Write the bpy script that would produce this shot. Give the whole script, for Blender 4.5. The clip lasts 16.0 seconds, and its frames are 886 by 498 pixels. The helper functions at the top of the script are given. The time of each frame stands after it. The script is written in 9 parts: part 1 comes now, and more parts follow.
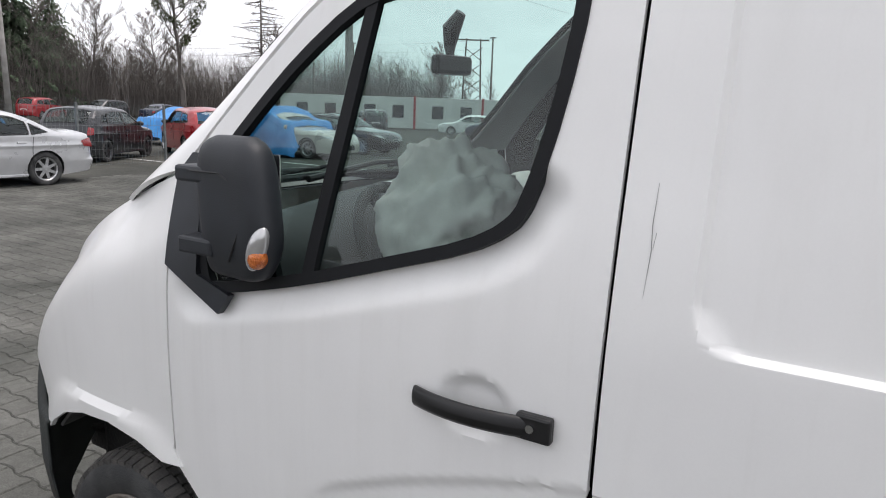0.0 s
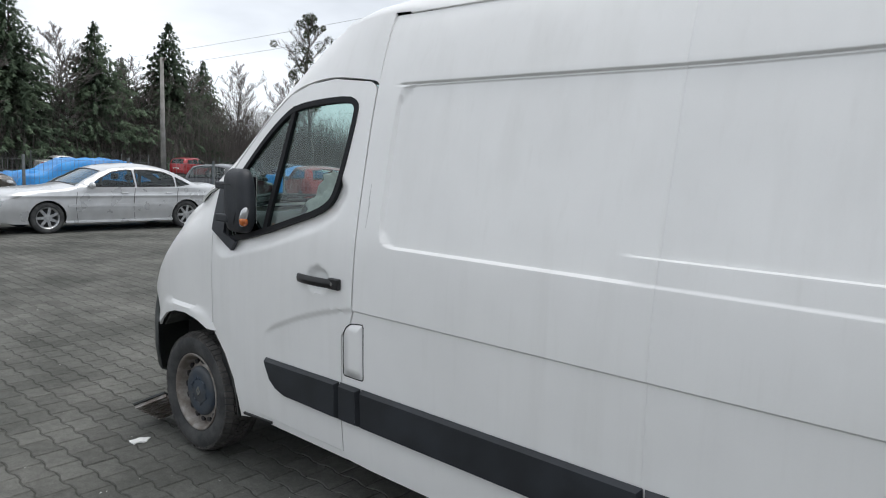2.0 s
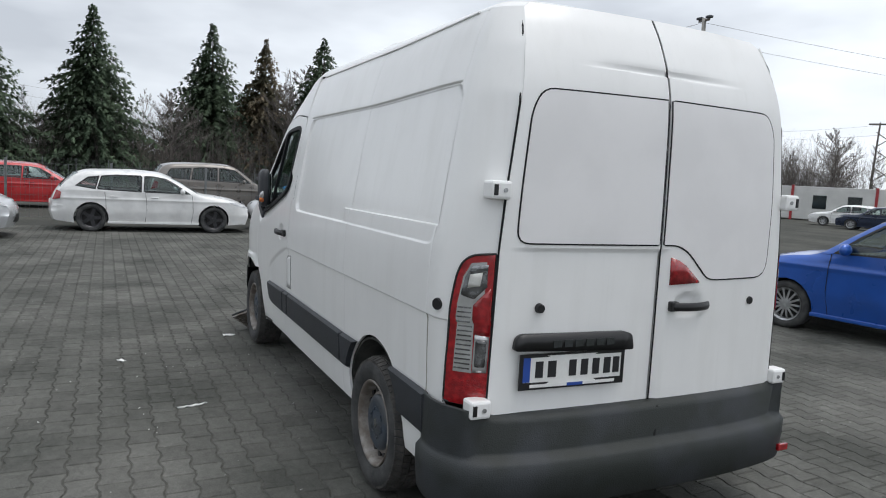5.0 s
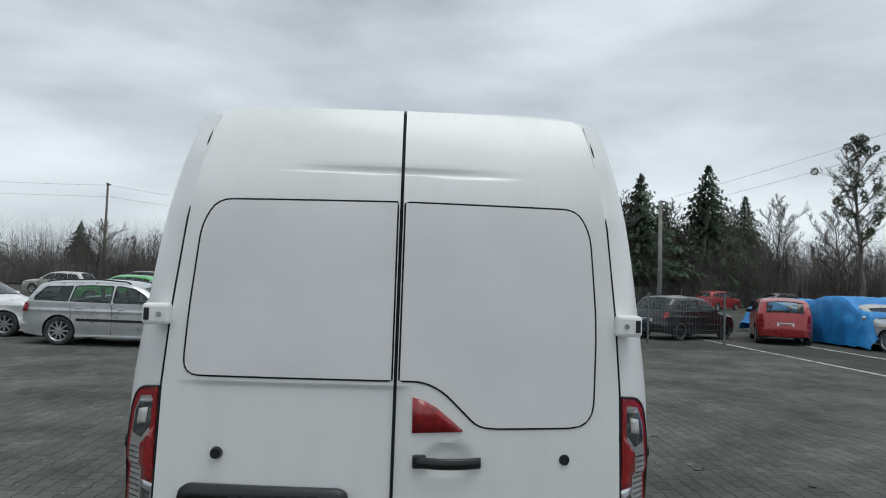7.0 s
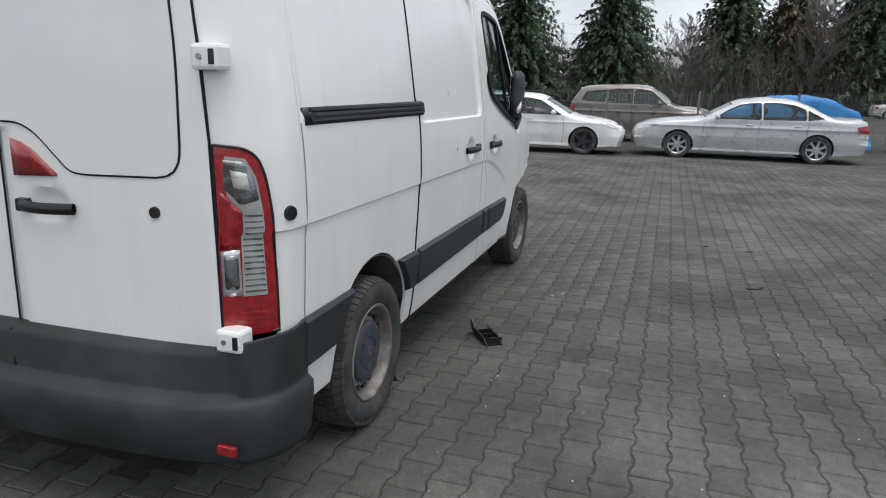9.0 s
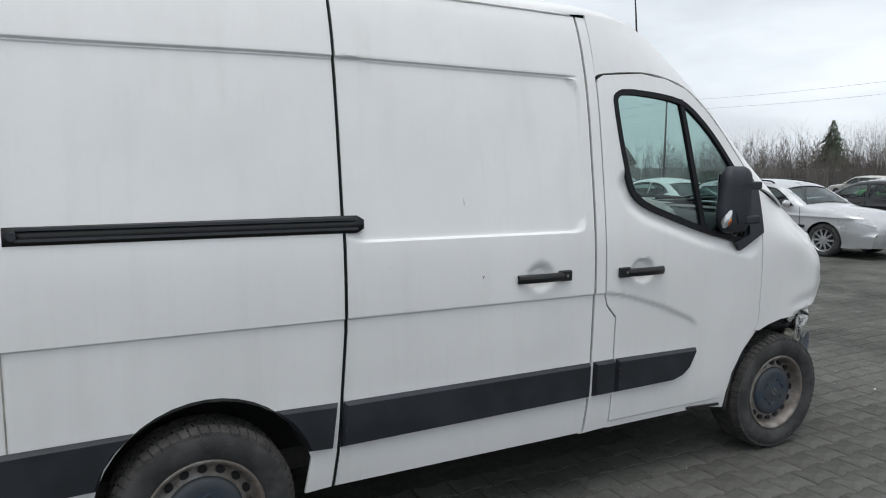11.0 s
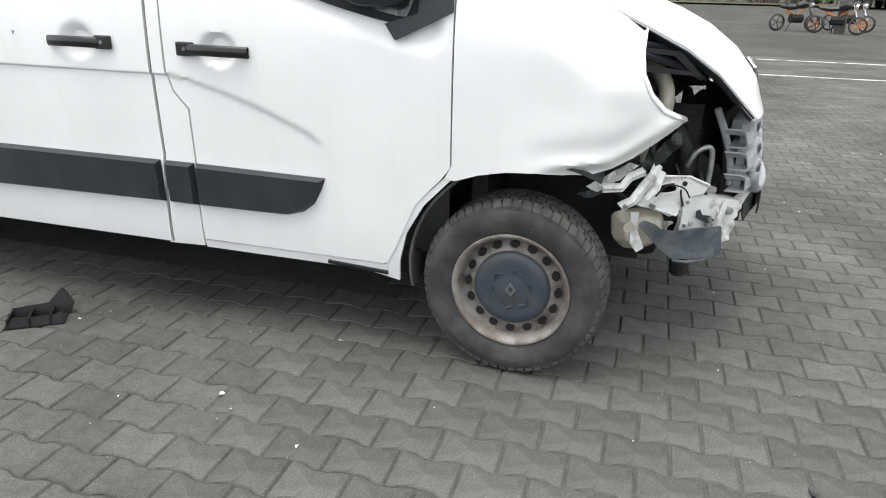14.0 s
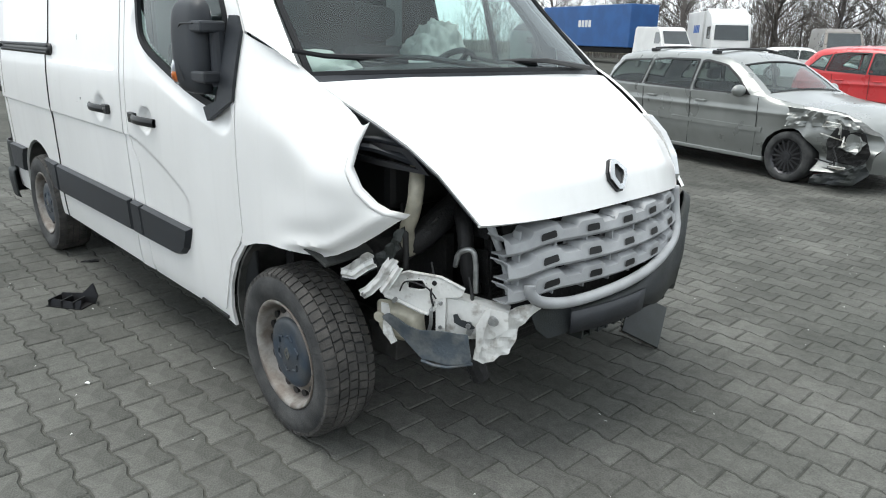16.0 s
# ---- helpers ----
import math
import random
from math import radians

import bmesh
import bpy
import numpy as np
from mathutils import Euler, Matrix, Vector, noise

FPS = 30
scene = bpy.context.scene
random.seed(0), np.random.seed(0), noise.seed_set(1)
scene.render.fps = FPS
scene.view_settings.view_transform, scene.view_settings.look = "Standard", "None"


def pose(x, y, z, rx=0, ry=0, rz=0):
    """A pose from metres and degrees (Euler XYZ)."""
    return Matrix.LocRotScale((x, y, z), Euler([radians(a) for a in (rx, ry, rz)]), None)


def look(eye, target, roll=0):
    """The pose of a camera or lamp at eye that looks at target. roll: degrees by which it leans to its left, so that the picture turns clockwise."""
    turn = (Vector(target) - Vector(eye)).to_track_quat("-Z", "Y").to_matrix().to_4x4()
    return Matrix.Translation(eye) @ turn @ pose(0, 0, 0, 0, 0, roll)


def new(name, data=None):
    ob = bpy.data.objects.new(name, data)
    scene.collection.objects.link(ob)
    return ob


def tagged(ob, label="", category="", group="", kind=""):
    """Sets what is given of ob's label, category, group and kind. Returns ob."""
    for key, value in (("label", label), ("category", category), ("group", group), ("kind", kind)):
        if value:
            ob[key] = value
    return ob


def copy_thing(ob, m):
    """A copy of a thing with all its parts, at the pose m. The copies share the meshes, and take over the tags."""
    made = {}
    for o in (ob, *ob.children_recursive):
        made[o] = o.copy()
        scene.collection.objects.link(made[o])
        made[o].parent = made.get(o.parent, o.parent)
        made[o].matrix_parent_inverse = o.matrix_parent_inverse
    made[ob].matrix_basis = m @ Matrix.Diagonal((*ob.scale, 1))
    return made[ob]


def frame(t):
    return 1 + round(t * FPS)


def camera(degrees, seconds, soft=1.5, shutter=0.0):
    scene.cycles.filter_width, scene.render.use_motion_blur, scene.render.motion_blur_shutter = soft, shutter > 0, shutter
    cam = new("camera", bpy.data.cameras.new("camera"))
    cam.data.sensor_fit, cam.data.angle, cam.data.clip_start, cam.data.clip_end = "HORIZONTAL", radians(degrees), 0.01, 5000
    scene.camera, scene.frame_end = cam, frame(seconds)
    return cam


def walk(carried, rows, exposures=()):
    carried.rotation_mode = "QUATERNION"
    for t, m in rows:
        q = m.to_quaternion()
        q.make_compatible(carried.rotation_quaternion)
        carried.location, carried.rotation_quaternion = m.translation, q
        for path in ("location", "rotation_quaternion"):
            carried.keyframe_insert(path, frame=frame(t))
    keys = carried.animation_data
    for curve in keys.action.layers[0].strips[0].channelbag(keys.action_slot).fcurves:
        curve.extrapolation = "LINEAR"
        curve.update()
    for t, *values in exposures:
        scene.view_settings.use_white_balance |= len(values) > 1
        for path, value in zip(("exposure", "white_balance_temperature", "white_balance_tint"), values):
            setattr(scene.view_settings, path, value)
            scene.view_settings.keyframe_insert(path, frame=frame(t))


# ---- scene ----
from mathutils.geometry import tessellate_polygon

cam = camera(66.0, 16.0, 1.05)
PATH = [
    (0, (-1.749, 2.086, 1.707), (-0.753, 0.397, 1.311), 2.0),
    (0.5, (-2.101, 2.345, 1.677), (-1.048, 0.685, 1.308), 1.8),
    (1, (-2.539, 2.598, 1.713), (-1.389, 0.997, 1.375), 1.8),
    (1.5, (-3.048, 2.78, 1.705), (-1.849, 1.202, 1.435), 2.2),
    (2, (-3.607, 2.955, 1.682), (-2.315, 1.447, 1.445), 2.2),
    (2.5, (-4.142, 3.064, 1.738), (-2.738, 1.657, 1.516), 2.5),
    (3, (-4.659, 3.125, 1.71), (-3.154, 1.813, 1.585), 2.9),
    (3.5, (-5.233, 3.118, 1.636), (-3.66, 1.887, 1.538), 3.0),
    (4, (-5.766, 2.999, 1.624), (-4.121, 1.866, 1.521), 2.8),
    (4.2, (-5.951, 2.897, 1.562), (-4.276, 1.81, 1.451), 3.0),
    (6.3, (-6.931, 0.8, 1.78), (-4.979, 0.38, 1.655), 1.6),
    (6.5, (-6.823, 0.586, 1.788), (-4.849, 0.267, 1.743), 1.8),
    (7, (-6.696, -0.006, 1.747), (-4.702, -0.126, 1.84), 2.0),
    (7.5, (-6.529, -0.635, 1.587), (-4.533, -0.633, 1.712), 1.8),
    (8, (-6.496, -1.2, 1.461), (-4.502, -1.061, 1.414), 1.1),
    (8.2, (-6.438, -1.38, 1.454), (-4.456, -1.163, 1.3), 1.3),
    (10.3, (-4.649, -3.258, 1.688), (-3.301, -1.861, 1.205), 0.7),
    (10.5, (-4.363, -3.345, 1.642), (-3.162, -1.792, 1.258), 0.3),
    (11, (-3.65, -3.54, 1.639), (-2.73, -1.779, 1.412), 0.3),
    (11.5, (-2.918, -3.644, 1.679), (-2.223, -1.774, 1.544), 0.3),
    (12, (-2.208, -3.643, 1.573), (-1.721, -1.705, 1.493), 0.3),
    (12.5, (-1.56, -3.582, 1.464), (-1.254, -1.608, 1.36), 0.7),
    (13, (-0.862, -3.489, 1.407), (-0.777, -1.517, 1.082), 0.7),
    (13.5, (-0.22, -3.382, 1.412), (-0.447, -1.485, 0.821), 1.3),
    (14, (0.333, -3.234, 1.394), (-0.189, -1.445, 0.668), 1.3),
    (14.5, (0.907, -3.017, 1.385), (0.136, -1.328, 0.642), 1.2),
    (15, (1.38, -2.715, 1.497), (0.428, -1.129, 0.736), 1.0),
    (15.5, (1.792, -2.527, 1.586), (0.645, -1.047, 0.886), 1.2),
    (16, (2.12, -2.218, 1.553), (0.742, -0.895, 0.96), 1.4),
]
EXPOSURES = [
    (0.0, 0.45, 6800, 16), (0.5, 0.38, 6600, 13), (1.5, 0.27, 6550, 11), (4.0, 0.08, 6500, 11), (6.5, 0.0, 6400, 9), (7.0, -0.3, 6350, 6), (7.5, -0.22, 6350, 5), (8.0, -0.08, 6450, 8),
    (10.5, 0.32, 6550, 12), (11.0, 0.0, 6500, 10), (12.0, -0.2, 6450, 10), (12.5, -0.1, 6450, 10), (13.0, 0.15, 6500, 10), (13.5, 0.55, 6600, 11), (14.0, 1.02, 6750, 11), (14.5, 1.2, 6750, 13), (15.0, 1.08, 6650, 12), (15.5, 0.9, 6600, 9), (16.0, 0.78, 6550, 7),
]
walk(cam, [(t, look(eye, target, roll)) for t, eye, target, roll in PATH], EXPOSURES)

# ---- world and light ----
world = bpy.data.worlds.new("overcast")
scene.world = world
world.use_nodes = True


def build_world():
    nt = world.node_tree
    nt.nodes.clear()
    out = nt.nodes.new("ShaderNodeOutputWorld")
    bg = nt.nodes.new("ShaderNodeBackground")
    sky = nt.nodes.new("ShaderNodeTexSky")
    sky.sky_type = "NISHITA"
    sky.sun_disc = False
    sky.sun_elevation = radians(55)
    sky.sun_rotation = radians(200)
    dim = nt.nodes.new("ShaderNodeVectorMath")
    dim.operation = "SCALE"
    dim.inputs["Scale"].default_value = 0.08
    nt.links.new(sky.outputs[0], dim.inputs[0])
    co = nt.nodes.new("ShaderNodeTexCoord")
    mp = nt.nodes.new("ShaderNodeMapping")
    mp.inputs["Scale"].default_value = (1.0, 1.0, 3.2)
    mp.inputs["Rotation"].default_value = (0, 0, 0.6)
    nt.links.new(co.outputs["Generated"], mp.inputs["Vector"])
    n1 = nt.nodes.new("ShaderNodeTexNoise")
    n1.inputs["Scale"].default_value = 1.9
    n1.inputs["Detail"].default_value = 5
    n1.inputs["Roughness"].default_value = 0.5
    nt.links.new(mp.outputs[0], n1.inputs["Vector"])
    ramp = nt.nodes.new("ShaderNodeValToRGB")
    e = ramp.color_ramp.elements
    e[0].position, e[0].color = 0.33, (0.58, 0.625, 0.685, 1)
    e[1].position, e[1].color = 0.68, (1.10, 1.17, 1.235, 1)
    nt.links.new(n1.outputs[0], ramp.inputs[0])
    mix = nt.nodes.new("ShaderNodeMix")
    mix.data_type = "RGBA"
    mix.inputs[0].default_value = 0.92
    nt.links.new(dim.outputs[0], mix.inputs[6])
    nt.links.new(ramp.outputs[0], mix.inputs[7])
    nt.links.new(mix.outputs[2], bg.inputs["Color"])
    bg.inputs["Strength"].default_value = 1.0
    nt.links.new(bg.outputs[0], out.inputs[0])


build_world()
sun = new("sun", bpy.data.lights.new("sun", "SUN"))
sun.data.energy = 1.5
sun.data.angle = radians(40)
sun.data.color = (1.0, 0.98, 0.95)
sun.matrix_world = look((0, 0, 20), (3, 4, 0))



# ---- materials ----
def surf(name, col, rough=0.6, metal=0.0, var=0.12, scale=6.0, bump=0.0, bump_scale=60.0, coat=0.0, col2=None, lo=0.42, hi=0.62, grain=0.06, island=0.0, obj=0.0, spec=0.5, mottle=0.0):
    """A painted, stained or grained surface: two scales of variation, and relief."""
    m = bpy.data.materials.new(name)
    m.use_nodes = True
    nt = m.node_tree
    b = nt.nodes["Principled BSDF"]
    b.inputs["Metallic"].default_value = metal
    b.inputs["Specular IOR Level"].default_value = spec
    b.inputs["Coat Weight"].default_value = coat
    b.inputs["Coat Roughness"].default_value = 0.08
    co = nt.nodes.new("ShaderNodeTexCoord")
    big = nt.nodes.new("ShaderNodeTexNoise")
    big.inputs["Scale"].default_value = scale
    big.inputs["Detail"].default_value = 5
    fine = nt.nodes.new("ShaderNodeTexNoise")
    fine.inputs["Scale"].default_value = bump_scale
    fine.inputs["Detail"].default_value = 3
    for n in (big, fine):
        nt.links.new(co.outputs["Object"], n.inputs["Vector"])
    ramp = nt.nodes.new("ShaderNodeValToRGB")
    e = ramp.color_ramp.elements
    c2 = col2 or tuple(c * (1 - var) for c in col)
    e[0].position, e[0].color = lo, (*c2, 1)
    e[1].position, e[1].color = hi, (*col, 1)
    nt.links.new(big.outputs[0], ramp.inputs[0])
    out = ramp.outputs[0]
    mul = nt.nodes.new("ShaderNodeMath")
    mul.operation = "MULTIPLY_ADD"
    mul.inputs[1].default_value = 2 * grain
    mul.inputs[2].default_value = 1 - grain
    nt.links.new(fine.outputs[0], mul.inputs[0])
    val = mul.outputs[0]
    if island or obj:
        src = nt.nodes.new("ShaderNodeNewGeometry" if island else "ShaderNodeObjectInfo")
        m2 = nt.nodes.new("ShaderNodeMath")
        m2.operation = "MULTIPLY_ADD"
        m2.inputs[1].default_value = 2 * (island or obj)
        m2.inputs[2].default_value = 1 - (island or obj)
        nt.links.new(src.outputs["Random Per Island" if island else "Random"], m2.inputs[0])
        m3 = nt.nodes.new("ShaderNodeMath")
        m3.operation = "MULTIPLY"
        nt.links.new(val, m3.inputs[0])
        nt.links.new(m2.outputs[0], m3.inputs[1])
        val = m3.outputs[0]
    if mottle:
        for k, amt in ((2.3, 0.7), (17.0, 1.0), (48.0, 0.7)):
            sp = nt.nodes.new("ShaderNodeTexNoise")
            sp.inputs["Scale"].default_value = k
            sp.inputs["Detail"].default_value = 4
            sp.inputs["Roughness"].default_value = 0.65
            nt.links.new(co.outputs["Object"], sp.inputs["Vector"])
            mr = nt.nodes.new("ShaderNodeMapRange")
            mr.inputs[1].default_value, mr.inputs[2].default_value = 0.3, 0.7
            mr.inputs[3].default_value, mr.inputs[4].default_value = 1 - mottle * amt, 1 + mottle * amt
            nt.links.new(sp.outputs[0], mr.inputs[0])
            mm = nt.nodes.new("ShaderNodeMath")
            mm.operation = "MULTIPLY"
            nt.links.new(val, mm.inputs[0])
            nt.links.new(mr.outputs[0], mm.inputs[1])
            val = mm.outputs[0]
    sc = nt.nodes.new("ShaderNodeVectorMath")
    sc.operation = "SCALE"
    nt.links.new(out, sc.inputs[0])
    nt.links.new(val, sc.inputs["Scale"])
    nt.links.new(sc.outputs[0], b.inputs["Base Color"])
    rr = nt.nodes.new("ShaderNodeMath")
    rr.operation = "MULTIPLY_ADD"
    rr.inputs[1].default_value = 0.25 * rough
    rr.inputs[2].default_value = rough * 0.88
    nt.links.new(big.outputs[0], rr.inputs[0])
    nt.links.new(rr.outputs[0], b.inputs["Roughness"])
    if bump:
        bp = nt.nodes.new("ShaderNodeBump")
        bp.inputs["Strength"].default_value = bump
        bp.inputs["Distance"].default_value = 0.01
        nt.links.new(fine.outputs[0], bp.inputs["Height"])
        nt.links.new(bp.outputs[0], b.inputs["Normal"])
    return m


def glass(name, tint, gloss_rough=0.01, f0=0.06):
    """Thin window glass: tinted see-through with a mirror-like sheen."""
    m = bpy.data.materials.new(name)
    m.use_nodes = True
    nt = m.node_tree
    nt.nodes.clear()
    out = nt.nodes.new("ShaderNodeOutputMaterial")
    tr = nt.nodes.new("ShaderNodeBsdfTransparent")
    tr.inputs[0].default_value = (*tint, 1)
    gl = nt.nodes.new("ShaderNodeBsdfGlossy")
    gl.inputs["Roughness"].default_value = gloss_rough
    gl.inputs["Color"].default_value = (0.9, 0.95, 0.95, 1)
    lw = nt.nodes.new("ShaderNodeLayerWeight")
    lw.inputs["Blend"].default_value = 0.5
    pw = nt.nodes.new("ShaderNodeMath")
    pw.operation = "POWER"
    pw.inputs[1].default_value = 5
    ma = nt.nodes.new("ShaderNodeMath")
    ma.operation = "MULTIPLY_ADD"
    ma.inputs[1].default_value = 1 - f0
    ma.inputs[2].default_value = f0
    mx = nt.nodes.new("ShaderNodeMixShader")
    nt.links.new(lw.outputs["Facing"], pw.inputs[0])
    nt.links.new(pw.outputs[0], ma.inputs[0])
    nt.links.new(ma.outputs[0], mx.inputs[0])
    nt.links.new(tr.outputs[0], mx.inputs[1])
    nt.links.new(gl.outputs[0], mx.inputs[2])
    nt.links.new(mx.outputs[0], out.inputs[0])
    return m


VAN_WHITE = surf("van_white_paint", (0.85, 0.85, 0.84), 0.30, coat=0.35, scale=2.2, var=0.06, lo=0.3, grain=0.015, bump_scale=220)


def weathered(m, colour, amount):
    """Faint upright run-off streaks and specks of grime over a paint."""
    nt = m.node_tree
    b = nt.nodes["Principled BSDF"]
    src = b.inputs["Base Color"].links[0].from_socket
    co = nt.nodes.new("ShaderNodeTexCoord")
    total = None
    for scale, lo, hi, k in (((9.0, 9.0, 0.7), 0.52, 0.80, 1.0), ((34.0, 34.0, 2.2), 0.58, 0.85, 0.7), ((160.0, 160.0, 160.0), 0.73, 0.80, 1.2), ((1.4, 1.4, 1.0), 0.45, 0.80, 0.7)):
        mp = nt.nodes.new("ShaderNodeMapping")
        mp.inputs["Scale"].default_value = scale
        nt.links.new(co.outputs["Object"], mp.inputs["Vector"])
        n = nt.nodes.new("ShaderNodeTexNoise")
        n.inputs["Scale"].default_value = 1.0
        n.inputs["Detail"].default_value = 4
        nt.links.new(mp.outputs[0], n.inputs["Vector"])
        mr = nt.nodes.new("ShaderNodeMapRange")
        mr.inputs[1].default_value, mr.inputs[2].default_value = lo, hi
        mr.inputs[3].default_value, mr.inputs[4].default_value = 0.0, amount * k
        nt.links.new(n.outputs[0], mr.inputs[0])
        if total is None:
            total = mr.outputs[0]
        else:
            ad = nt.nodes.new("ShaderNodeMath")
            ad.operation = "ADD"
            ad.use_clamp = True
            nt.links.new(total, ad.inputs[0])
            nt.links.new(mr.outputs[0], ad.inputs[1])
            total = ad.outputs[0]
    mx = nt.nodes.new("ShaderNodeMix")
    mx.data_type = "RGBA"
    mx.inputs[7].default_value = (*colour, 1)
    nt.links.new(total, mx.inputs[0])
    nt.links.new(src, mx.inputs[6])
    nt.links.new(mx.outputs[2], b.inputs["Base Color"])


weathered(VAN_WHITE, (0.47, 0.46, 0.41), 0.12)
DOOR_BLANK = surf("white_blank_panel", (0.80, 0.79, 0.79), 0.38, coat=0.2, scale=3, var=0.05, grain=0.015, bump_scale=220)
PLASTIC = surf("dark_grey_plastic", (0.026, 0.030, 0.037), 0.5, scale=5, var=0.35, bump=0.12, bump_scale=420, grain=0.12)
PLASTIC_WORN = surf("scuffed_bumper_plastic", (0.030, 0.034, 0.038), 0.6, scale=4, col2=(0.015, 0.019, 0.017), bump=0.2, bump_scale=160, grain=0.2)
BLACK = surf("black_plastic", (0.012, 0.012, 0.013), 0.4, var=0.3, grain=0.1)
RUBBER_SEAL = surf("black_rubber_seal", (0.009, 0.010, 0.012), 0.6, var=0.2, spec=0.25)
GREY_PLASTIC = surf("grey_grille_plastic", (0.36, 0.37, 0.38), 0.45, scale=9, var=0.2, bump=0.08, bump_scale=300, grain=0.06)
TYRE = surf("dusty_tyre_rubber", (0.066, 0.067, 0.066), 0.85, scale=9, col2=(0.030, 0.031, 0.032), bump=0.35, bump_scale=150, grain=0.2)
TREAD = surf("dusty_tyre_tread", (0.085, 0.080, 0.074), 0.9, scale=12, col2=(0.045, 0.043, 0.041), bump=0.4, bump_scale=140, grain=0.25)
RIM_STEEL = surf("rusty_dusty_steel", (0.30, 0.285, 0.265), 0.6, metal=0.3, scale=14, col2=(0.17, 0.145, 0.125), bump=0.2, bump_scale=120, grain=0.2)
HUBCAP = surf("blue_grey_hubcap", (0.032, 0.047, 0.068), 0.5, scale=9, col2=(0.055, 0.062, 0.07), bump=0.1, bump_scale=200, grain=0.15)
CHROME = surf("worn_chrome", (0.6, 0.61, 0.62), 0.18, metal=1.0, scale=12, var=0.25)
STEEL_PART = surf("galvanised_steel", (0.45, 0.46, 0.46), 0.4, metal=0.7, scale=20, var=0.4)
RED_LENS = surf("red_lamp_lens", (0.36, 0.010, 0.014), 0.10, coat=0.8, scale=40, col2=(0.24, 0.006, 0.01), bump=0.25, bump_scale=190)
LAMP_BOWL = surf("smoky_lamp_bowl", (0.30, 0.31, 0.32), 0.22, metal=0.7, coat=0.6, scale=18, col2=(0.10, 0.10, 0.10), bump=0.15, bump_scale=140)
CLEAR_LENS = surf("clear_lamp_lens", (0.72, 0.73, 0.73), 0.12, metal=0.6, coat=0.8, scale=9, col2=(0.52, 0.52, 0.52), grain=0.03, bump=0.06, bump_scale=120)
AMBER_LENS = surf("amber_lamp_lens", (0.72, 0.20, 0.04), 0.15, coat=0.8, scale=60, col2=(0.45, 0.1, 0.02), bump=0.5, bump_scale=160)
PLATE_WHITE = surf("plate_white", (0.78, 0.78, 0.76), 0.4, var=0.05)
PLATE_BLUE = surf("plate_blue", (0.02, 0.07, 0.33), 0.4, var=0.1)
INK = surf("black_ink", (0.015, 0.015, 0.018), 0.5, var=0.1)
BLUE_INK = surf("blue_lettering", (0.03, 0.12, 0.42), 0.5, var=0.1)
CABIN = surf("dark_cabin_plastic", (0.03, 0.033, 0.036), 0.7, var=0.3, bump=0.1, bump_scale=250)
CABIN_GREY = surf("grey_headliner", (0.22, 0.23, 0.235), 0.9, var=0.1, bump=0.1, bump_scale=300)
SEAT = surf("dark_seat_fabric", (0.045, 0.047, 0.05), 0.95, var=0.3, bump=0.3, bump_scale=400, grain=0.2)
CRASH_WHITE = surf("scraped_white_steel", (0.70, 0.70, 0.68), 0.42, scale=22, col2=(0.36, 0.34, 0.31), lo=0.28, hi=0.44, bump=0.15, bump_scale=70, grain=0.08)
SHIELD = surf("scraped_blue_grey_plastic", (0.055, 0.070, 0.085), 0.55, scale=18, col2=(0.11, 0.12, 0.125), lo=0.40, hi=0.55, bump=0.2, bump_scale=110, grain=0.2)
MASTIC = surf("aged_seam_mastic", (0.40, 0.385, 0.34), 0.8, scale=9, var=0.3)
SCORE = surf("dark_scored_paint", (0.24, 0.235, 0.23), 0.8, var=0.3)
AIRBAG = surf("crumpled_airbag_cloth", (0.74, 0.72, 0.68), 0.85, scale=14, var=0.12, bump=0.25, bump_scale=300)
VAN_GLASS = glass("green_tinted_glass", (0.68, 0.80, 0.77))
WIND_GLASS = glass("windscreen_glass", (0.66, 0.79, 0.77))
CAR_PANE = glass("tinted_car_glass", (0.58, 0.66, 0.64))
CAR_GLASS = surf("dark_car_glass", (0.02, 0.03, 0.032), 0.05, scale=2, var=0.4, coat=1.0, grain=0.02)
BARE_METAL = surf("torn_white_metal", (0.62, 0.62, 0.59), 0.42, metal=0.15, scale=9, col2=(0.28, 0.26, 0.23), lo=0.38, hi=0.55, bump=0.35, bump_scale=70, grain=0.15)
HOSE = surf("grimy_hose_rubber", (0.02, 0.02, 0.021), 0.6, var=0.4, bump=0.3, bump_scale=90, grain=0.25)
CREAM_PIPE = surf("cream_filler_pipe", (0.5, 0.47, 0.38), 0.45, scale=15, var=0.25)
UNDERSIDE = surf("dusty_underbody", (0.085, 0.083, 0.08), 0.9, scale=4, var=0.5, bump=0.4, bump_scale=50, grain=0.3)
LINER = surf("dusty_arch_liner", (0.10, 0.10, 0.095), 0.9, scale=6, col2=(0.04, 0.042, 0.04), bump=0.3, bump_scale=90, grain=0.3)
# One near-black for grimy parts and for the painted-in dark of gaps and cavities.
GRIME_AND_SHADE = surf("grime_and_cavity_shade", (0.012, 0.012, 0.012), 0.8, scale=8, var=0.5, bump=0.5, bump_scale=60, grain=0.3)
RADIATOR = surf("radiator_fins", (0.025, 0.025, 0.026), 0.5, metal=0.4, scale=30, var=0.4, bump=0.4, bump_scale=250)


# ---- mesh helpers ----
def link(name, me, mats, parent=None, label="", smooth=False):
    for m in (mats if isinstance(mats, (list, tuple)) else [mats]):
        me.materials.append(m)
    if smooth:
        me.shade_smooth()
    ob = new(name, me)
    ob.parent = parent
    if label:
        ob["label"] = label
    return ob


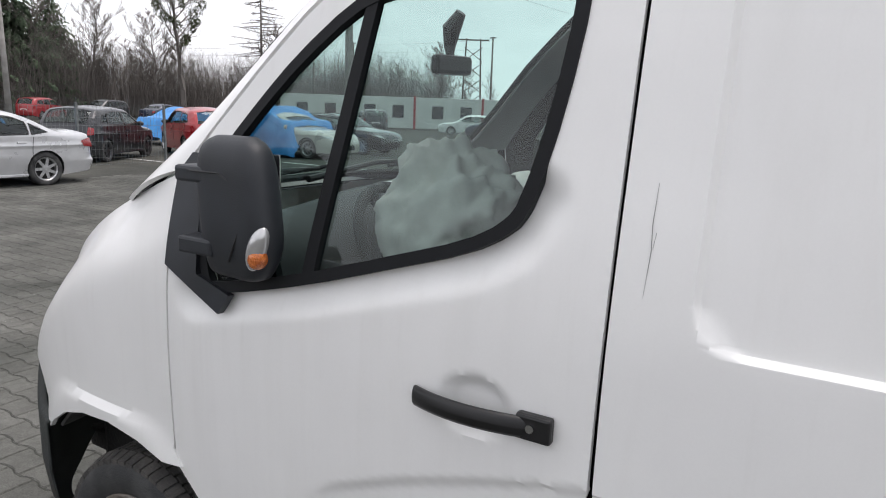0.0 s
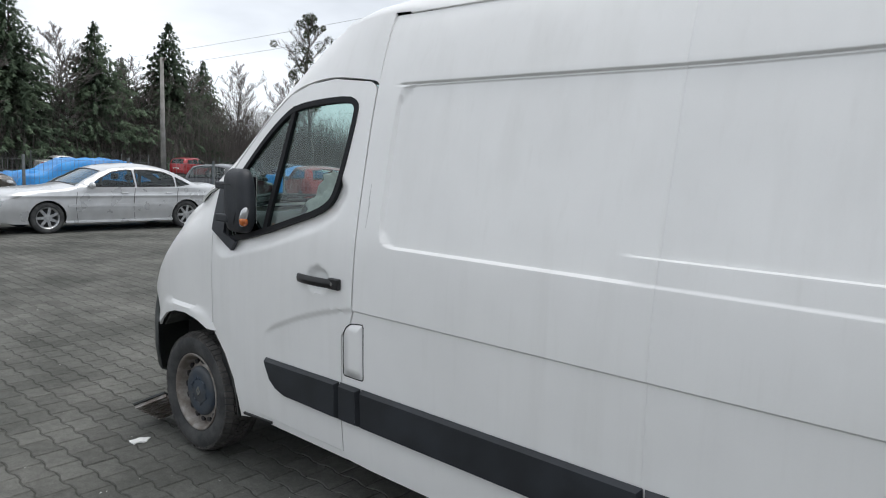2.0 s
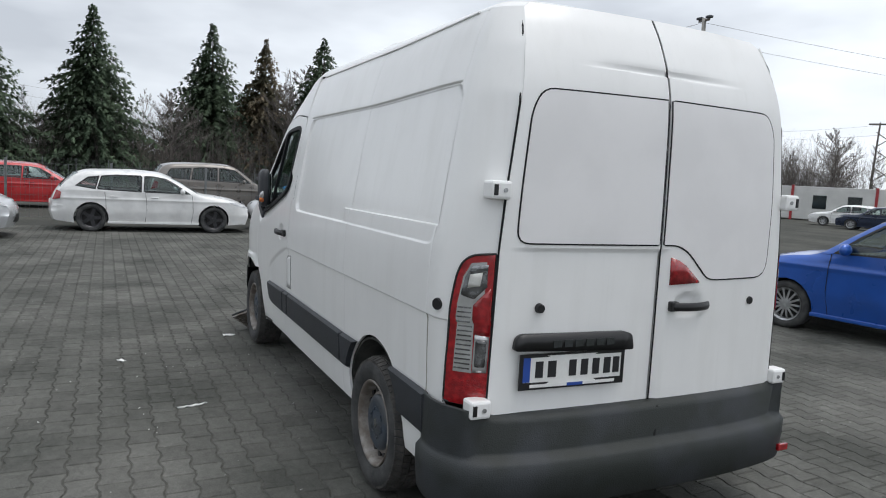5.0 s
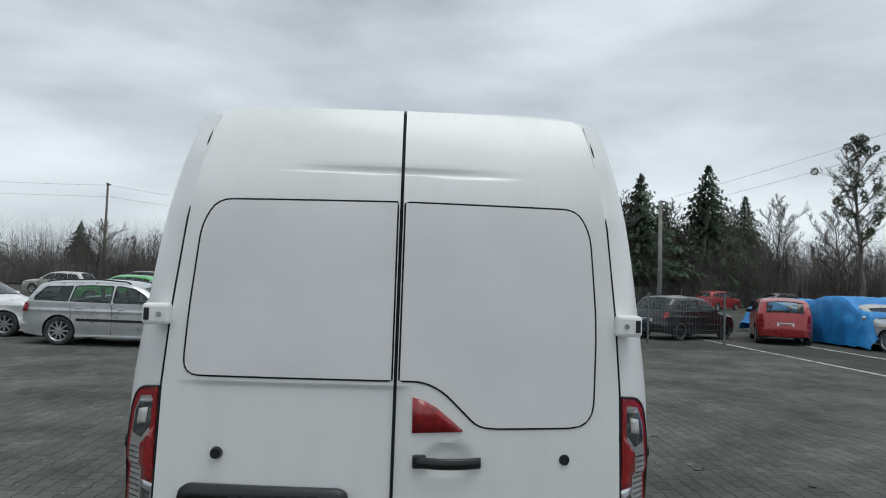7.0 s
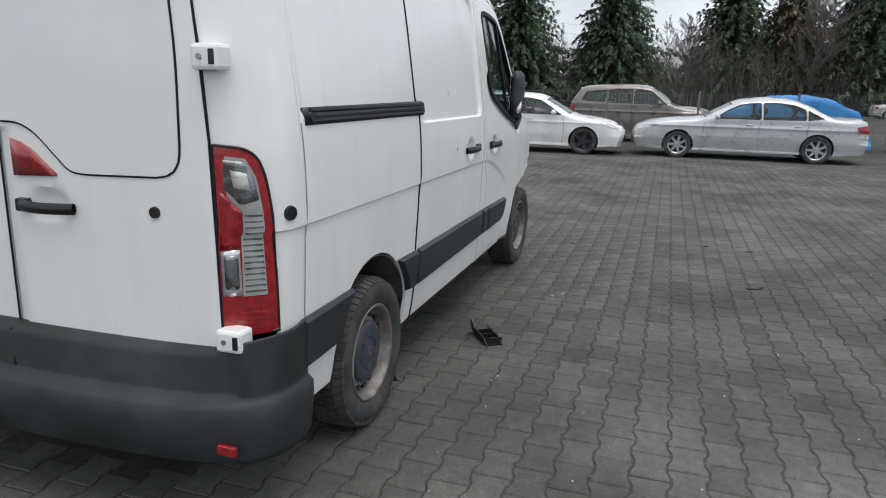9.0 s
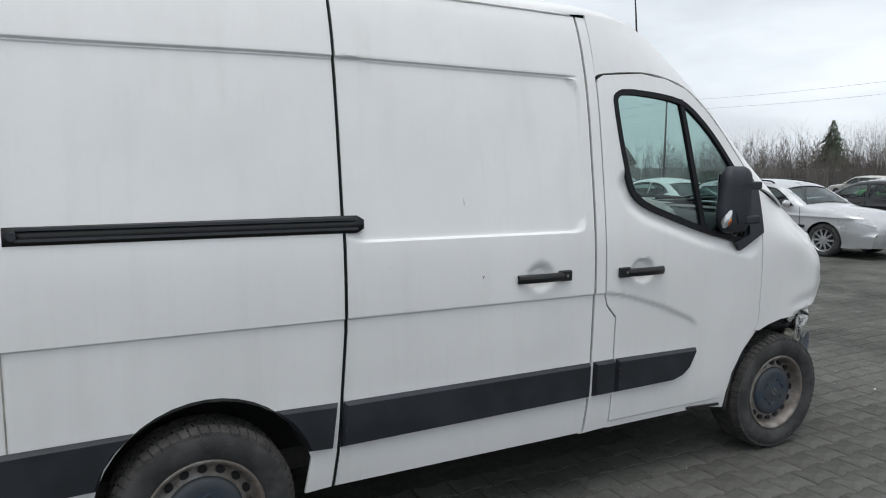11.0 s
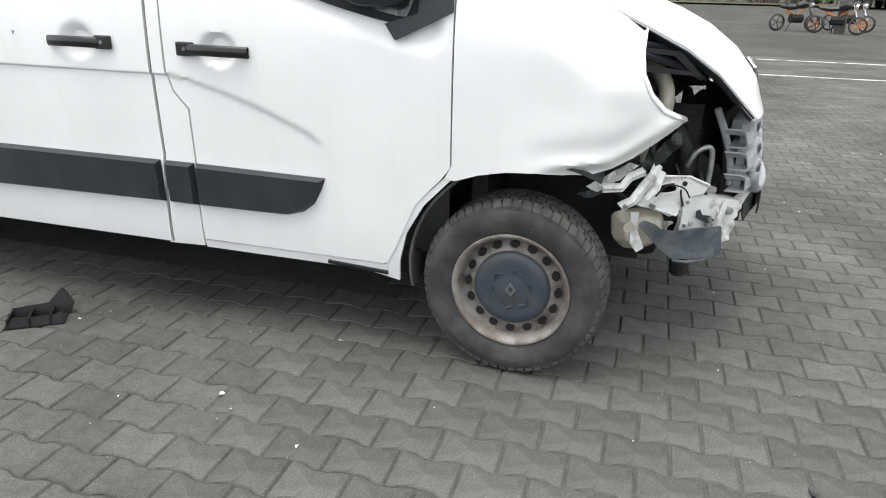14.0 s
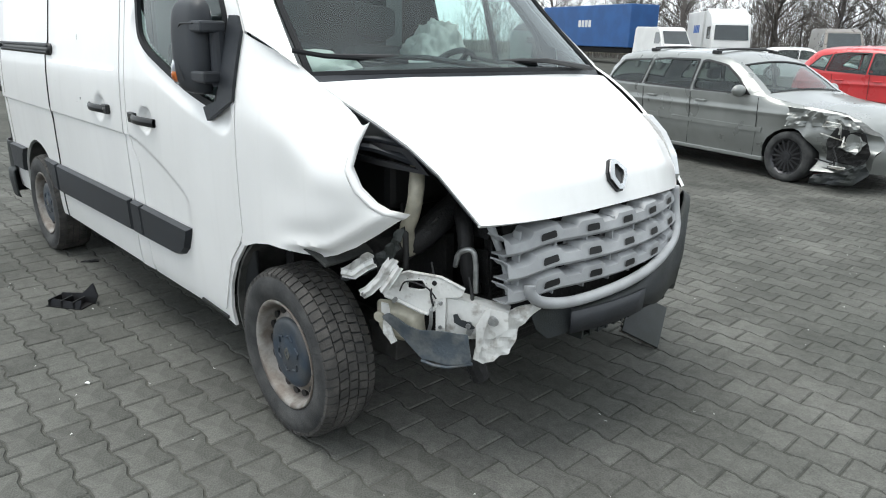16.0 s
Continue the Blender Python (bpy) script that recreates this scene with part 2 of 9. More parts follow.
def part(name, bm, material, parent, label="", smooth=False):
    """One mesh object under a thing or a part, from a bmesh."""
    me = bpy.data.meshes.new(name)
    bm.to_mesh(me)
    bm.free()
    return link(name, me, material, parent, label, smooth)


def raw(name, verts, faces, material, parent=None, label="", smooth=False):
    me = bpy.data.meshes.new(name)
    me.from_pydata([tuple(v) for v in verts], [], faces)
    me.update()
    return link(name, me, material, parent, label, smooth)


def base(name, m, label, category, group=""):
    ob = new(name)
    ob.empty_display_size = 0.2
    ob.matrix_world = m
    return tagged(ob, label, category, group)


def sst(a, b, t):
    t = min(1.0, max(0.0, (t - a) / (b - a)))
    return t * t * (3 - 2 * t)


def lerp_table(tab, t):
    """Linear between the rows (t, value) of tab."""
    if t <= tab[0][0]:
        return tab[0][1]
    for (a, va), (b, vb) in zip(tab, tab[1:]):
        if t <= b:
            return va + (vb - va) * (t - a) / (b - a)
    return tab[-1][1]


def smooth_table(tab, t):
    """Catmull-Rom between the rows (t, value) of tab."""
    n = len(tab)
    if t <= tab[0][0]:
        return tab[0][1]
    if t >= tab[-1][0]:
        return tab[-1][1]
    for i in range(n - 1):
        a, b = tab[i], tab[i + 1]
        if t <= b[0]:
            h = b[0] - a[0]
            u = (t - a[0]) / h
            p, q = tab[max(0, i - 1)], tab[min(n - 1, i + 2)]
            ma = (b[1] - p[1]) / (b[0] - p[0]) * h
            mb = (q[1] - a[1]) / (q[0] - a[0]) * h
            return (2 * u**3 - 3 * u**2 + 1) * a[1] + (u**3 - 2 * u**2 + u) * ma + (-2 * u**3 + 3 * u**2) * b[1] + (u**3 - u**2) * mb
    return tab[-1][1]


def box(bm, x0, x1, y0, y1, z0, z1, bevel=0.0, m=None):
    g = bmesh.ops.create_cube(bm, size=1, matrix=(m or Matrix()) @ Matrix.Translation(((x0 + x1) / 2, (y0 + y1) / 2, (z0 + z1) / 2)) @ Matrix.Diagonal((x1 - x0, y1 - y0, z1 - z0, 1)))
    if bevel:
        es = {e for v in g["verts"] for e in v.link_edges}
        bmesh.ops.bevel(bm, geom=list(es), offset=bevel, segments=2, profile=0.5, affect="EDGES")
    return bm


def cyl(bm, p, q, r, r2=None, n=10, caps=True):
    """A tapered rod from p to q."""
    p, q = Vector(p), Vector(q)
    d = q - p
    m = Matrix.Translation((p + q) / 2) @ d.to_track_quat("Z", "Y").to_matrix().to_4x4()
    bmesh.ops.create_cone(bm, cap_ends=caps, segments=n, radius1=r, radius2=r if r2 is None else r2, depth=d.length, matrix=m)
    return bm


def tube(bm, pts, r, n=8):
    """A bent pipe along pts."""
    pts = [Vector(p) for p in pts]
    rings = []
    up = Vector((0.13, 0.21, 0.97))
    for i, p in enumerate(pts):
        d = (pts[min(i + 1, len(pts) - 1)] - pts[max(i - 1, 0)]).normalized()
        a = d.cross(up).normalized()
        b = d.cross(a)
        rr = r[i] if isinstance(r, (list, tuple)) else r
        rings.append([bm.verts.new(p + rr * (math.cos(t) * a + math.sin(t) * b)) for t in [2 * math.pi * k / n for k in range(n)]])
    for s, t in zip(rings, rings[1:]):
        for k in range(n):
            bm.faces.new((s[k], s[(k + 1) % n], t[(k + 1) % n], t[k]))
    bm.faces.new(rings[0][::-1])
    bm.faces.new(rings[-1])
    return bm


def curve_pts(pts, n=6):
    """A smooth run of points through pts."""
    out = []
    P = [Vector(p) for p in pts]
    for i in range(len(P) - 1):
        a, b, p, q = P[i], P[i + 1], P[max(0, i - 1)], P[min(len(P) - 1, i + 2)]
        for k in range(n):
            u = k / n
            out.append(0.5 * ((2 * a) + (b - p) * u + (2 * p - 5 * a + 4 * b - q) * u * u + (3 * a - p - 3 * b + q) * u**3))
    out.append(P[-1])
    return out


def lathe(bm, prof, axis_m, n=40):
    """Turn the profile (along, radius) round the local y axis of axis_m."""
    rings = []
    for a, r in prof:
        rings.append([bm.verts.new(axis_m @ Vector((r * math.cos(t), a, r * math.sin(t)))) for t in [2 * math.pi * k / n for k in range(n)]])
    for s, t in zip(rings, rings[1:]):
        for k in range(n):
            bm.faces.new((s[k], s[(k + 1) % n], t[(k + 1) % n], t[k]))
    return rings


def sheet(rows, flip=False):
    """A bmesh over a grid of points."""
    bm = bmesh.new()
    vs = [[bm.verts.new(p) for p in r] for r in rows]
    for a, b in zip(vs, vs[1:]):
        for k in range(len(a) - 1):
            f = (a[k], a[k + 1], b[k + 1], b[k])
            bm.faces.new(f[::-1] if flip else f)
    return bm


def thick(ob, t, offset=-1.0, lining=None, crisp=True):
    md = ob.modifiers.new("thickness", "SOLIDIFY")
    md.thickness, md.offset = t, offset
    if lining is not None:
        ob.data.materials.append(lining)
        md.material_offset = len(ob.data.materials) - 1
    if crisp and len(ob.data.polygons) > 24:
        es = ob.modifiers.new("crisp_edges", "EDGE_SPLIT")
        es.split_angle = radians(38)
    return ob


def rounded(pts, r, n=4):
    """A closed outline with its corners rounded by r (a number or one per corner)."""
    out = []
    P = [Vector(p) for p in pts]
    for i, p in enumerate(P):
        a, b = P[i - 1] - p, P[(i + 1) % len(P)] - p
        rr = r[i] if isinstance(r, (list, tuple)) else r
        k = min(rr, a.length * 0.49, b.length * 0.49)
        if k < 1e-4:
            out.append(p)
            continue
        s, e = p + a.normalized() * k, p + b.normalized() * k
        for j in range(n + 1):
            u = j / n
            out.append((1 - u) ** 2 * s + 2 * u * (1 - u) * p + u * u * e)
    return [tuple(v) for v in out]


def inside(poly, x, y):
    c = False
    for (x0, y0), (x1, y1) in zip(poly, poly[1:] + poly[:1]):
        if (y0 > y) != (y1 > y) and x < (x1 - x0) * (y - y0) / (y1 - y0) + x0:
            c = not c
    return c


def poly_dist(poly, x, y, closed=True):
    best = 9.0
    q = poly[1:] + poly[:1] if closed else poly[1:]
    for (x0, y0), (x1, y1) in zip(poly, q):
        dx, dy = x1 - x0, y1 - y0
        u = max(0.0, min(1.0, ((x - x0) * dx + (y - y0) * dy) / (dx * dx + dy * dy + 1e-12)))
        best = min(best, math.hypot(x - x0 - u * dx, y - y0 - u * dy))
    return best


def shaped(outline, fmap, step, out_dir, cuts_u=(), cuts_v=(), hole=None):
    """The flat outline (u, v) cut into a grid and laid onto the surface fmap(u, v), facing out_dir."""
    bm = bmesh.new()
    bm.faces.new([bm.verts.new((u, v, 0)) for u, v in outline])
    us, vs = [p[0] for p in outline], [p[1] for p in outline]
    for axis, lo, hi, extra in ((0, min(us), max(us), cuts_u), (1, min(vs), max(vs), cuts_v)):
        n = max(1, round((hi - lo) / step))
        for c in sorted([lo + (hi - lo) * k / n for k in range(1, n)] + [c for c in extra if lo < c < hi]):
            no = (1, 0, 0) if axis == 0 else (0, 1, 0)
            co = (c, 0, 0) if axis == 0 else (0, c, 0)
            bmesh.ops.bisect_plane(bm, geom=bm.verts[:] + bm.edges[:] + bm.faces[:], dist=1e-5, plane_co=co, plane_no=no)
    if hole:
        gone = [f for f in bm.faces if inside(hole, *f.calc_center_median()[:2])]
        bmesh.ops.delete(bm, geom=gone, context="FACES")
    for v in bm.verts:
        v.co = fmap(v.co.x, v.co.y)
    bm.normal_update()
    tot = Vector()
    for f in bm.faces:
        tot += f.normal * f.calc_area()
    if tot.dot(Vector(out_dir)) < 0:
        bmesh.ops.reverse_faces(bm, faces=bm.faces[:])
    return bm

def holed(outline, holes, fmap, step, out_dir, cuts_v=()):
    """As shaped, with openings that go through."""
    loops = [[Vector((u, v, 0)) for u, v in o] for o in [outline] + holes]
    bm = bmesh.new()
    vs = [bm.verts.new(p) for o in loops for p in o]
    for t in tessellate_polygon(loops):
        if len(set(t)) == 3:
            bm.faces.new([vs[k] for k in t])
    bm.verts.ensure_lookup_table()
    us, ws = [p[0] for p in outline], [p[1] for p in outline]
    for axis, lo, hi, extra in ((0, min(us), max(us), ()), (1, min(ws), max(ws), cuts_v)):
        n = max(1, round((hi - lo) / step))
        for c in sorted([lo + (hi - lo) * k / n for k in range(1, n)] + [c for c in extra if lo < c < hi]):
            bmesh.ops.bisect_plane(bm, geom=bm.verts[:] + bm.edges[:] + bm.faces[:], dist=1e-5, plane_co=(c, 0, 0) if axis == 0 else (0, c, 0), plane_no=(1, 0, 0) if axis == 0 else (0, 1, 0))
    for v in bm.verts:
        v.co = fmap(v.co.x, v.co.y)
    bmesh.ops.recalc_face_normals(bm, faces=bm.faces[:])
    if sum((f.normal.dot(Vector(out_dir)) * f.calc_area() for f in bm.faces), 0.0) < 0:
        bmesh.ops.reverse_faces(bm, faces=bm.faces[:])
    return bm

# ---- the van: x forward from the front axle, y to its left, z up ----
SIDE = [(0.28, 0.950), (0.40, 0.972), (0.55, 0.985), (0.70, 0.992), (0.90, 1.000), (1.10, 1.003), (1.30, 0.996), (1.45, 0.980), (1.65, 0.952), (1.85, 0.922), (2.00, 0.894), (2.10, 0.870), (2.20, 0.842), (2.30, 0.808), (2.36, 0.780)]
SEAM = [(0.6, 0.842), (1.35, 0.826), (1.6, 0.808), (2.0, 0.755), (2.36, 0.70)]
REAR_X = [(0.3, -4.205), (2.0, -4.195), (2.2, -4.15), (2.39, -4.065)]
CREASE = [(-1.43, 1.050), (-1.339, 1.039), (-1.209, 1.004), (-1.031, 0.947), (-0.849, 0.872), (-0.775, 0.822)]
WINDOW = [(-1.33, 1.976), (-1.318, 2.02), (-1.254, 2.043), (-1.05, 2.035), (-0.896, 2.018), (-0.80, 1.985), (-0.66, 1.872), (-0.56, 1.765), (-0.46, 1.640), (-0.42, 1.57), (-0.42, 1.262), (-0.52, 1.272), (-0.748, 1.326), (-0.98, 1.400), (-1.150, 1.455), (-1.235, 1.505), (-1.268, 1.565), (-1.307, 1.76)]


def chaikin(poly):
    out = []
    for a, b in zip(poly, poly[1:] + poly[:1]):
        out += [(a[0] * 0.75 + b[0] * 0.25, a[1] * 0.75 + b[1] * 0.25), (a[0] * 0.25 + b[0] * 0.75, a[1] * 0.25 + b[1] * 0.75)]
    return out


WINDOW = [(x, z - 0.03 * min(1.0, max(0.0, (z - 1.5) / 0.45))) for x, z in chaikin(WINDOW)]
BELT = [(-0.40, 1.245), (-0.52, 1.272), (-0.748, 1.326), (-0.98, 1.400), (-1.150, 1.455), (-1.235, 1.505), (-1.268, 1.565)]
HANDLES = {1: [(-1.19, 1.155)], -1: [(-1.19, 1.150), (-1.815, 1.158)]}
TOP_GROOVE = {1: 2.05, -1: 2.05}


def rect_sd(x, z, x0, x1, z0, z1, r):
    dx = abs(x - (x0 + x1) / 2) - (x1 - x0) / 2 + r
    dz = abs(z - (z0 + z1) / 2) - (z1 - z0) / 2 + r
    return math.hypot(max(dx, 0), max(dz, 0)) + min(max(dx, dz), 0) - r


def smin(a, b, k=0.05):
    h = max(k - abs(a - b), 0.0) / k
    return min(a, b) - h * h * k * 0.25


def relief(x, z, s):
    """Pressed panels, creases and handle cups, outwards."""
    d = 0.0
    zt = TOP_GROOVE[s]
    if x < -1.45:
        if s > 0:
            sd = rect_sd(x, z, -3.945, -1.565, 1.345, zt, 0.085)
            d += 0.011 * sst(1.4365, 1.4305, z) * sst(-2.64, -2.72, x) * sst(0.003, -0.008, sd)
        else:
            sd = smin(rect_sd(x, z, -2.74, -1.545, 1.355, zt, 0.075), rect_sd(x, z, -3.905, -2.66, 1.42, zt, 0.03))
        soft = 0.008 if z < 1.55 else 0.009
        d -= 0.016 * sst(0.003, -soft, sd)
        if z > 1.9:
            d -= 0.011 * math.exp(-(((z - zt - 0.002) / 0.005) ** 2)) * sst(-1.54, -1.60, x) * sst(-3.93, -3.88, x)
    zc = 1.05 if x < -1.43 else lerp_table(CREASE, x)
    d -= 0.010 * sst(zc + 0.003, zc - 0.004, z) * sst(-0.76, -0.84, x) * sst(0.60, 0.75, z)
    if x > -1.45:
        d -= 0.022 * sst(0.085, 0.015, poly_dist(BELT, x, z, False)) * sst(1.9, 1.6, z)
    for hx, hz in HANDLES[s]:
        q = 1 - ((x - hx) / 0.078) ** 2 - ((z - hz) / 0.062) ** 2
        if q > 0:
            d -= 0.024 * min(1.0, q * 1.8)
    if s > 0:
        for gx in (-2.77, -3.93):
            d -= 0.003 * sst(0.007, 0.002, abs(x - gx))
    else:
        d -= 0.003 * sst(0.007, 0.002, abs(x + 3.92))
    return d


def half_width(x, z, s):
    y = smooth_table(SIDE, z)
    if x > -1.3:
        y -= sst(1.2, 1.9, z) * 0.085 * min(1.4, (x + 1.3) / 1.2) ** 2
    if x > -0.1:
        y -= 0.20 * ((x + 0.1) / 0.85) ** 2.3
    if x < -3.98:
        xr = lerp_table(REAR_X, z)
        u = max(0.0, min(1.0, (-3.98 - x) / (-3.98 - xr)))
        y -= (y - lerp_table(SEAM, z)) * u**2.2
    return y


def side(s, off=0.0):
    return lambda x, z: Vector((x, s * (half_width(x, z, s) + relief(x, z, s) + off), z))


def smooth_side(s, off=0.0):
    return lambda x, z: Vector((x, s * (half_width(x, z, s) + off), z))


van = base("delivery_van", Matrix(), "white panel van with crumpled front corner and missing headlamp", "van")


CUTS_Z = (1.036, 1.042, 1.046, 1.050, 1.054, 1.060, 1.338, 1.342, 1.347, 1.352, 1.356, 1.361, 1.366, 1.415, 1.419, 1.423, 1.427, 1.431, 1.436, 2.038, 2.043, 2.047, 2.050, 2.052, 2.055, 2.059, 2.064)


def shell(name, outline, s, step=0.02, mat_=VAN_WHITE, label="", cuts_u=(), cuts_v=CUTS_Z, hole=None, fm=None):
    ob = part(name, shaped(outline, fm or side(s), step, (0, s, 0), cuts_u, cuts_v, hole), mat_, van, label, True)
    # Near-black inner faces paint in the dark of the gaps and the inside.
    return thick(ob, 0.014, lining=GRIME_AND_SHADE)


def arc(cx, cz, r, a0, a1, n=14, squash=1.0):
    return [(cx + r * math.cos(radians(a0 + (a1 - a0) * k / n)), cz + squash * r * math.sin(radians(a0 + (a1 - a0) * k / n))) for k in range(n + 1)]


DOOR = [(-1.356, 0.385), (-1.346, 0.72), (-1.346, 0.925), (-1.405, 0.99), (-1.422, 1.05), (-1.425, 1.35), (-1.425, 2.03), (-1.415, 2.055), (-1.38, 2.075), (-1.13, 2.10), (-0.95, 2.083), (-0.81, 2.038), (-0.67, 1.938), (-0.53, 1.808), (-0.41, 1.678), (-0.302, 1.545), (-0.302, 0.79), (-0.335, 0.745), (-0.43, 0.645), (-0.505, 0.475), (-0.545, 0.395), (-0.56, 0.385)]


def shrink(poly, d):
    """The outline moved inwards by d."""
    n = len(poly)
    area = sum(a[0] * b[1] - b[0] * a[1] for a, b in zip(poly, poly[1:] + poly[:1]))
    out = []
    for i in range(n):
        p, a, b = Vector(poly[i]), Vector(poly[i - 1]), Vector(poly[(i + 1) % n])
        u, v = (p - a).normalized(), (b - p).normalized()
        t = (u + v).normalized()
        nrm = Vector((-t.y, t.x)) * (1 if area > 0 else -1)
        k = d / max(0.5, math.sqrt(max(0.0, (1 + u.dot(v)) / 2)))
        out.append(tuple(p + nrm * k))
    return out


def ribbon(outer, inner, fmap, closed=True):
    """A flat band between two matching outlines laid on fmap."""
    bm = bmesh.new()
    a = [bm.verts.new(fmap(*p)) for p in outer]
    b = [bm.verts.new(fmap(*p)) for p in inner]
    n = len(a)
    for k in range(n if closed else n - 1):
        bm.faces.new((a[k], a[(k + 1) % n], b[(k + 1) % n], b[k]))
    bmesh.ops.recalc_face_normals(bm, faces=bm.faces[:])
    return bm


def resample(poly, n=120):
    P = poly + poly[:1]
    L = [0.0]
    for a, b in zip(P, P[1:]):
        L.append(L[-1] + math.hypot(b[0] - a[0], b[1] - a[1]))
    out = []
    for k in range(n):
        t = L[-1] * k / n
        i = max(j for j in range(len(L)) if L[j] <= t)
        i = min(i, len(P) - 2)
        u = (t - L[i]) / max(1e-9, L[i + 1] - L[i])
        out.append((P[i][0] + (P[i + 1][0] - P[i][0]) * u, P[i][1] + (P[i + 1][1] - P[i][1]) * u))
    return out


def pull_handle(parent, at, s, key_end):
    """A dark grip over a round cup, bowed outwards, with a lock at one end."""
    x, z = at
    y0 = half_width(x, z, s)
    h = new("door_handle")
    h.parent = parent
    h.matrix_world = Matrix.Translation((x, s * y0, z))
    me_pts = []
    for k in range(13):
        u = -1 + 2 * k / 12
        me_pts.append((0.13 * u, s * (0.008 + 0.030 * (1 - u * u)), -0.004 * u * u))
    rows = []
    for px, py, pz in me_pts:
        w = 0.021
        rows.append([Vector((px, py + s * 0.010 * math.cos(a), pz + w * math.sin(a))) for a in [2 * math.pi * j / 10 for j in range(11)]])
    part("grip", sheet(rows), BLACK, h, "black plastic grip", True)
    bm = bmesh.new()
    ex = 0.13 * key_end
    box(bm, ex - 0.035, ex + 0.035, min(0, s * 0.022), max(0, s * 0.022), -0.026, 0.024, 0.006)
    part("lock_cover", bm, BLACK, h)
    bm = bmesh.new()
    cyl(bm, (ex + 0.004, s * 0.020, 0), (ex + 0.004, s * 0.026, 0), 0.008, n=12)
    part("lock", bm, CHROME, h)


PILLAR = [(-1.434, 0.788, 2.372), (-1.36, 0.783, 2.372), (-1.15, 0.765, 2.352), (-1.0, 0.748, 2.312), (-0.88, 0.738, 2.240), (-0.66, 0.755, 2.060), (-0.468, 0.790, 1.882), (-0.27, 0.838, 1.676), (-0.01, 0.892, 1.440)]


def build_side(s):
    sd = "left" if s > 0 else "right"
    # front door with its window, divider and seal
    door = shell("front_door", DOOR, s, 0.012, cuts_v=(), hole=shrink(WINDOW, 0.010))
    seal = part("window_seal", ribbon(resample(shrink(WINDOW, -0.006)), resample(shrink(WINDOW, 0.021)), smooth_side(s, 0.004)), RUBBER_SEAL, door, "black rubber window surround", True)
    thick(seal, 0.02)
    pane = part("window_pane", shaped(shrink(WINDOW, 0.012), smooth_side(s, -0.012), 0.12, (0, s, 0)), VAN_GLASS, door, "green tinted side glass", True)
    pane.visible_shadow = False
    bar = [(-0.876, 1.985), (-0.846, 1.985), (-0.744, 1.335), (-0.776, 1.335)]
    thick(part("window_divider", shaped(bar, smooth_side(s, 0.002), 0.1, (0, s, 0)), RUBBER_SEAL, door), 0.02)
    pull_handle(door, HANDLES[s][0], s, -1)
    sail = [(-0.303, 1.545), (-0.303, 1.308), (-0.50, 1.215), (-0.535, 1.265), (-0.42, 1.30), (-0.40, 1.60), (-0.345, 1.60)]
    thick(part("mirror_sail", shaped(sail, smooth_side(s, 0.014), 0.05, (0, s, 0)), PLASTIC, door, "black plastic triangle carrying the mirror", True), 0.02)
    trim_strip("door_trim", [(-1.343, 0.712), (-0.785, 0.706), (-0.80, 0.665), (-0.835, 0.60), (-0.885, 0.562), (-0.955, 0.541), (-1.343, 0.536)], s, door)
    trim_strip("pillar_trim", [(-1.484, 0.712), (-1.352, 0.712), (-1.352, 0.536), (-1.484, 0.536)], s, van)
    # pillar behind the door
    pil = [(-1.54, 0.345), (-1.365, 0.352), (-1.362, 0.385), (-1.354, 0.72), (-1.354, 0.92), (-1.412, 0.985), (-1.432, 1.05), (-1.434, 2.06), (-1.434, 2.36)]
    ra = arc(-3.29, 0.40, 0.40, 168, 14, 18)
    if s < 0:
        shell("door_pillar", pil + [(-1.486, 2.36), (-1.486, 0.73), (-1.50, 0.50), (-1.513, 0.35)], s, 0.03)
        slide_o = [(-2.80, 0.352), (-1.527, 0.352), (-1.514, 0.50), (-1.500, 0.73), (-1.500, 2.36), (-2.748, 2.36), (-2.748, 1.0), (-2.766, 0.70), (-2.783, 0.50)]
        sl = shell("sliding_door", slide_o, s, 0.018, cuts_u=(-1.542, -1.546, -1.550, -1.554))
        pull_handle(sl, HANDLES[s][1], s, 1)
        trim_strip("door_trim", [(-2.768, 0.712), (-1.508, 0.712), (-1.508, 0.536), (-2.782, 0.520)], s, sl)
        q = [(-2.925, 0.345), (-2.815, 0.352), (-2.797, 0.50), (-2.780, 0.70), (-2.762, 1.0), (-2.762, 2.36)]
        q += rear_edge() + [(-4.10, 0.36), (-3.70, 0.36), (-3.685, 0.48)] + ra
        shell("rear_quarter_panel", q, s, 0.02, cuts_u=(-3.926, -3.92, -3.914))
        trim_strip("arch_trim", [(-3.043, 0.716), (-2.792, 0.712), (-2.812, 0.520), (-2.912, 0.525), (-2.94, 0.59), (-2.985, 0.655)], s, van)
        # rail of the sliding door
        rail = new("sliding_door_rail")
        rail.parent = van
        thick(part("channel", shaped([(-3.895, 1.392), (-2.70, 1.392), (-2.672, 1.408), (-2.672, 1.442), (-2.70, 1.458), (-3.895, 1.452)], smooth_side(s, 0.003), 0.06, (0, s, 0)), BLACK, rail, "black rail channel", True), 0.02)
        for z in (1.404, 1.44):
            thick(part("lip", shaped([(-3.86, z), (-2.70, z), (-2.70, z + 0.010), (-3.86, z + 0.010)], smooth_side(s, 0.012), 0.1, (0, s, 0)), PLASTIC, rail), 0.01)
        bm = bmesh.new()
        cyl(bm, (-3.868, s * 0.985, 1.423), (-3.868, s * 1.003, 1.423), 0.014, n=14)
        part("stop", bm, PLASTIC, rail)
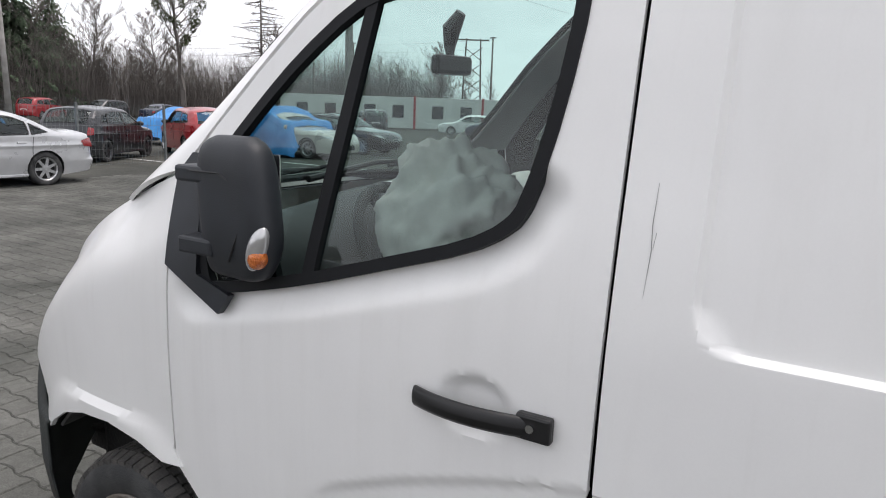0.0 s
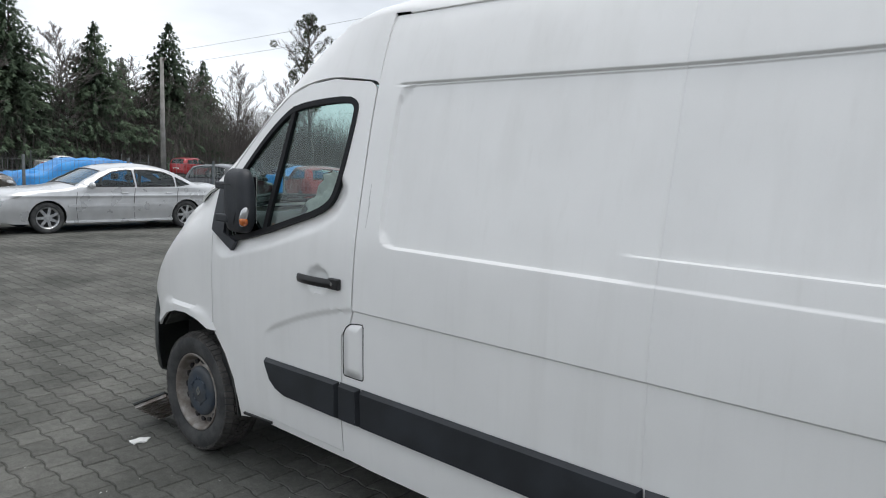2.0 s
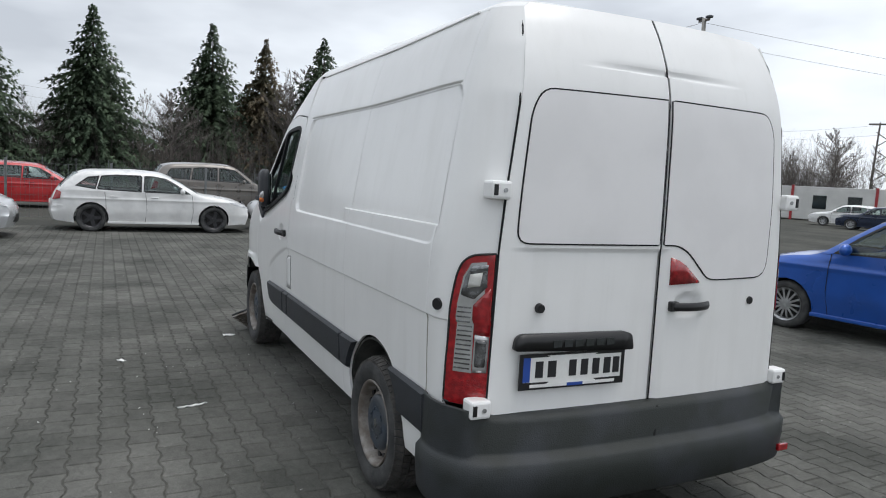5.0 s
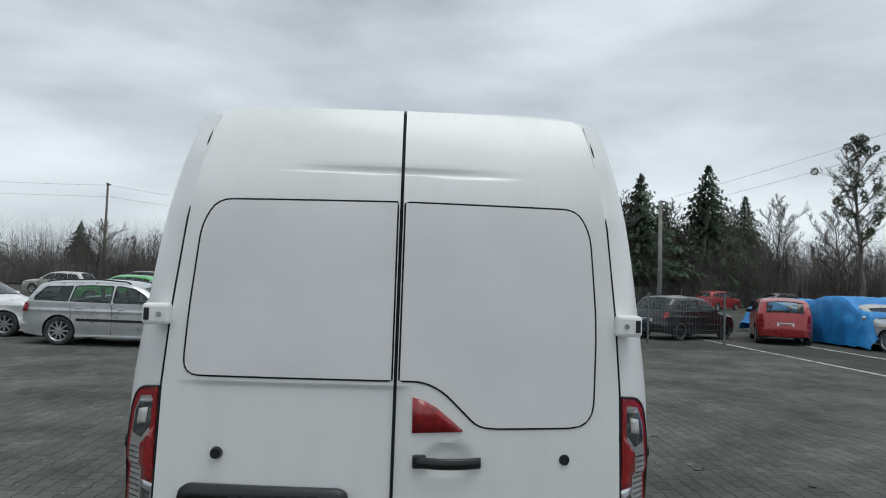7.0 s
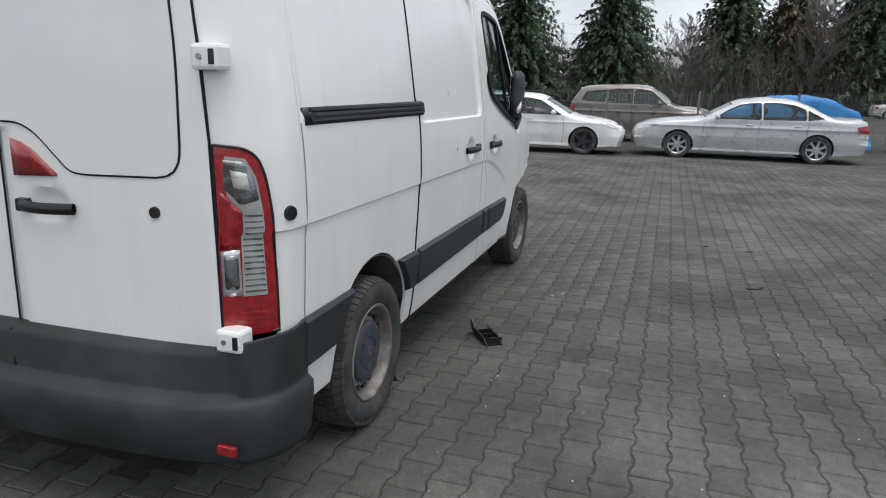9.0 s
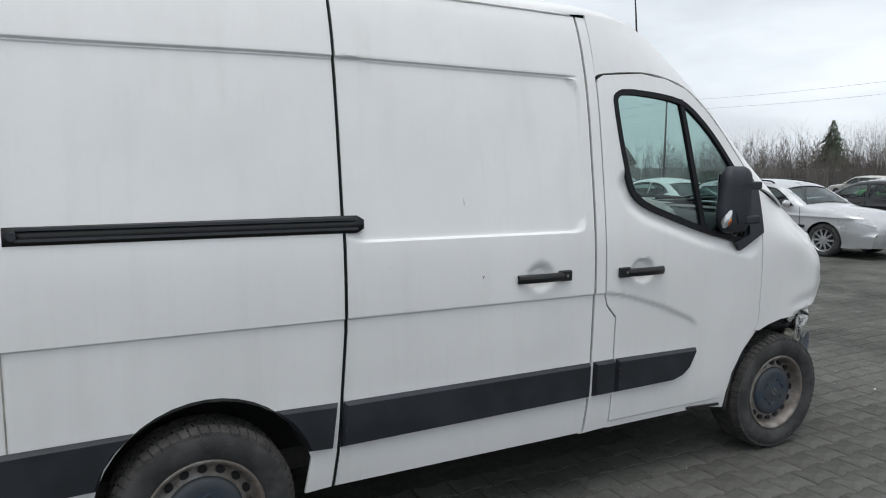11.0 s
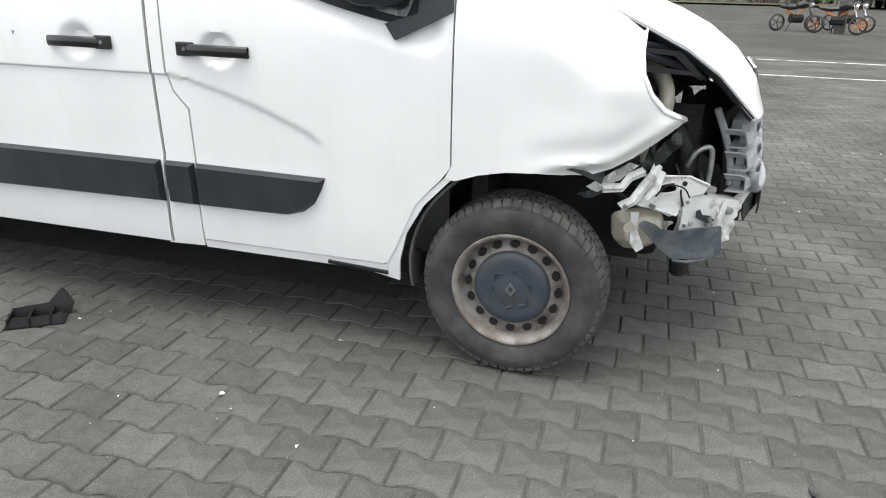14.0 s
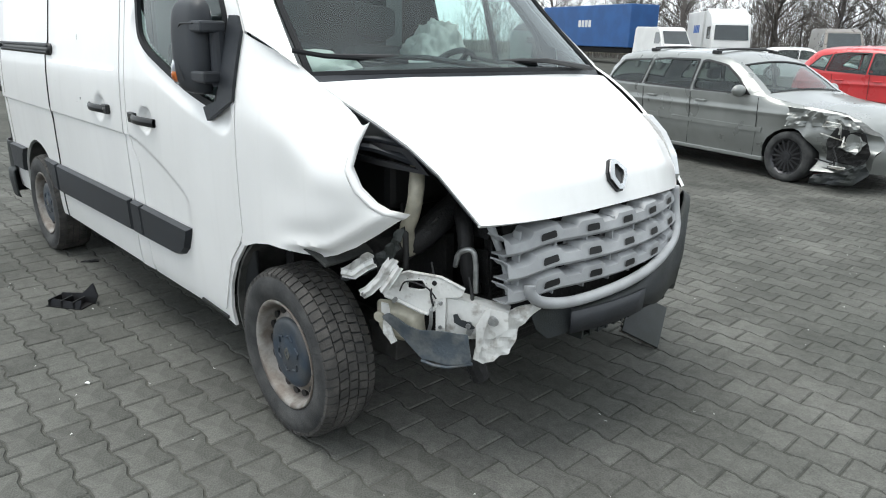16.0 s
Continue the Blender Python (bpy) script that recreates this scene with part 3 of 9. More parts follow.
        # fender, folded at its torn front edge
        fen = [(-0.296, 1.54), (-0.296, 0.80), (-0.322, 0.752), (-0.285, 0.745), (-0.20, 0.775), (-0.10, 0.795), (0.0, 0.80), (0.08, 0.793), (0.17, 0.798), (0.24, 0.822), (0.31, 0.860), (0.38, 0.912), (0.425, 0.948), (0.458, 0.976), (0.425, 0.994), (0.385, 1.014), (0.340, 1.064), (0.306, 1.130), (0.294, 1.200), (0.294, 1.266), (0.24, 1.303), (0.18, 1.337), (0.07, 1.396), (-0.03, 1.448), (-0.16, 1.495)]

        def crumple(x, z):
            y = half_width(min(x, 0.15), z, s)
            y -= (0.075 * sst(-0.32, 0.03, x) + 0.055 * sst(-0.05, 0.3, x)) * sst(-0.30, 0.0, z - lerp_table(HOOD_EDGE, x)) ** 2.0
            low = lerp_table([(-0.3, 0.76), (0.08, 0.795), (0.24, 0.822), (0.38, 0.912), (0.48, 0.99)], x)
            # the loose corner is pushed in, over a rolled lower edge
            y -= 0.130 * sst(0.16, 0.52, x) * sst(1.22, 1.0, z)
            y -= 0.013 * math.exp(-(((z - low - 0.075) / 0.045) ** 2)) * sst(-0.10, 0.10, x) * sst(0.44, 0.26, x)
            y -= 0.045 * sst(0.04, 0.0, z - low) * sst(-0.02, 0.12, x)
            y -= 0.010 * math.exp(-(((x - 0.03) / 0.14) ** 2) - ((z - 1.04) / 0.13) ** 2)
            y += 0.003 * noise.noise((x * 7, z * 9, 2.0)) * sst(-0.2, 0.2, x)
            return Vector((x, -y, z))

        f = shell("front_fender", fen, s, 0.013, fm=crumple, label="dented white fender with folded torn edge")
        fold = []
        for px, pz in [(0.294, 1.266), (0.294, 1.200), (0.306, 1.130), (0.340, 1.064), (0.385, 1.014), (0.425, 0.994), (0.458, 0.976)]:
            c = crumple(px, pz)
            fold.append([c, c + Vector((0.010, 0.008, 0.004)), c + Vector((0.006, 0.03, 0.012))])
        thick(part("torn_fold", sheet(fold), VAN_WHITE, f, "", True), 0.003)
    else:
        q = [(-2.925, 0.345)] + pil + rear_edge() + [(-4.10, 0.36), (-3.70, 0.36), (-3.685, 0.48)] + ra
        shell("side_panel", q, s, 0.02, cuts_u=(-1.562, -1.566, -1.570, -1.574, -2.776, -2.77, -2.764, -3.936, -3.93, -3.924))
        trim_strip("side_trim", [(-2.783, 0.712), (-1.492, 0.712), (-1.497, 0.536), (-2.795, 0.530)], s, van)
        trim_strip("arch_trim", [(-3.043, 0.716), (-2.790, 0.712), (-2.802, 0.530), (-2.912, 0.530), (-2.94, 0.59), (-2.985, 0.655)], s, van)
        flap = new("fuel_flap")
        flap.parent = van
        fl = rounded([(-1.492, 0.745), (-1.362, 0.745), (-1.362, 0.945), (-1.40, 0.988), (-1.492, 0.998)], [0.01, 0.01, 0.05, 0.05, 0.01])
        thick(part("seam", ribbon(resample(shrink(fl, -0.0015), 50), resample(shrink(fl, 0.0025), 50), side(s, 0.0015)), RUBBER_SEAL, flap), 0.002)
        thick(part("cover", shaped(shrink(fl, 0.006), side(s, 0.003), 0.04, (0, s, 0)), VAN_WHITE, flap, "", True), 0.004)
        fen = [(-0.296, 1.54), (-0.296, 0.80), (-0.33, 0.757), (-0.26, 0.757), (-0.16, 0.79), (-0.03, 0.81), (0.10, 0.80), (0.22, 0.765), (0.33, 0.70), (0.375, 0.66), (0.46, 0.80), (0.56, 0.90), (0.66, 0.93), (0.58, 1.01), (0.49, 1.12), (0.40, 1.20), (0.30, 1.268), (0.18, 1.336), (0.07, 1.396), (-0.03, 1.448), (-0.16, 1.495)]

        def full(x, z):
            y = half_width(x, z, s)
            y -= (0.075 * sst(-0.32, 0.03, x) + 0.07 * sst(0.0, 0.5, x)) * sst(-0.30, 0.0, z - lerp_table(HOOD_EDGE, x)) ** 2.2
            if z < 0.86 and x < 0.45:
                r = math.hypot(x - 0.02, z - 0.37)
                y += 0.018 * sst(0.56, 0.47, r)
            return Vector((x, y, z))

        shell("front_fender", fen, s, 0.02, fm=full)
        lamp_l = [(0.34, 1.225), (0.45, 1.13), (0.55, 1.03), (0.64, 0.94), (0.655, 0.985), (0.62, 1.07), (0.54, 1.16), (0.44, 1.225)]

        def lens(x, z):
            p = full(x, z)
            return p + Vector((-0.010, -0.030, 0.0))

        hl = new("headlamp")
        hl.parent = van
        thick(part("lens", shaped(lamp_l, lens, 0.03, (0, 1, 0)), CLEAR_LENS, hl, "clear headlamp lens", True), 0.03)
    # sill under the door, and joint lines
    sill = [(-1.36, 0.345), (-0.66, 0.345), (-0.505, 0.315), (-0.50, 0.40), (-0.47, 0.52), (-0.40, 0.64), (-0.30, 0.745), (-0.325, 0.75), (-0.428, 0.650), (-0.512, 0.478), (-0.556, 0.380), (-1.36, 0.379)]
    shell("door_sill", sill, s, 0.03, fm=smooth_side(s, -0.006))
    thick(part("sill_insert", shaped([(-0.80, 0.352), (-0.55, 0.338), (-0.55, 0.350), (-0.80, 0.364)], smooth_side(s, 0.004), 0.05, (0, s, 0)), BLACK, van, "black rubber sill insert"), 0.01)
    cap = new("body_plug")
    cap.parent = van
    bm = bmesh.new()
    y = half_width(-4.024, 1.11, s)
    cyl(bm, (-4.024, s * (y - 0.01), 1.11), (-4.03, s * (y + 0.008), 1.11), 0.028, 0.024, 18)
    part("plug", bm, BLACK, cap)
    # rear trim wrapping to the bumper
    trim_strip("rear_trim", [(-3.968, 0.712), (-3.54, 0.716), (-3.60, 0.66), (-3.642, 0.60), (-3.668, 0.525), (-3.968, 0.52)], s, van)
    tail_lamp(s)
    mirror(s)
    # pressed strip between the door and the windscreen
    inner = [(-1.434, 2.062), (-1.38, 2.083), (-1.13, 2.108), (-0.95, 2.091), (-0.81, 2.046), (-0.664, 1.945), (-0.524, 1.815), (-0.404, 1.685), (-0.296, 1.55)]
    outer = PILLAR
    rows = []
    for (ix, iz), o in zip(inner, outer):
        a, b = smooth_side(s)(ix, iz), Vector((o[0], s * o[1], o[2]))
        d = b - a
        nrm = Vector((0.25, s * 0.75, 0.62)).normalized()
        bulge = 0.05 + 0.07 * sst(-1.2, -0.5, ix)
        rows.append([a + d * u + nrm * (bulge * d.length * u * (1 - u) * 2) for u in [k / 7 for k in range(8)]])
    fine = []
    for k in range(8):
        fine.append(curve_pts([r[k] for r in rows], 4))
    trim = [[Vector((p.x - 0.02, p.y * 0.955, p.z - 0.02)) for p in r] for r in fine[::-1]]
    thick(part("pillar_lining", sheet(trim), CABIN_GREY, van, "grey pillar lining", True), 0.006)
    part_p = part("windscreen_pillar", sheet(fine, s > 0), VAN_WHITE, van, "", True)
    thick(part_p, 0.012, lining=GRIME_AND_SHADE)


def rear_edge():
    return [(-3.9, 2.36), (lerp_table(REAR_X, 2.36), 2.36)] + [(lerp_table(REAR_X, z), z) for z in (2.3, 2.2, 2.1, 2.0, 1.34)] + [(-4.200, 0.74), (-4.06, 0.735), (-4.06, 0.70), (-4.10, 0.66)]


HOOD_EDGE = [(-0.30, 1.54), (-0.03, 1.45), (0.07, 1.398), (0.18, 1.338), (0.30, 1.27), (0.42, 1.19), (0.50, 1.12), (0.60, 1.0), (0.70, 0.92)]


def trim_strip(name, outline, s, parent):
    """A dark moulding with a chamfered edge."""
    bm = shaped(outline, smooth_side(s, 0.0), 0.06, (0, s, 0))
    bm2 = bmesh.new()
    n = len(outline)
    inner = shrink(outline, 0.012)
    fa, fb = smooth_side(s, 0.0), smooth_side(s, 0.026)
    bm.free()
    a = [bm2.verts.new(fa(*p)) for p in outline]
    b = [bm2.verts.new(fb(*p)) for p in inner]
    for k in range(n):
        bm2.faces.new((a[k], a[(k + 1) % n], b[(k + 1) % n], b[k]))
    me = shaped(inner, fb, 0.10, (0, s, 0))
    tmp = bpy.data.meshes.new("t")
    me.to_mesh(tmp)
    me.free()
    bm2.from_mesh(tmp)
    bpy.data.meshes.remove(tmp)
    bmesh.ops.remove_doubles(bm2, verts=bm2.verts[:], dist=1e-4)
    bmesh.ops.recalc_face_normals(bm2, faces=bm2.faces[:])
    return part(name, bm2, PLASTIC, parent, "dark grey plastic rubbing strip")


def tail_lamp(s):
    lamp = new("tail_lamp")
    lamp.parent = van
    out = rounded([(-4.205, 0.706), (-4.073, 0.712), (-4.080, 0.90), (-4.097, 1.15), (-4.108, 1.25), (-4.122, 1.30), (-4.148, 1.330), (-4.205, 1.340)], [0.004, 0.012, 0.05, 0.05, 0.03, 0.02, 0.02, 0.004])
    thick(part("housing", shaped(out, side(s, 0.012), 0.03, (0, s, 0)), RED_LENS, lamp, "red lamp housing", True), 0.014)

    def lens(name, pts, off, mt, host, label=""):
        return thick(part(name, shaped(pts, side(s, off), 0.02, (0, s, 0)), mt, host, label, True), 0.005)

    clear = lens("clear_lens", [(-4.200, 1.205), (-4.162, 1.125), (-4.164, 0.845), (-4.110, 0.845), (-4.120, 1.13), (-4.131, 1.24), (-4.150, 1.297), (-4.200, 1.308)], 0.015, CLEAR_LENS, lamp, "clear ribbed lens")
    lens("indicator_bowl", rounded([(-4.197, 1.215), (-4.165, 1.150), (-4.128, 1.165), (-4.136, 1.235), (-4.152, 1.286), (-4.197, 1.296)], 0.008), 0.0165, LAMP_BOWL, clear, "smoky indicator bowl")
    lens("indicator_bowl", [(-4.176, 1.205), (-4.146, 1.195), (-4.150, 1.250), (-4.180, 1.262)], 0.0175, BARE_METAL, clear)
    for k in range(14):
        z0 = 0.858 + 0.0195 * k
        d = 0.010 * (z0 - 0.85) / 0.28
        thick(part("lens_rib", shaped([(-4.160, z0), (-4.114 - d, z0), (-4.114 - d, z0 + 0.006), (-4.160, z0 + 0.006)], side(s, 0.0175), 0.05, (0, s, 0)), LAMP_BOWL, clear), 0.003)
    lens("brake_light", [(-4.201, 1.198), (-4.165, 1.126), (-4.167, 1.010), (-4.201, 1.004)], 0.019, RED_LENS, lamp, "red brake lens")
    rv = lens("reversing_light", [(-4.201, 0.999), (-4.168, 1.004), (-4.167, 0.848), (-4.201, 0.850)], 0.018, CLEAR_LENS, lamp, "clear reversing lens")
    lens("reversing_bowl", rounded([(-4.197, 0.985), (-4.172, 0.985), (-4.172, 0.870), (-4.197, 0.870)], 0.010), 0.0195, LAMP_BOWL, rv)
    for z0 in (0.765, 0.787, 0.809):
        thick(part("reflector_bar", shaped([(-4.196, z0), (-4.110, z0 - 0.008), (-4.110, z0 - 0.002), (-4.196, z0 + 0.006)], side(s, 0.017), 0.05, (0, s, 0)), RED_LENS, lamp), 0.004)
    front = [Vector(side(s, 0.010)(x, z)) for x, z in out[1:]]
    bm = bmesh.new()
    tube(bm, front, 0.005, 6)
    part("gasket", bm, BLACK, lamp)
    bm = bmesh.new()
    edge = [Vector(side(s, 0.004)(lerp_table(REAR_X, z) - 0.002, z)) for z in (0.735, 0.9, 1.1, 1.338)]
    tube(bm, edge, 0.006, 6)
    part("gasket", bm, BLACK, lamp)


def mirror(s):
    """A tall door mirror folded flat along the door, on two arms, with its indicator at the free end."""
    m = new("door_mirror")
    m.parent = van
    c = Vector((-0.585 if s > 0 else -0.570, s * 1.0, 1.495))
    tab = [(-0.178, 0.055, 0.024, 0.01), (-0.162, 0.092, 0.044, 0.004), (-0.09, 0.116, 0.058, -0.006), (0.0, 0.116, 0.062, 0.0), (0.09, 0.110, 0.060, 0.006), (0.138, 0.094, 0.048, 0.010), (0.160, 0.06, 0.024, 0.012)]
    rows = []
    for z, rx, ry, dx in tab:
        ring = []
        for k in range(33):
            a = 2 * math.pi * k / 32
            ca, sa = math.cos(a), math.sin(a)
            px = rx * math.copysign(abs(ca) ** 0.55, ca)
            py = ry * math.copysign(abs(sa) ** 0.7, sa)
            if sa < 0:
                py *= 0.45
            py += 0.012 * sst(0.02, -0.10, px)
            ring.append(c + Vector((px + dx, s * py, z)))
        rows.append(ring)
    cols = [curve_pts([r[k] for r in rows], 4) for k in range(33)]
    bm = sheet([[f[j] for f in cols] for j in range(len(cols[0]))])
    bmesh.ops.remove_doubles(bm, verts=bm.verts[:], dist=1e-4)
    bmesh.ops.holes_fill(bm, edges=[e for e in bm.edges if e.is_boundary], sides=60)
    bmesh.ops.recalc_face_normals(bm, faces=bm.faces[:])
    shell_ = part("housing", bm, PLASTIC, m, "black plastic mirror shell folded to the door", True)
    groove = []
    for k in range(7):
        u = k / 6
        groove.append(c + Vector((0.108 - 0.145 * u, s * (0.0615 + 0.003 * math.sin(3.14 * u)), 0.075 - 0.10 * max(0, u - 0.7))))
    groove.append(c + Vector((-0.045, s * 0.064, -0.06)))
    groove.append(c + Vector((-0.01, s * 0.060, -0.13)))
    bm = bmesh.new()
    tube(bm, groove, 0.0025, 5)
    part("seam", bm, BLACK, shell_)
    bm = bmesh.new()
    box(bm, c.x - 0.085, c.x + 0.085, c.y - s * 0.026 - 0.003, c.y - s * 0.026 + 0.003, c.z - 0.13, c.z + 0.12, 0.002)
    part("mirror_glass", bm, CHROME, m)
    for z, h in ((1.560, 0.040), (1.385, 0.042)):
        bm = bmesh.new()
        box(bm, c.x + 0.05, c.x + 0.165, min(s * 0.955, c.y + s * 0.058), max(s * 0.955, c.y + s * 0.058), z - h / 2, z + h / 2, 0.008)
        part("arm", bm, PLASTIC, m)
    bm = bmesh.new()
    cyl(bm, (c.x + 0.135, s * 0.978, 1.35), (c.x + 0.135, s * 0.978, 1.575), 0.030, n=14)
    part("pivot", bm, PLASTIC, m)
    ind = new("side_indicator")
    ind.parent = m
    tilt = -0.45 if s > 0 else 0.25
    for nm, dz, size, mt in (("clear_lens", 0.0, (0.024, 0.027, 0.060), CLEAR_LENS), ("amber_lens", -0.020, (0.0205, 0.0285, 0.031), AMBER_LENS)):
        bm = bmesh.new()
        bmesh.ops.create_uvsphere(bm, u_segments=16, v_segments=12, radius=1, matrix=Matrix.Translation((c.x - 0.088, c.y + s * 0.046, 1.404 + dz)) @ Matrix.Rotation(tilt, 4, "Y") @ Matrix.Diagonal((*size, 1)))
        for v in bm.verts:
            v.co.x += 0.10 * (v.co.z - 1.404) * (1 if s > 0 else 0.6)
        part(nm, bm, mt, ind, "", True)


for s in (1, -1):
    build_side(s)


def scratch(s, pts, w):
    """A thin dark score in the paint of one side."""
    bm = bmesh.new()
    f = side(s, 0.0012)
    tube(bm, [f(x, z) for x, z in pts], [w * (0.4 + 0.6 * math.sin(3.0 * k / (len(pts) - 1) + 0.1)) for k in range(len(pts))], 4)
    part("scratch", bm, SCORE, van, "thin dark scratch in the paint")


def seam(s, pts, w, mt, label):
    """A sealed joint running down one side."""
    bm = bmesh.new()
    f = side(s, 0.0018)
    fine = [(x0 + (x1 - x0) * k / 14, z0 + (z1 - z0) * k / 14) for (x0, z0), (x1, z1) in zip(pts, pts[1:]) for k in range(15)]
    tube(bm, [f(x, z) for x, z in fine], w, 5)
    part("panel_seam", bm, mt, van, label)


seam(-1, [(-2.755, 2.34), (-2.755, 1.0), (-2.773, 0.70), (-2.790, 0.50), (-2.807, 0.356)], 0.0040, RUBBER_SEAL, "black gap behind the sliding door")
for s, x, z in ((-1, -3.920, 1.40), (1, -3.930, 1.05)):
    seam(s, [(x, z), (x, 0.70)], 0.0030, MASTIC, "pale beige sealed panel seam")
scratch(1, [(-1.486, 1.62), (-1.484, 1.55), (-1.487, 1.50), (-1.483, 1.42)], 0.0007)
scratch(1, [(-1.492, 1.535), (-1.489, 1.505)], 0.0009)
scratch(-1, [(-2.200, 1.515), (-2.201, 1.50), (-2.197, 1.485)], 0.0013)
scratch(-1, [(-2.128, 1.183), (-2.122, 1.177), (-2.125, 1.169)], 0.0025)
scratch(-1, [(-2.118, 1.183), (-2.120, 1.177)], 0.0028)
scratch(-1, [(-2.188, 1.154), (-2.186, 1.152)], 0.0016)
scratch(-1, [(-2.569, 1.248), (-2.567, 1.246)], 0.0016)


def rear(y, z, off=0.0):
    x = smooth_table([(0.3, -4.245), (1.35, -4.243), (1.7, -4.238), (2.0, -4.225), (2.15, -4.19), (2.3, -4.125), (2.40, -4.065)], z)
    x += 0.035 * abs(y / 0.84) ** 2.4
    return Vector((x - off, y, z))


# roof
def build_roof():
    rows = []
    st = [-3.97, -3.9, -3.8, -3.4, -3.0, -2.5, -2.0, -1.7, -1.45, -1.25, -1.08]
    crown = [(-4.065, 2.395), (-4.03, 2.41), (-3.95, 2.43), (-3.4, 2.465), (-2.5, 2.485), (-1.7, 2.485), (-1.25, 2.465), (-1.08, 2.435)]
    vs = [math.sin(math.pi / 2 * k / 16) for k in range(-16, 17)]
    vs = [math.sin(math.pi / 2 * v) if abs(v) > 0.5 else v * math.sin(math.pi / 4) / 0.5 for v in vs]
    for x in st:
        zg = 2.36 if x < -1.45 else lerp_table([(-1.45, 2.372), (-1.15, 2.352), (-1.08, 2.335)], x)
        yg = half_width(x, 2.36, 1) if x < -1.45 else lerp_table([(-1.45, 0.788), (-1.15, 0.765), (-1.08, 0.757)], x)
        zc = lerp_table(crown, x)
        rows.append([Vector((x, v * yg, zg + (zc - zg) * (1 - abs(v) ** 6) ** 0.6)) for v in vs])
    rim = []
    for v in vs:
        a = min(1.0, abs(v) / 0.985)
        y = 0.702 * a if abs(v) <= 0.985 else 0.702 + (abs(v) - 0.985) / 0.015 * 0.012
        z = lerp_table([(0.0, 2.402), (0.35, 2.399), (0.66, 2.387), (0.702, 2.355), (0.714, 2.325)], y)
        rim.append(rear(y, z, -0.004) * 1.0)
        rim[-1].y = math.copysign(y, v)
    rows.insert(0, rim)
    rows.insert(0, [p + Vector((0.006, 0, -0.012)) for p in rim])
    top = [Vector((-0.88 + 0.14 * (1 - v * v), v * 0.728, 2.238 + 0.06 * (1 - v * v))) for v in vs]
    last = rows[-1]
    for u in (0.35, 0.7, 1.0):
        rows.append([a.lerp(b, u) + Vector((0, 0, 0.05 * u * (1 - u) * 4 * (1 - v * v))) for a, b, v in zip(last, top, vs)])
    # The roof's underside is coloured near-black to stand for its unlit inside.
    thick(part("roof", sheet(rows, True), VAN_WHITE, van, "", True), 0.006, lining=GRIME_AND_SHADE)
    for s in (1, -1):
        bm = bmesh.new()
        tube(bm, [(x, s * (half_width(x, 2.36, s) + 0.001), 2.366) for x in (-3.85, -3.0, -2.0, -1.52)], 0.005, 6)
        part("roof_gutter", bm, VAN_WHITE, van)


build_roof()


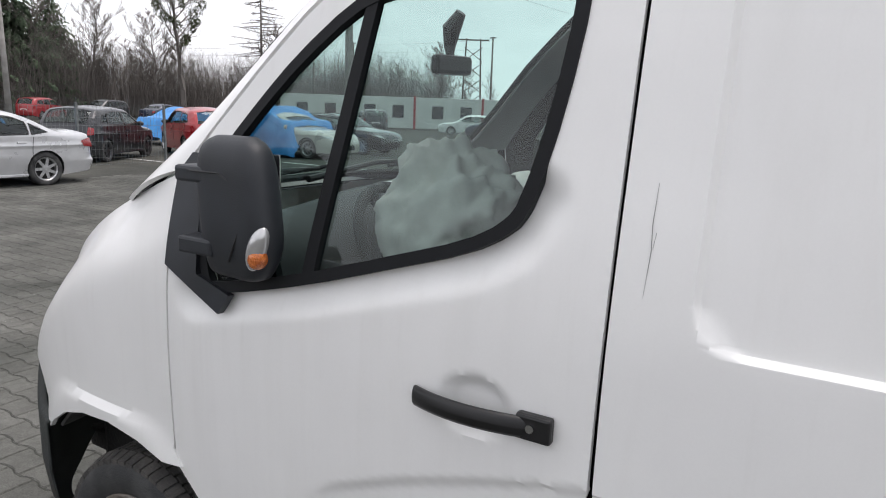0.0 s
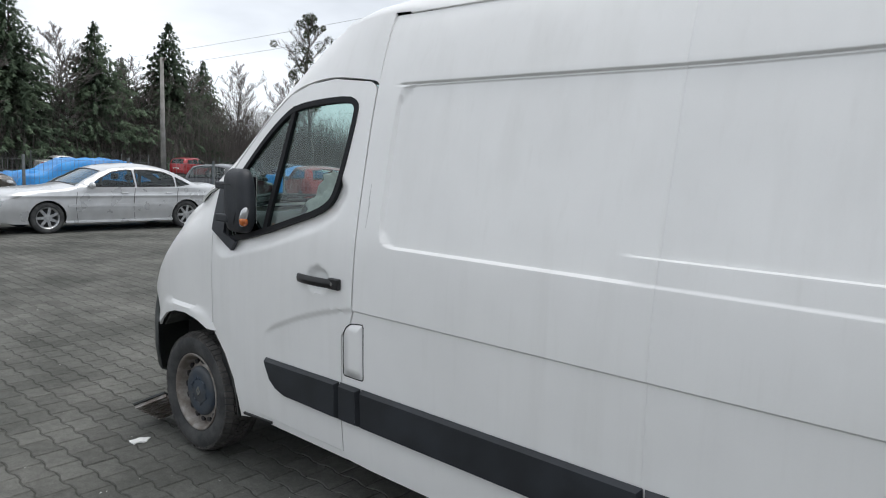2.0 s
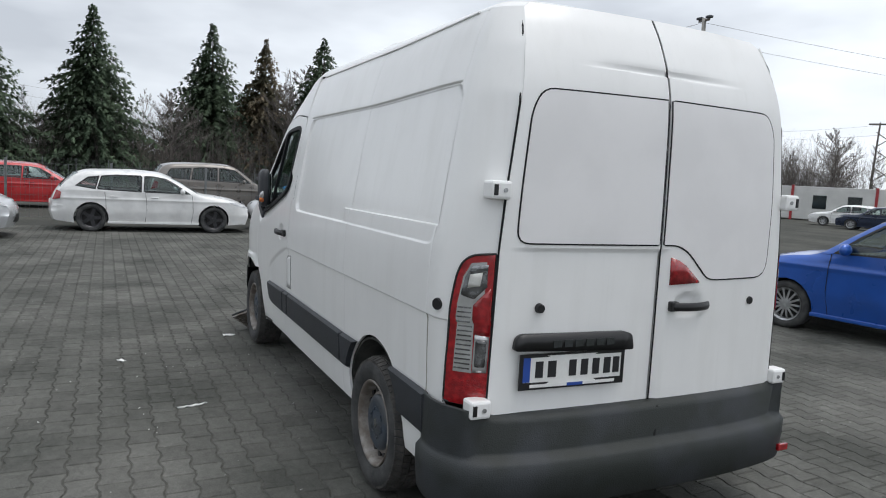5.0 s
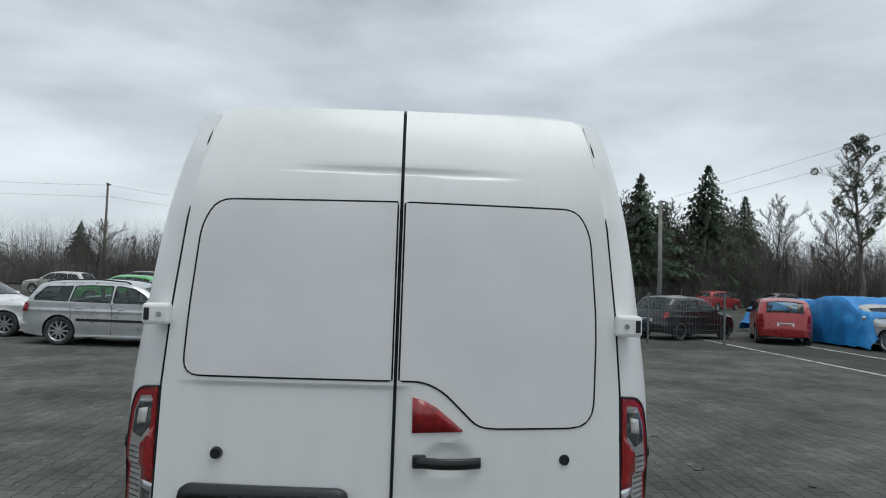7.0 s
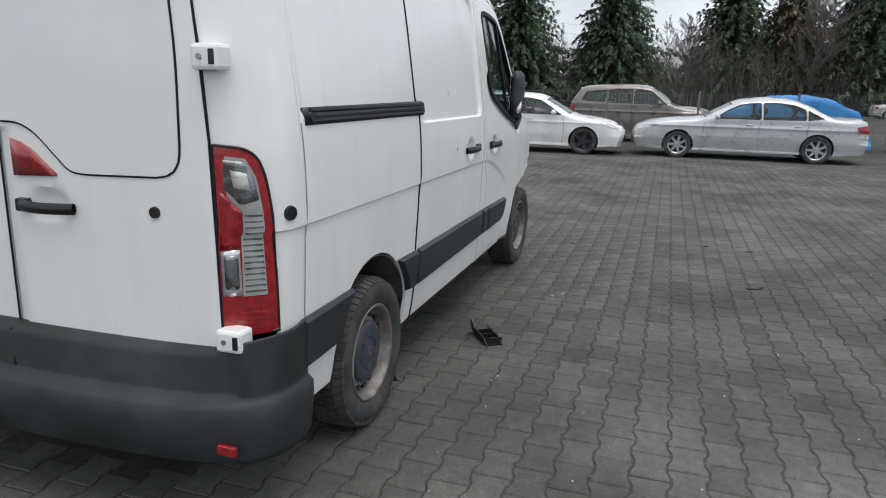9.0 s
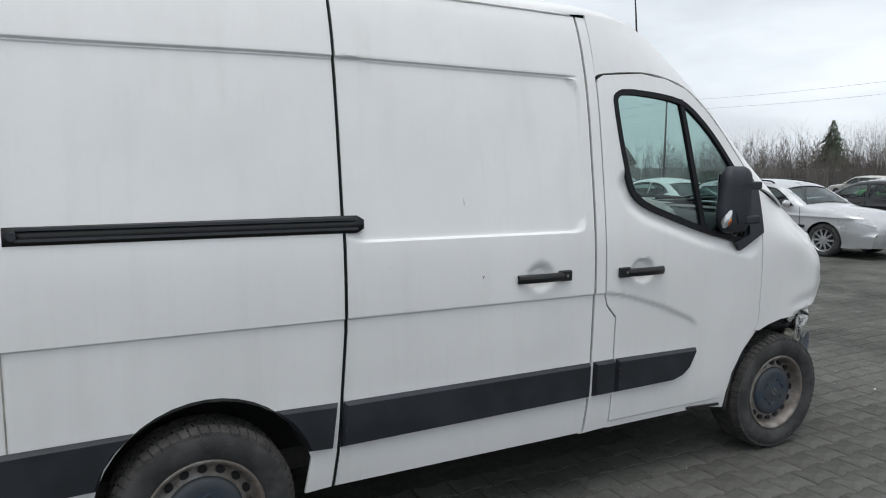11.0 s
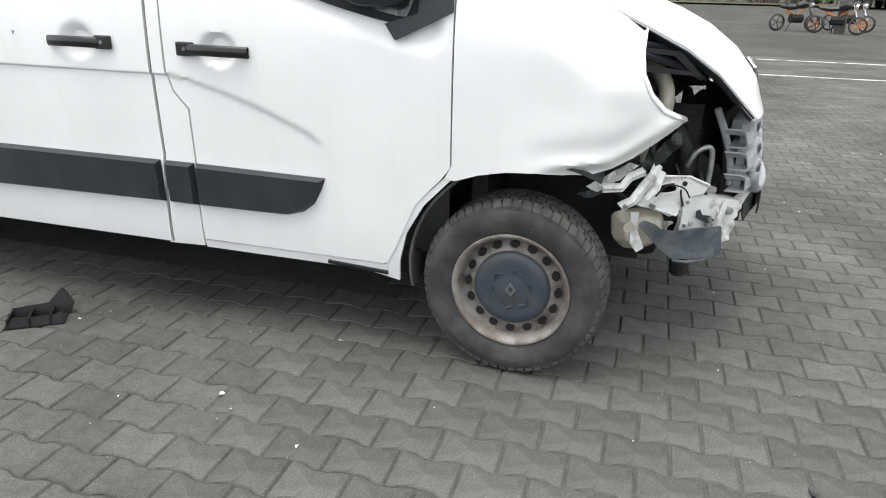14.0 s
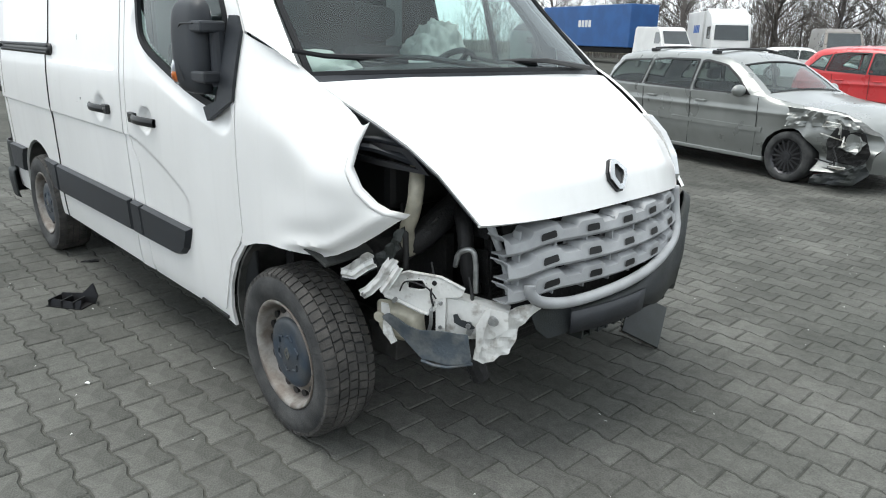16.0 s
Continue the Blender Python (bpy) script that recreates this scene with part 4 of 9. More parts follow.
# windscreen, cowl, bonnet
def build_front():
    vs = [k / 10 for k in range(-10, 11)]
    rows = []
    edge = [(0.01, 0.858, 1.412), (-0.265, 0.818, 1.668), (-0.463, 0.776, 1.878), (-0.655, 0.742, 2.056), (-0.876, 0.724, 2.236)]
    for u in [k / 10 for k in range(11)]:
        xe, ye, ze = [lerp_table([(i / 4, p[q]) for i, p in enumerate(edge)], u) for q in range(3)]
        bow = 0.15 + (0.14 - 0.15) * u
        rows.append([Vector((xe + bow * (1 - v * v), v * ye, ze + (0.015 + 0.045 * u) * (1 - v * v))) for v in vs])
    ws = part("windscreen", sheet(rows), WIND_GLASS, van, "wide raked windscreen", True)
    ws.visible_shadow = False
    edge = [rows[i][0] for i in range(11)] + [p for p in rows[-1]] + [rows[i][-1] for i in range(10, -1, -1)] + [p for p in rows[0][::-1]]
    bm = bmesh.new()
    tube(bm, edge, 0.013, 6)
    part("seal", bm, RUBBER_SEAL, ws)
    # cowl
    RIGHT = [(0.075, -0.868, 1.392), (0.20, -0.835, 1.330), (0.32, -0.800, 1.272), (0.44, -0.772, 1.212), (0.55, -0.742, 1.135), (0.63, -0.715, 1.055), (0.70, -0.690, 0.985)]
    MID = [(0.150, 0.0, 1.412), (0.30, 0.0, 1.368), (0.43, 0.0, 1.318), (0.55, 0.0, 1.258), (0.655, 0.0, 1.180), (0.732, 0.0, 1.085), (0.768, 0.0, 0.972)]
    LEFT = [(0.075, 0.850, 1.385), (0.20, 0.812, 1.320), (0.32, 0.772, 1.255), (0.43, 0.742, 1.190), (0.54, 0.700, 1.110), (0.63, 0.648, 1.020), (0.685, 0.585, 0.945)]

    def hood(u, v):
        c, e = [[lerp_table([(i / 6, p[q]) for i, p in enumerate(T)], u) for q in range(3)] for T in (MID, RIGHT if v < 0 else LEFT)]
        a = abs(v)
        w = a ** (2.0 + 0.9 * sst(0.3, 0.9, u))
        z = c[2] + (e[2] - c[2]) * w
        z += 0.010 * math.exp(-(((a - 0.66) / 0.10) ** 2)) * sst(0.05, 0.3, u) * sst(1.0, 0.75, u)
        return Vector((c[0] + (e[0] - c[0]) * w, e[1] * a, z))

    c = []
    for u in [k / 4 for k in range(5)]:
        c.append([rows[0][k].lerp(hood(0, v) + Vector((0, 0, -0.018)), u) + Vector((0, 0, -0.015 * math.sin(u * 3.14))) for k, v in enumerate(vs)])
    thick(part("cowl", sheet(c), PLASTIC, van, "black plastic cowl", True), 0.01)
    for y0, y1, x0 in ((-0.80, 0.02, 0.02), (-0.04, 0.60, 0.08)):
        w = new("wiper")
        w.parent = van
        bm = bmesh.new()
        a = Vector((x0 + 0.04, y1 + 0.05, 1.43))
        b = Vector((0.0 if y0 < -0.3 else 0.10, y0, 1.475 if y0 < -0.3 else 1.462))
        tube(bm, [a, a.lerp(b, 0.5) + Vector((0.03, 0, 0.02)), b], [0.014, 0.011, 0.008], 8)
        part("arm", bm, BLACK, w)
        bm = bmesh.new()
        d = (b - a) * 0.42
        tube(bm, [b - d + Vector((0.012, 0, 0.0)), b + Vector((0.012, 0, 0)), b + d * 0.3 + Vector((-0.01, 0, 0.01))], 0.009, 6)
        part("blade", bm, RUBBER_SEAL, w)
    # bonnet
    rows = [[hood(u, v) for v in [q / 16 for q in range(-16, 17)]] for u in [q / 30 for q in range(31)]]
    lid = part("bonnet", sheet(rows, True), VAN_WHITE, van, "white bonnet sprung at its edge", True)
    thick(lid, 0.016, -1.0)
    # under-edge of the bonnet
    for k, s in ((0, -1), (-1, 1)):
        rim = [[r[k] + Vector((0, 0, -0.014)), r[k] + Vector((-0.008, -s * 0.030, -0.030)), r[k] + Vector((-0.008, -s * 0.085, -0.022))] for r in rows[2:-1]]
        thick(part("edge_frame", sheet(rim), PLASTIC, lid, "dark inner edge"), 0.004)
    # diamond emblem, a plain shape
    em = new("emblem")
    em.parent = van
    out = [(0.016, 0.088), (0.062, 0.020), (0.062, -0.020), (0.016, -0.088), (-0.016, -0.088), (-0.062, -0.020), (-0.062, 0.020), (-0.016, 0.088)]

    def sh(a, b):
        return hood(0.850 - b * 1.02, a * 1.4) + Vector((0.010, 0, 0.004))

    thick(part("backing", shaped(out, sh, 0.05, (1, 0, 0)), BLACK, em), 0.01)
    inn = [(p[0] * 0.50, p[1] * 0.60) for p in out]
    big = [(p[0] * 0.90, p[1] * 0.92) for p in out]
    bm = ribbon(big, inn, lambda a, b: sh(a, b) + Vector((0.008, 0, 0.006)))
    thick(part("diamond", bm, CHROME, em, "plain chrome diamond"), 0.008)


build_front()


# rear doors
def build_rear():
    def dent(y, z):
        d = 0.012 * sst(2.128, 2.134, z - 0.01 * y) * sst(2.165, 2.138, z - 0.01 * y) * sst(0.50, 0.10, abs(y))
        d += 0.012 * sst(1.370, 1.350, z) * sst(0.86, 0.70, abs(y) + 0.06) * (1 if y > 0 else sst(-0.05, -0.02, y - 0))
        if y < 0:
            q = 1 - ((y + 0.195) / 0.085) ** 2 - ((z - 1.115) / 0.055) ** 2
            d += 0.02 * min(1, max(0, q) * 1.8)
        return rear(y, z, -d)
    left = [(0.006, 0.668), (0.838, 0.675), (0.832, 1.0), (0.822, 1.35), (0.80, 1.62), (0.762, 1.95), (0.722, 2.25), (0.70, 2.355), (0.66, 2.385), (0.35, 2.397), (0.006, 2.40)]
    right = [(-y, z) for y, z in left]
    lw = rounded([(0.012, 1.384), (0.752, 1.384), (0.742, 1.60), (0.712, 1.93), (0.66, 2.022), (0.012, 2.028)], [0.005, 0.06, 0.1, 0.06, 0.1, 0.005])
    rw = rounded([(-0.012, 1.384), (-0.10, 1.384), (-0.17, 1.352), (-0.30, 1.228), (-0.36, 1.222), (-0.725, 1.230), (-0.730, 1.60), (-0.70, 1.93), (-0.65, 2.020), (-0.012, 2.028)], [0.005, 0.06, 0.05, 0.05, 0.03, 0.09, 0.1, 0.06, 0.1, 0.005])
    for nm, o, w in (("rear_door", left, lw), ("rear_door", right, rw)):
        d = thick(part(nm, shaped(o, dent, 0.022, (-1, 0, 0), (), (1.345, 1.355, 1.362, 1.37, 2.124, 2.128, 2.131, 2.134, 2.137, 2.142, 2.150, 2.16)), VAN_WHITE, van, "", True), 0.014)
        seal = part("panel_gasket", ribbon(resample(shrink(w, -0.0028), 120), resample(shrink(w, 0.0035), 120), lambda y, z: rear(y, z, 0.003)), RUBBER_SEAL, d)
        thick(seal, 0.006)
        thick(part("blank_panel", shaped(shrink(w, 0.004), lambda y, z: rear(y, z, 0.0045), 0.04, (-1, 0, 0)), DOOR_BLANK, d, "blank white window panel", True), 0.006)
        for z in (0.71, 1.60):
            s = 1 if o is left else -1
            h = new("hinge")
            h.parent = d
            y = 0.85 if z > 1 else 0.885
            bm = bmesh.new()
            box(bm, -4.245, -4.165, min(s * (y - 0.05), s * (y + 0.045)), max(s * (y - 0.05), s * (y + 0.045)), z - 0.038, z + 0.038, 0.012)
            part("hinge_plate", bm, VAN_WHITE, h)
            bm = bmesh.new()
            cyl(bm, (-4.25, s * (y - 0.015), z), (-4.243, s * (y - 0.015), z), 0.009, n=12)
            part("bolt", bm, STEEL_PART, h)
            bm = bmesh.new()
            box(bm, -4.249, -4.24, min(s * (y + 0.018), s * (y + 0.036)), max(s * (y + 0.018), s * (y + 0.036)), z - 0.022, z + 0.022, 0.002)
            part("catch", bm, BLACK, h)
        bm = bmesh.new()
        y = 0.62 * (1 if o is left else -1)
        cyl(bm, rear(y, 1.115, -0.01), rear(y, 1.115, 0.008), 0.022, 0.018, 16)
        part("rubber_plug", bm, BLACK, d)
        if o is right:
            lamp = [(-0.064, 1.33), (-0.105, 1.318), (-0.15, 1.295), (-0.245, 1.218), (-0.245, 1.212), (-0.066, 1.205)]
            thick(part("brake_lamp", shaped(lamp, lambda y, z: rear(y, z, 0.010), 0.05, (-1, 0, 0)), RED_LENS, d, "red wedge brake lamp", True), 0.014)
            rows = []
            for k in range(13):
                u = -1 + 2 * k / 12
                c0 = rear(-0.195 + 0.118 * u, 1.105, 0.012 + 0.028 * (1 - u * u))
                rows.append([c0 + Vector((-0.010 * math.cos(a), 0, 0.02 * math.sin(a))) for a in [2 * math.pi * j / 10 for j in range(11)]])
            part("grip", sheet(rows), BLACK, d, "black plastic door grip", True)
            bm = bmesh.new()
            box(bm, -4.268, -4.235, -0.118, -0.07, 1.083, 1.128, 0.006)
            part("lock_cover", bm, BLACK, d)
        else:
            bar = rounded([(0.745, 0.945), (0.14, 0.925), (0.155, 0.995), (0.185, 1.006), (0.71, 1.012), (0.735, 0.998)], 0.015)
            thick(part("plate_lamp_bar", shaped(bar, lambda y, z: rear(y, z, 0.03), 0.06, (-1, 0, 0)), BLACK, d, "black moulding over the plate", True), 0.03)
            for k in range(6):
                y = 0.565 - k * 0.054
                thick(part("raised_mark", shaped([(y, 0.955), (y - 0.04, 0.955), (y - 0.04, 0.985), (y, 0.985)], lambda y, z: rear(y, z, 0.033), 0.05, (-1, 0, 0)), PLASTIC_WORN, d), 0.003)
            plate = new("number_plate")
            plate.parent = d
            thick(part("plate", shaped([(0.70, 0.785), (0.19, 0.785), (0.19, 0.918), (0.70, 0.918)], lambda y, z: rear(y, z, 0.016), 0.1, (-1, 0, 0)), PLATE_WHITE, plate, "white plate in a black holder"), 0.006)
            thick(part("holder", ribbon([(0.71, 0.775), (0.18, 0.775), (0.18, 0.927), (0.71, 0.927)], [(0.694, 0.806), (0.196, 0.806), (0.196, 0.912), (0.694, 0.912)], lambda y, z: rear(y, z, 0.019)), BLACK, plate), 0.006)
            thick(part("blue_band", shaped([(0.694, 0.808), (0.66, 0.808), (0.66, 0.912), (0.694, 0.912)], lambda y, z: rear(y, z, 0.018), 0.1, (-1, 0, 0)), PLATE_BLUE, plate), 0.002)
            for y0, w in ((0.635, 0.045), (0.575, 0.05), (0.47, 0.045), (0.41, 0.045), (0.35, 0.045), (0.29, 0.045), (0.24, 0.042)):
                thick(part("character_bar", shaped([(y0, 0.825), (y0 - w * 0.8, 0.825), (y0 - w * 0.8, 0.895), (y0, 0.895)], lambda y, z: rear(y, z, 0.0185), 0.1, (-1, 0, 0)), INK, plate), 0.002)
            thick(part("caption_bar", shaped([(0.66, 0.785), (0.23, 0.785), (0.23, 0.798), (0.66, 0.798)], lambda y, z: rear(y, z, 0.021), 0.1, (-1, 0, 0)), PLATE_WHITE, plate), 0.002)
            thick(part("caption_bar", shaped([(0.48, 0.785), (0.40, 0.785), (0.40, 0.798), (0.48, 0.798)], lambda y, z: rear(y, z, 0.023), 0.1, (-1, 0, 0)), PLATE_BLUE, plate), 0.002)
    # dark gaps
    bm = bmesh.new()
    tube(bm, [rear(0.0, z, -0.004) for z in (0.67, 1.0, 1.35, 1.7, 2.0, 2.15, 2.3, 2.395)], 0.0036, 6)
    part("centre_seal", bm, RUBBER_SEAL, van)
    for s in (1, -1):
        bm = bmesh.new()
        tube(bm, [rear(s * (y + 0.004), z, -0.003) for y, z in left[1:8]], 0.0042, 6)
        part("edge_seal", bm, RUBBER_SEAL, van)
    # bumper with a step and end caps
    plan = [(-3.945, 1.005), (-4.05, 1.015), (-4.16, 0.985), (-4.25, 0.90), (-4.30, 0.72), (-4.33, 0.40), (-4.335, 0.0)]
    plan = curve_pts([(a, b, 0) for a, b in plan], 4)
    full = [Vector(p) for p in plan] + [Vector((p.x, -p.y, 0)) for p in plan[-2::-1]]
    prof = [(-0.03, 0.28), (0.0, 0.30), (0.012, 0.42), (0.012, 0.478), (-0.002, 0.492), (-0.045, 0.502), (-0.055, 0.52), (-0.045, 0.64), (-0.06, 0.662), (-0.14, 0.668)]
    rows = []
    for i, p in enumerate(full):
        t = (full[min(i + 1, len(full) - 1)] - full[max(i - 1, 0)]).normalized()
        nrm = Vector((t.y, -t.x, 0))
        if nrm.dot(p - Vector((-3.0, 0, 0))) < 0:
            nrm = -nrm
        zup = 0.045 * sst(0.80, 0.98, abs(p.y))
        rows.append([p + nrm * (a if abs(p.y) < 0.90 else max(a, -0.010)) + Vector((0, 0, z + (zup if z > 0.6 else 0))) for a, z in prof])
    bump = part("rear_bumper", sheet(rows), PLASTIC_WORN, van, "scuffed dark plastic step bumper", True)
    thick(bump, 0.01, crisp=False)
    for y in (-0.01,):
        bm = bmesh.new()
        box(bm, -4.292, -4.28, y - 0.005, y + 0.005, 0.5, 0.66)
        part("joint", bm, BLACK, bump)
    bm = bmesh.new()
    box(bm, -4.30, -4.282, -0.93, -0.86, 0.335, 0.37, 0.004)
    part("reflector", bm, RED_LENS, bump, "red reflector")
    # added near-black box and strips put shade behind the gaps; floor below
    bm = bmesh.new()
    box(bm, -4.02, -1.45, -0.66, 0.66, 0.42, 2.2)
    part("cargo_liner", bm, GRIME_AND_SHADE, van, "near-black box added as shade behind the gaps")
    bm = bmesh.new()
    box(bm, -4.15, 0.2, -0.62, 0.62, 0.30, 0.42, 0.01)
    part("underbody", bm, UNDERSIDE, van, "grimy underbody")
    for s in (1, -1):
        inn = [[Vector((x, s * (half_width(x, z, s) - 0.05), z)) for z in (0.36, 0.55, 0.8, 1.1, 1.4, 1.7, 1.95, 2.1, 2.2, 2.26)] for x in (-1.38, -1.50, -1.60)]
        part("pillar_core", sheet(inn), BLACK, van)
        inn = [[Vector((x, s * (half_width(x, z, s) - 0.05), z)) for z in (0.82, 1.0, 1.1, 1.4, 1.7, 1.95, 2.1, 2.2, 2.26)] for x in (-2.70, -2.76, -2.82)]
        part("pillar_core", sheet(inn), BLACK, van)
        # wheel-house liners
        for cx, r, x0, x1 in ((-3.29, 0.415, 168, 14), (0.0, 0.46, 190, 40 if s > 0 else 62)):
            liner = []
            for a in [x0 + (x1 - x0) * k / 16 for k in range(17)]:
                px, pz = cx + r * math.cos(radians(a)), 0.37 + r * math.sin(radians(a))
                y1 = min(0.985, half_width(min(px, 0.3), max(pz, 0.3), s) - 0.02)
                liner.append([Vector((px, s * y1, pz)), Vector((px, s * 0.80, pz + 0.01)), Vector((px, s * 0.55, pz))])
            thick(part("wheel_arch_liner", sheet(liner), LINER, van, "dark wheel arch liner", True), 0.01)
            bm = bmesh.new()
            box(bm, cx - r, cx + r * 0.8, s * 0.5 - 0.02, s * 0.5 + 0.02, 0.36, 0.85)
            part("arch_wall", bm, GRIME_AND_SHADE, van)


build_rear()


# ---- wheels ----
def wheel(cx, cy, s, steer=0.0, lean=0.0):
    """A steel wheel with vent holes, a dished hub cap and a blocky tyre."""
    w = new("wheel")
    w.parent = van
    w.matrix_world = Matrix.Translation((cx, cy, 0.345)) @ Matrix.Rotation(radians(steer), 4, "Z") @ Matrix.Rotation(radians(lean), 4, "X") @ Matrix.Diagonal((1, s, 1, 1))
    I = Matrix()
    bm = bmesh.new()
    lathe(bm, [(-0.10, 0.215), (-0.108, 0.26), (-0.112, 0.30), (-0.10, 0.325), (-0.08, 0.337), (0.08, 0.337), (0.10, 0.325), (0.114, 0.30), (0.116, 0.275), (0.110, 0.25), (0.098, 0.225), (0.09, 0.218)], I, 56)
    tyre = part("tyre", bm, TYRE, w, "dusty black tyre", True)
    bm = bmesh.new()
    for row, (y0, y1) in enumerate(((-0.105, -0.066), (-0.06, -0.024), (-0.018, 0.018), (0.024, 0.06), (0.066, 0.105))):
        n = 58
        for k in range(n):
            a0 = 2 * math.pi * (k + 0.5 * (row % 2)) / n
            a1 = a0 + 2 * math.pi / n * 0.80
            sk = 0.02 * (1 if row < 2 else -1 if row > 2 else 0)
            vs = []
            for rr in (0.332, 0.346):
                for y, a in ((y0, a0), (y0, a1), (y1, a1 + sk), (y1, a0 + sk)):
                    r2 = rr - (0.016 if abs(y) > 0.1 else 0)
                    vs.append(bm.verts.new((r2 * math.cos(a), y, r2 * math.sin(a))))
            bm.faces.new(vs[4:])
            for i in range(4):
                bm.faces.new((vs[i], vs[(i + 1) % 4], vs[4 + (i + 1) % 4], vs[4 + i]))
    bmesh.ops.recalc_face_normals(bm, faces=bm.faces[:])
    tagged(part("tread", bm, TREAD, tyre, "worn tread blocks"), kind="stuff")
    bm = bmesh.new()
    lathe(bm, [(-0.09, 0.20), (0.02, 0.195), (0.085, 0.215), (0.100, 0.224), (0.104, 0.218), (0.096, 0.206), (0.07, 0.198), (0.045, 0.196), (0.035, 0.185), (0.045, 0.168), (0.058, 0.15), (0.055, 0.10), (0.055, 0.0)], I, 56)
    rim = part("rim", bm, RIM_STEEL, w, "rusty steel rim", True)
    for k in range(16):
        a = 2 * math.pi * k / 16
        c = Vector((0.171 * math.cos(a), 0.050, 0.171 * math.sin(a)))
        bm = bmesh.new()
        m = Matrix.Translation(c) @ Matrix.Rotation(-a, 4, "Y") @ Matrix.Rotation(radians(90), 4, "X") @ Matrix.Diagonal((0.0145, 0.018, 1, 1))
        bmesh.ops.create_cone(bm, cap_ends=True, segments=14, radius1=1, radius2=1, depth=0.012, matrix=m)
        part("vent_hole", bm, BLACK, rim)
    bm = bmesh.new()
    lathe(bm, [(0.055, 0.145), (0.068, 0.143), (0.076, 0.130), (0.080, 0.11), (0.077, 0.09), (0.078, 0.05), (0.081, 0.042), (0.081, 0.0)], I, 48)
    cap = part("hub_cap", bm, HUBCAP, w, "blue grey plastic hub cap", True)
    for k in range(6):
        a = 2 * math.pi * (k + 0.3) / 6
        bm = bmesh.new()
        d = Vector((math.cos(a), 0, math.sin(a)))
        t = Vector((-d.z, 0, d.x))
        o = Vector((0, 0.080, 0))
        tube(bm, [o + d * 0.066 - t * 0.022, o + d * 0.082, o + d * 0.066 + t * 0.022], 0.004, 6)
        part("rib", bm, HUBCAP, cap)
    bm = bmesh.new()
    o = [(0, 0.030), (0.020, 0.0), (0, -0.030), (-0.020, 0.0)]
    i = [(p[0] * 0.45, p[1] * 0.45) for p in o]
    bm = ribbon([(a * 1.1, b) for a, b in o], i, lambda a, b: Vector((a, 0.085, b)))
    thick(part("emblem", bm, CHROME, cap, "plain diamond"), 0.004)
    bm = bmesh.new()
    cyl(bm, (0, -0.02, 0), (0, -0.30, 0), 0.10, n=20)
    part("brake_drum", bm, GRIME_AND_SHADE, w)


wheel(-0.075, 0.875, 1, 0)
wheel(-0.065, -0.875, -1, -2, 1.0)
wheel(-3.31, 0.885, 1)
wheel(-3.31, -0.885, -1)


# ---- grille, bumper and the torn front corner ----
def nose(y, z, off=0.0):
    x = 0.785 - 0.33 * y * y - 0.25 * max(0, abs(y) - 0.5) ** 1.5
    x += 0.03 * sst(0.95, 0.75, z) - 0.02 * sst(0.6, 0.35, z)
    return Vector((x + off, y, z))


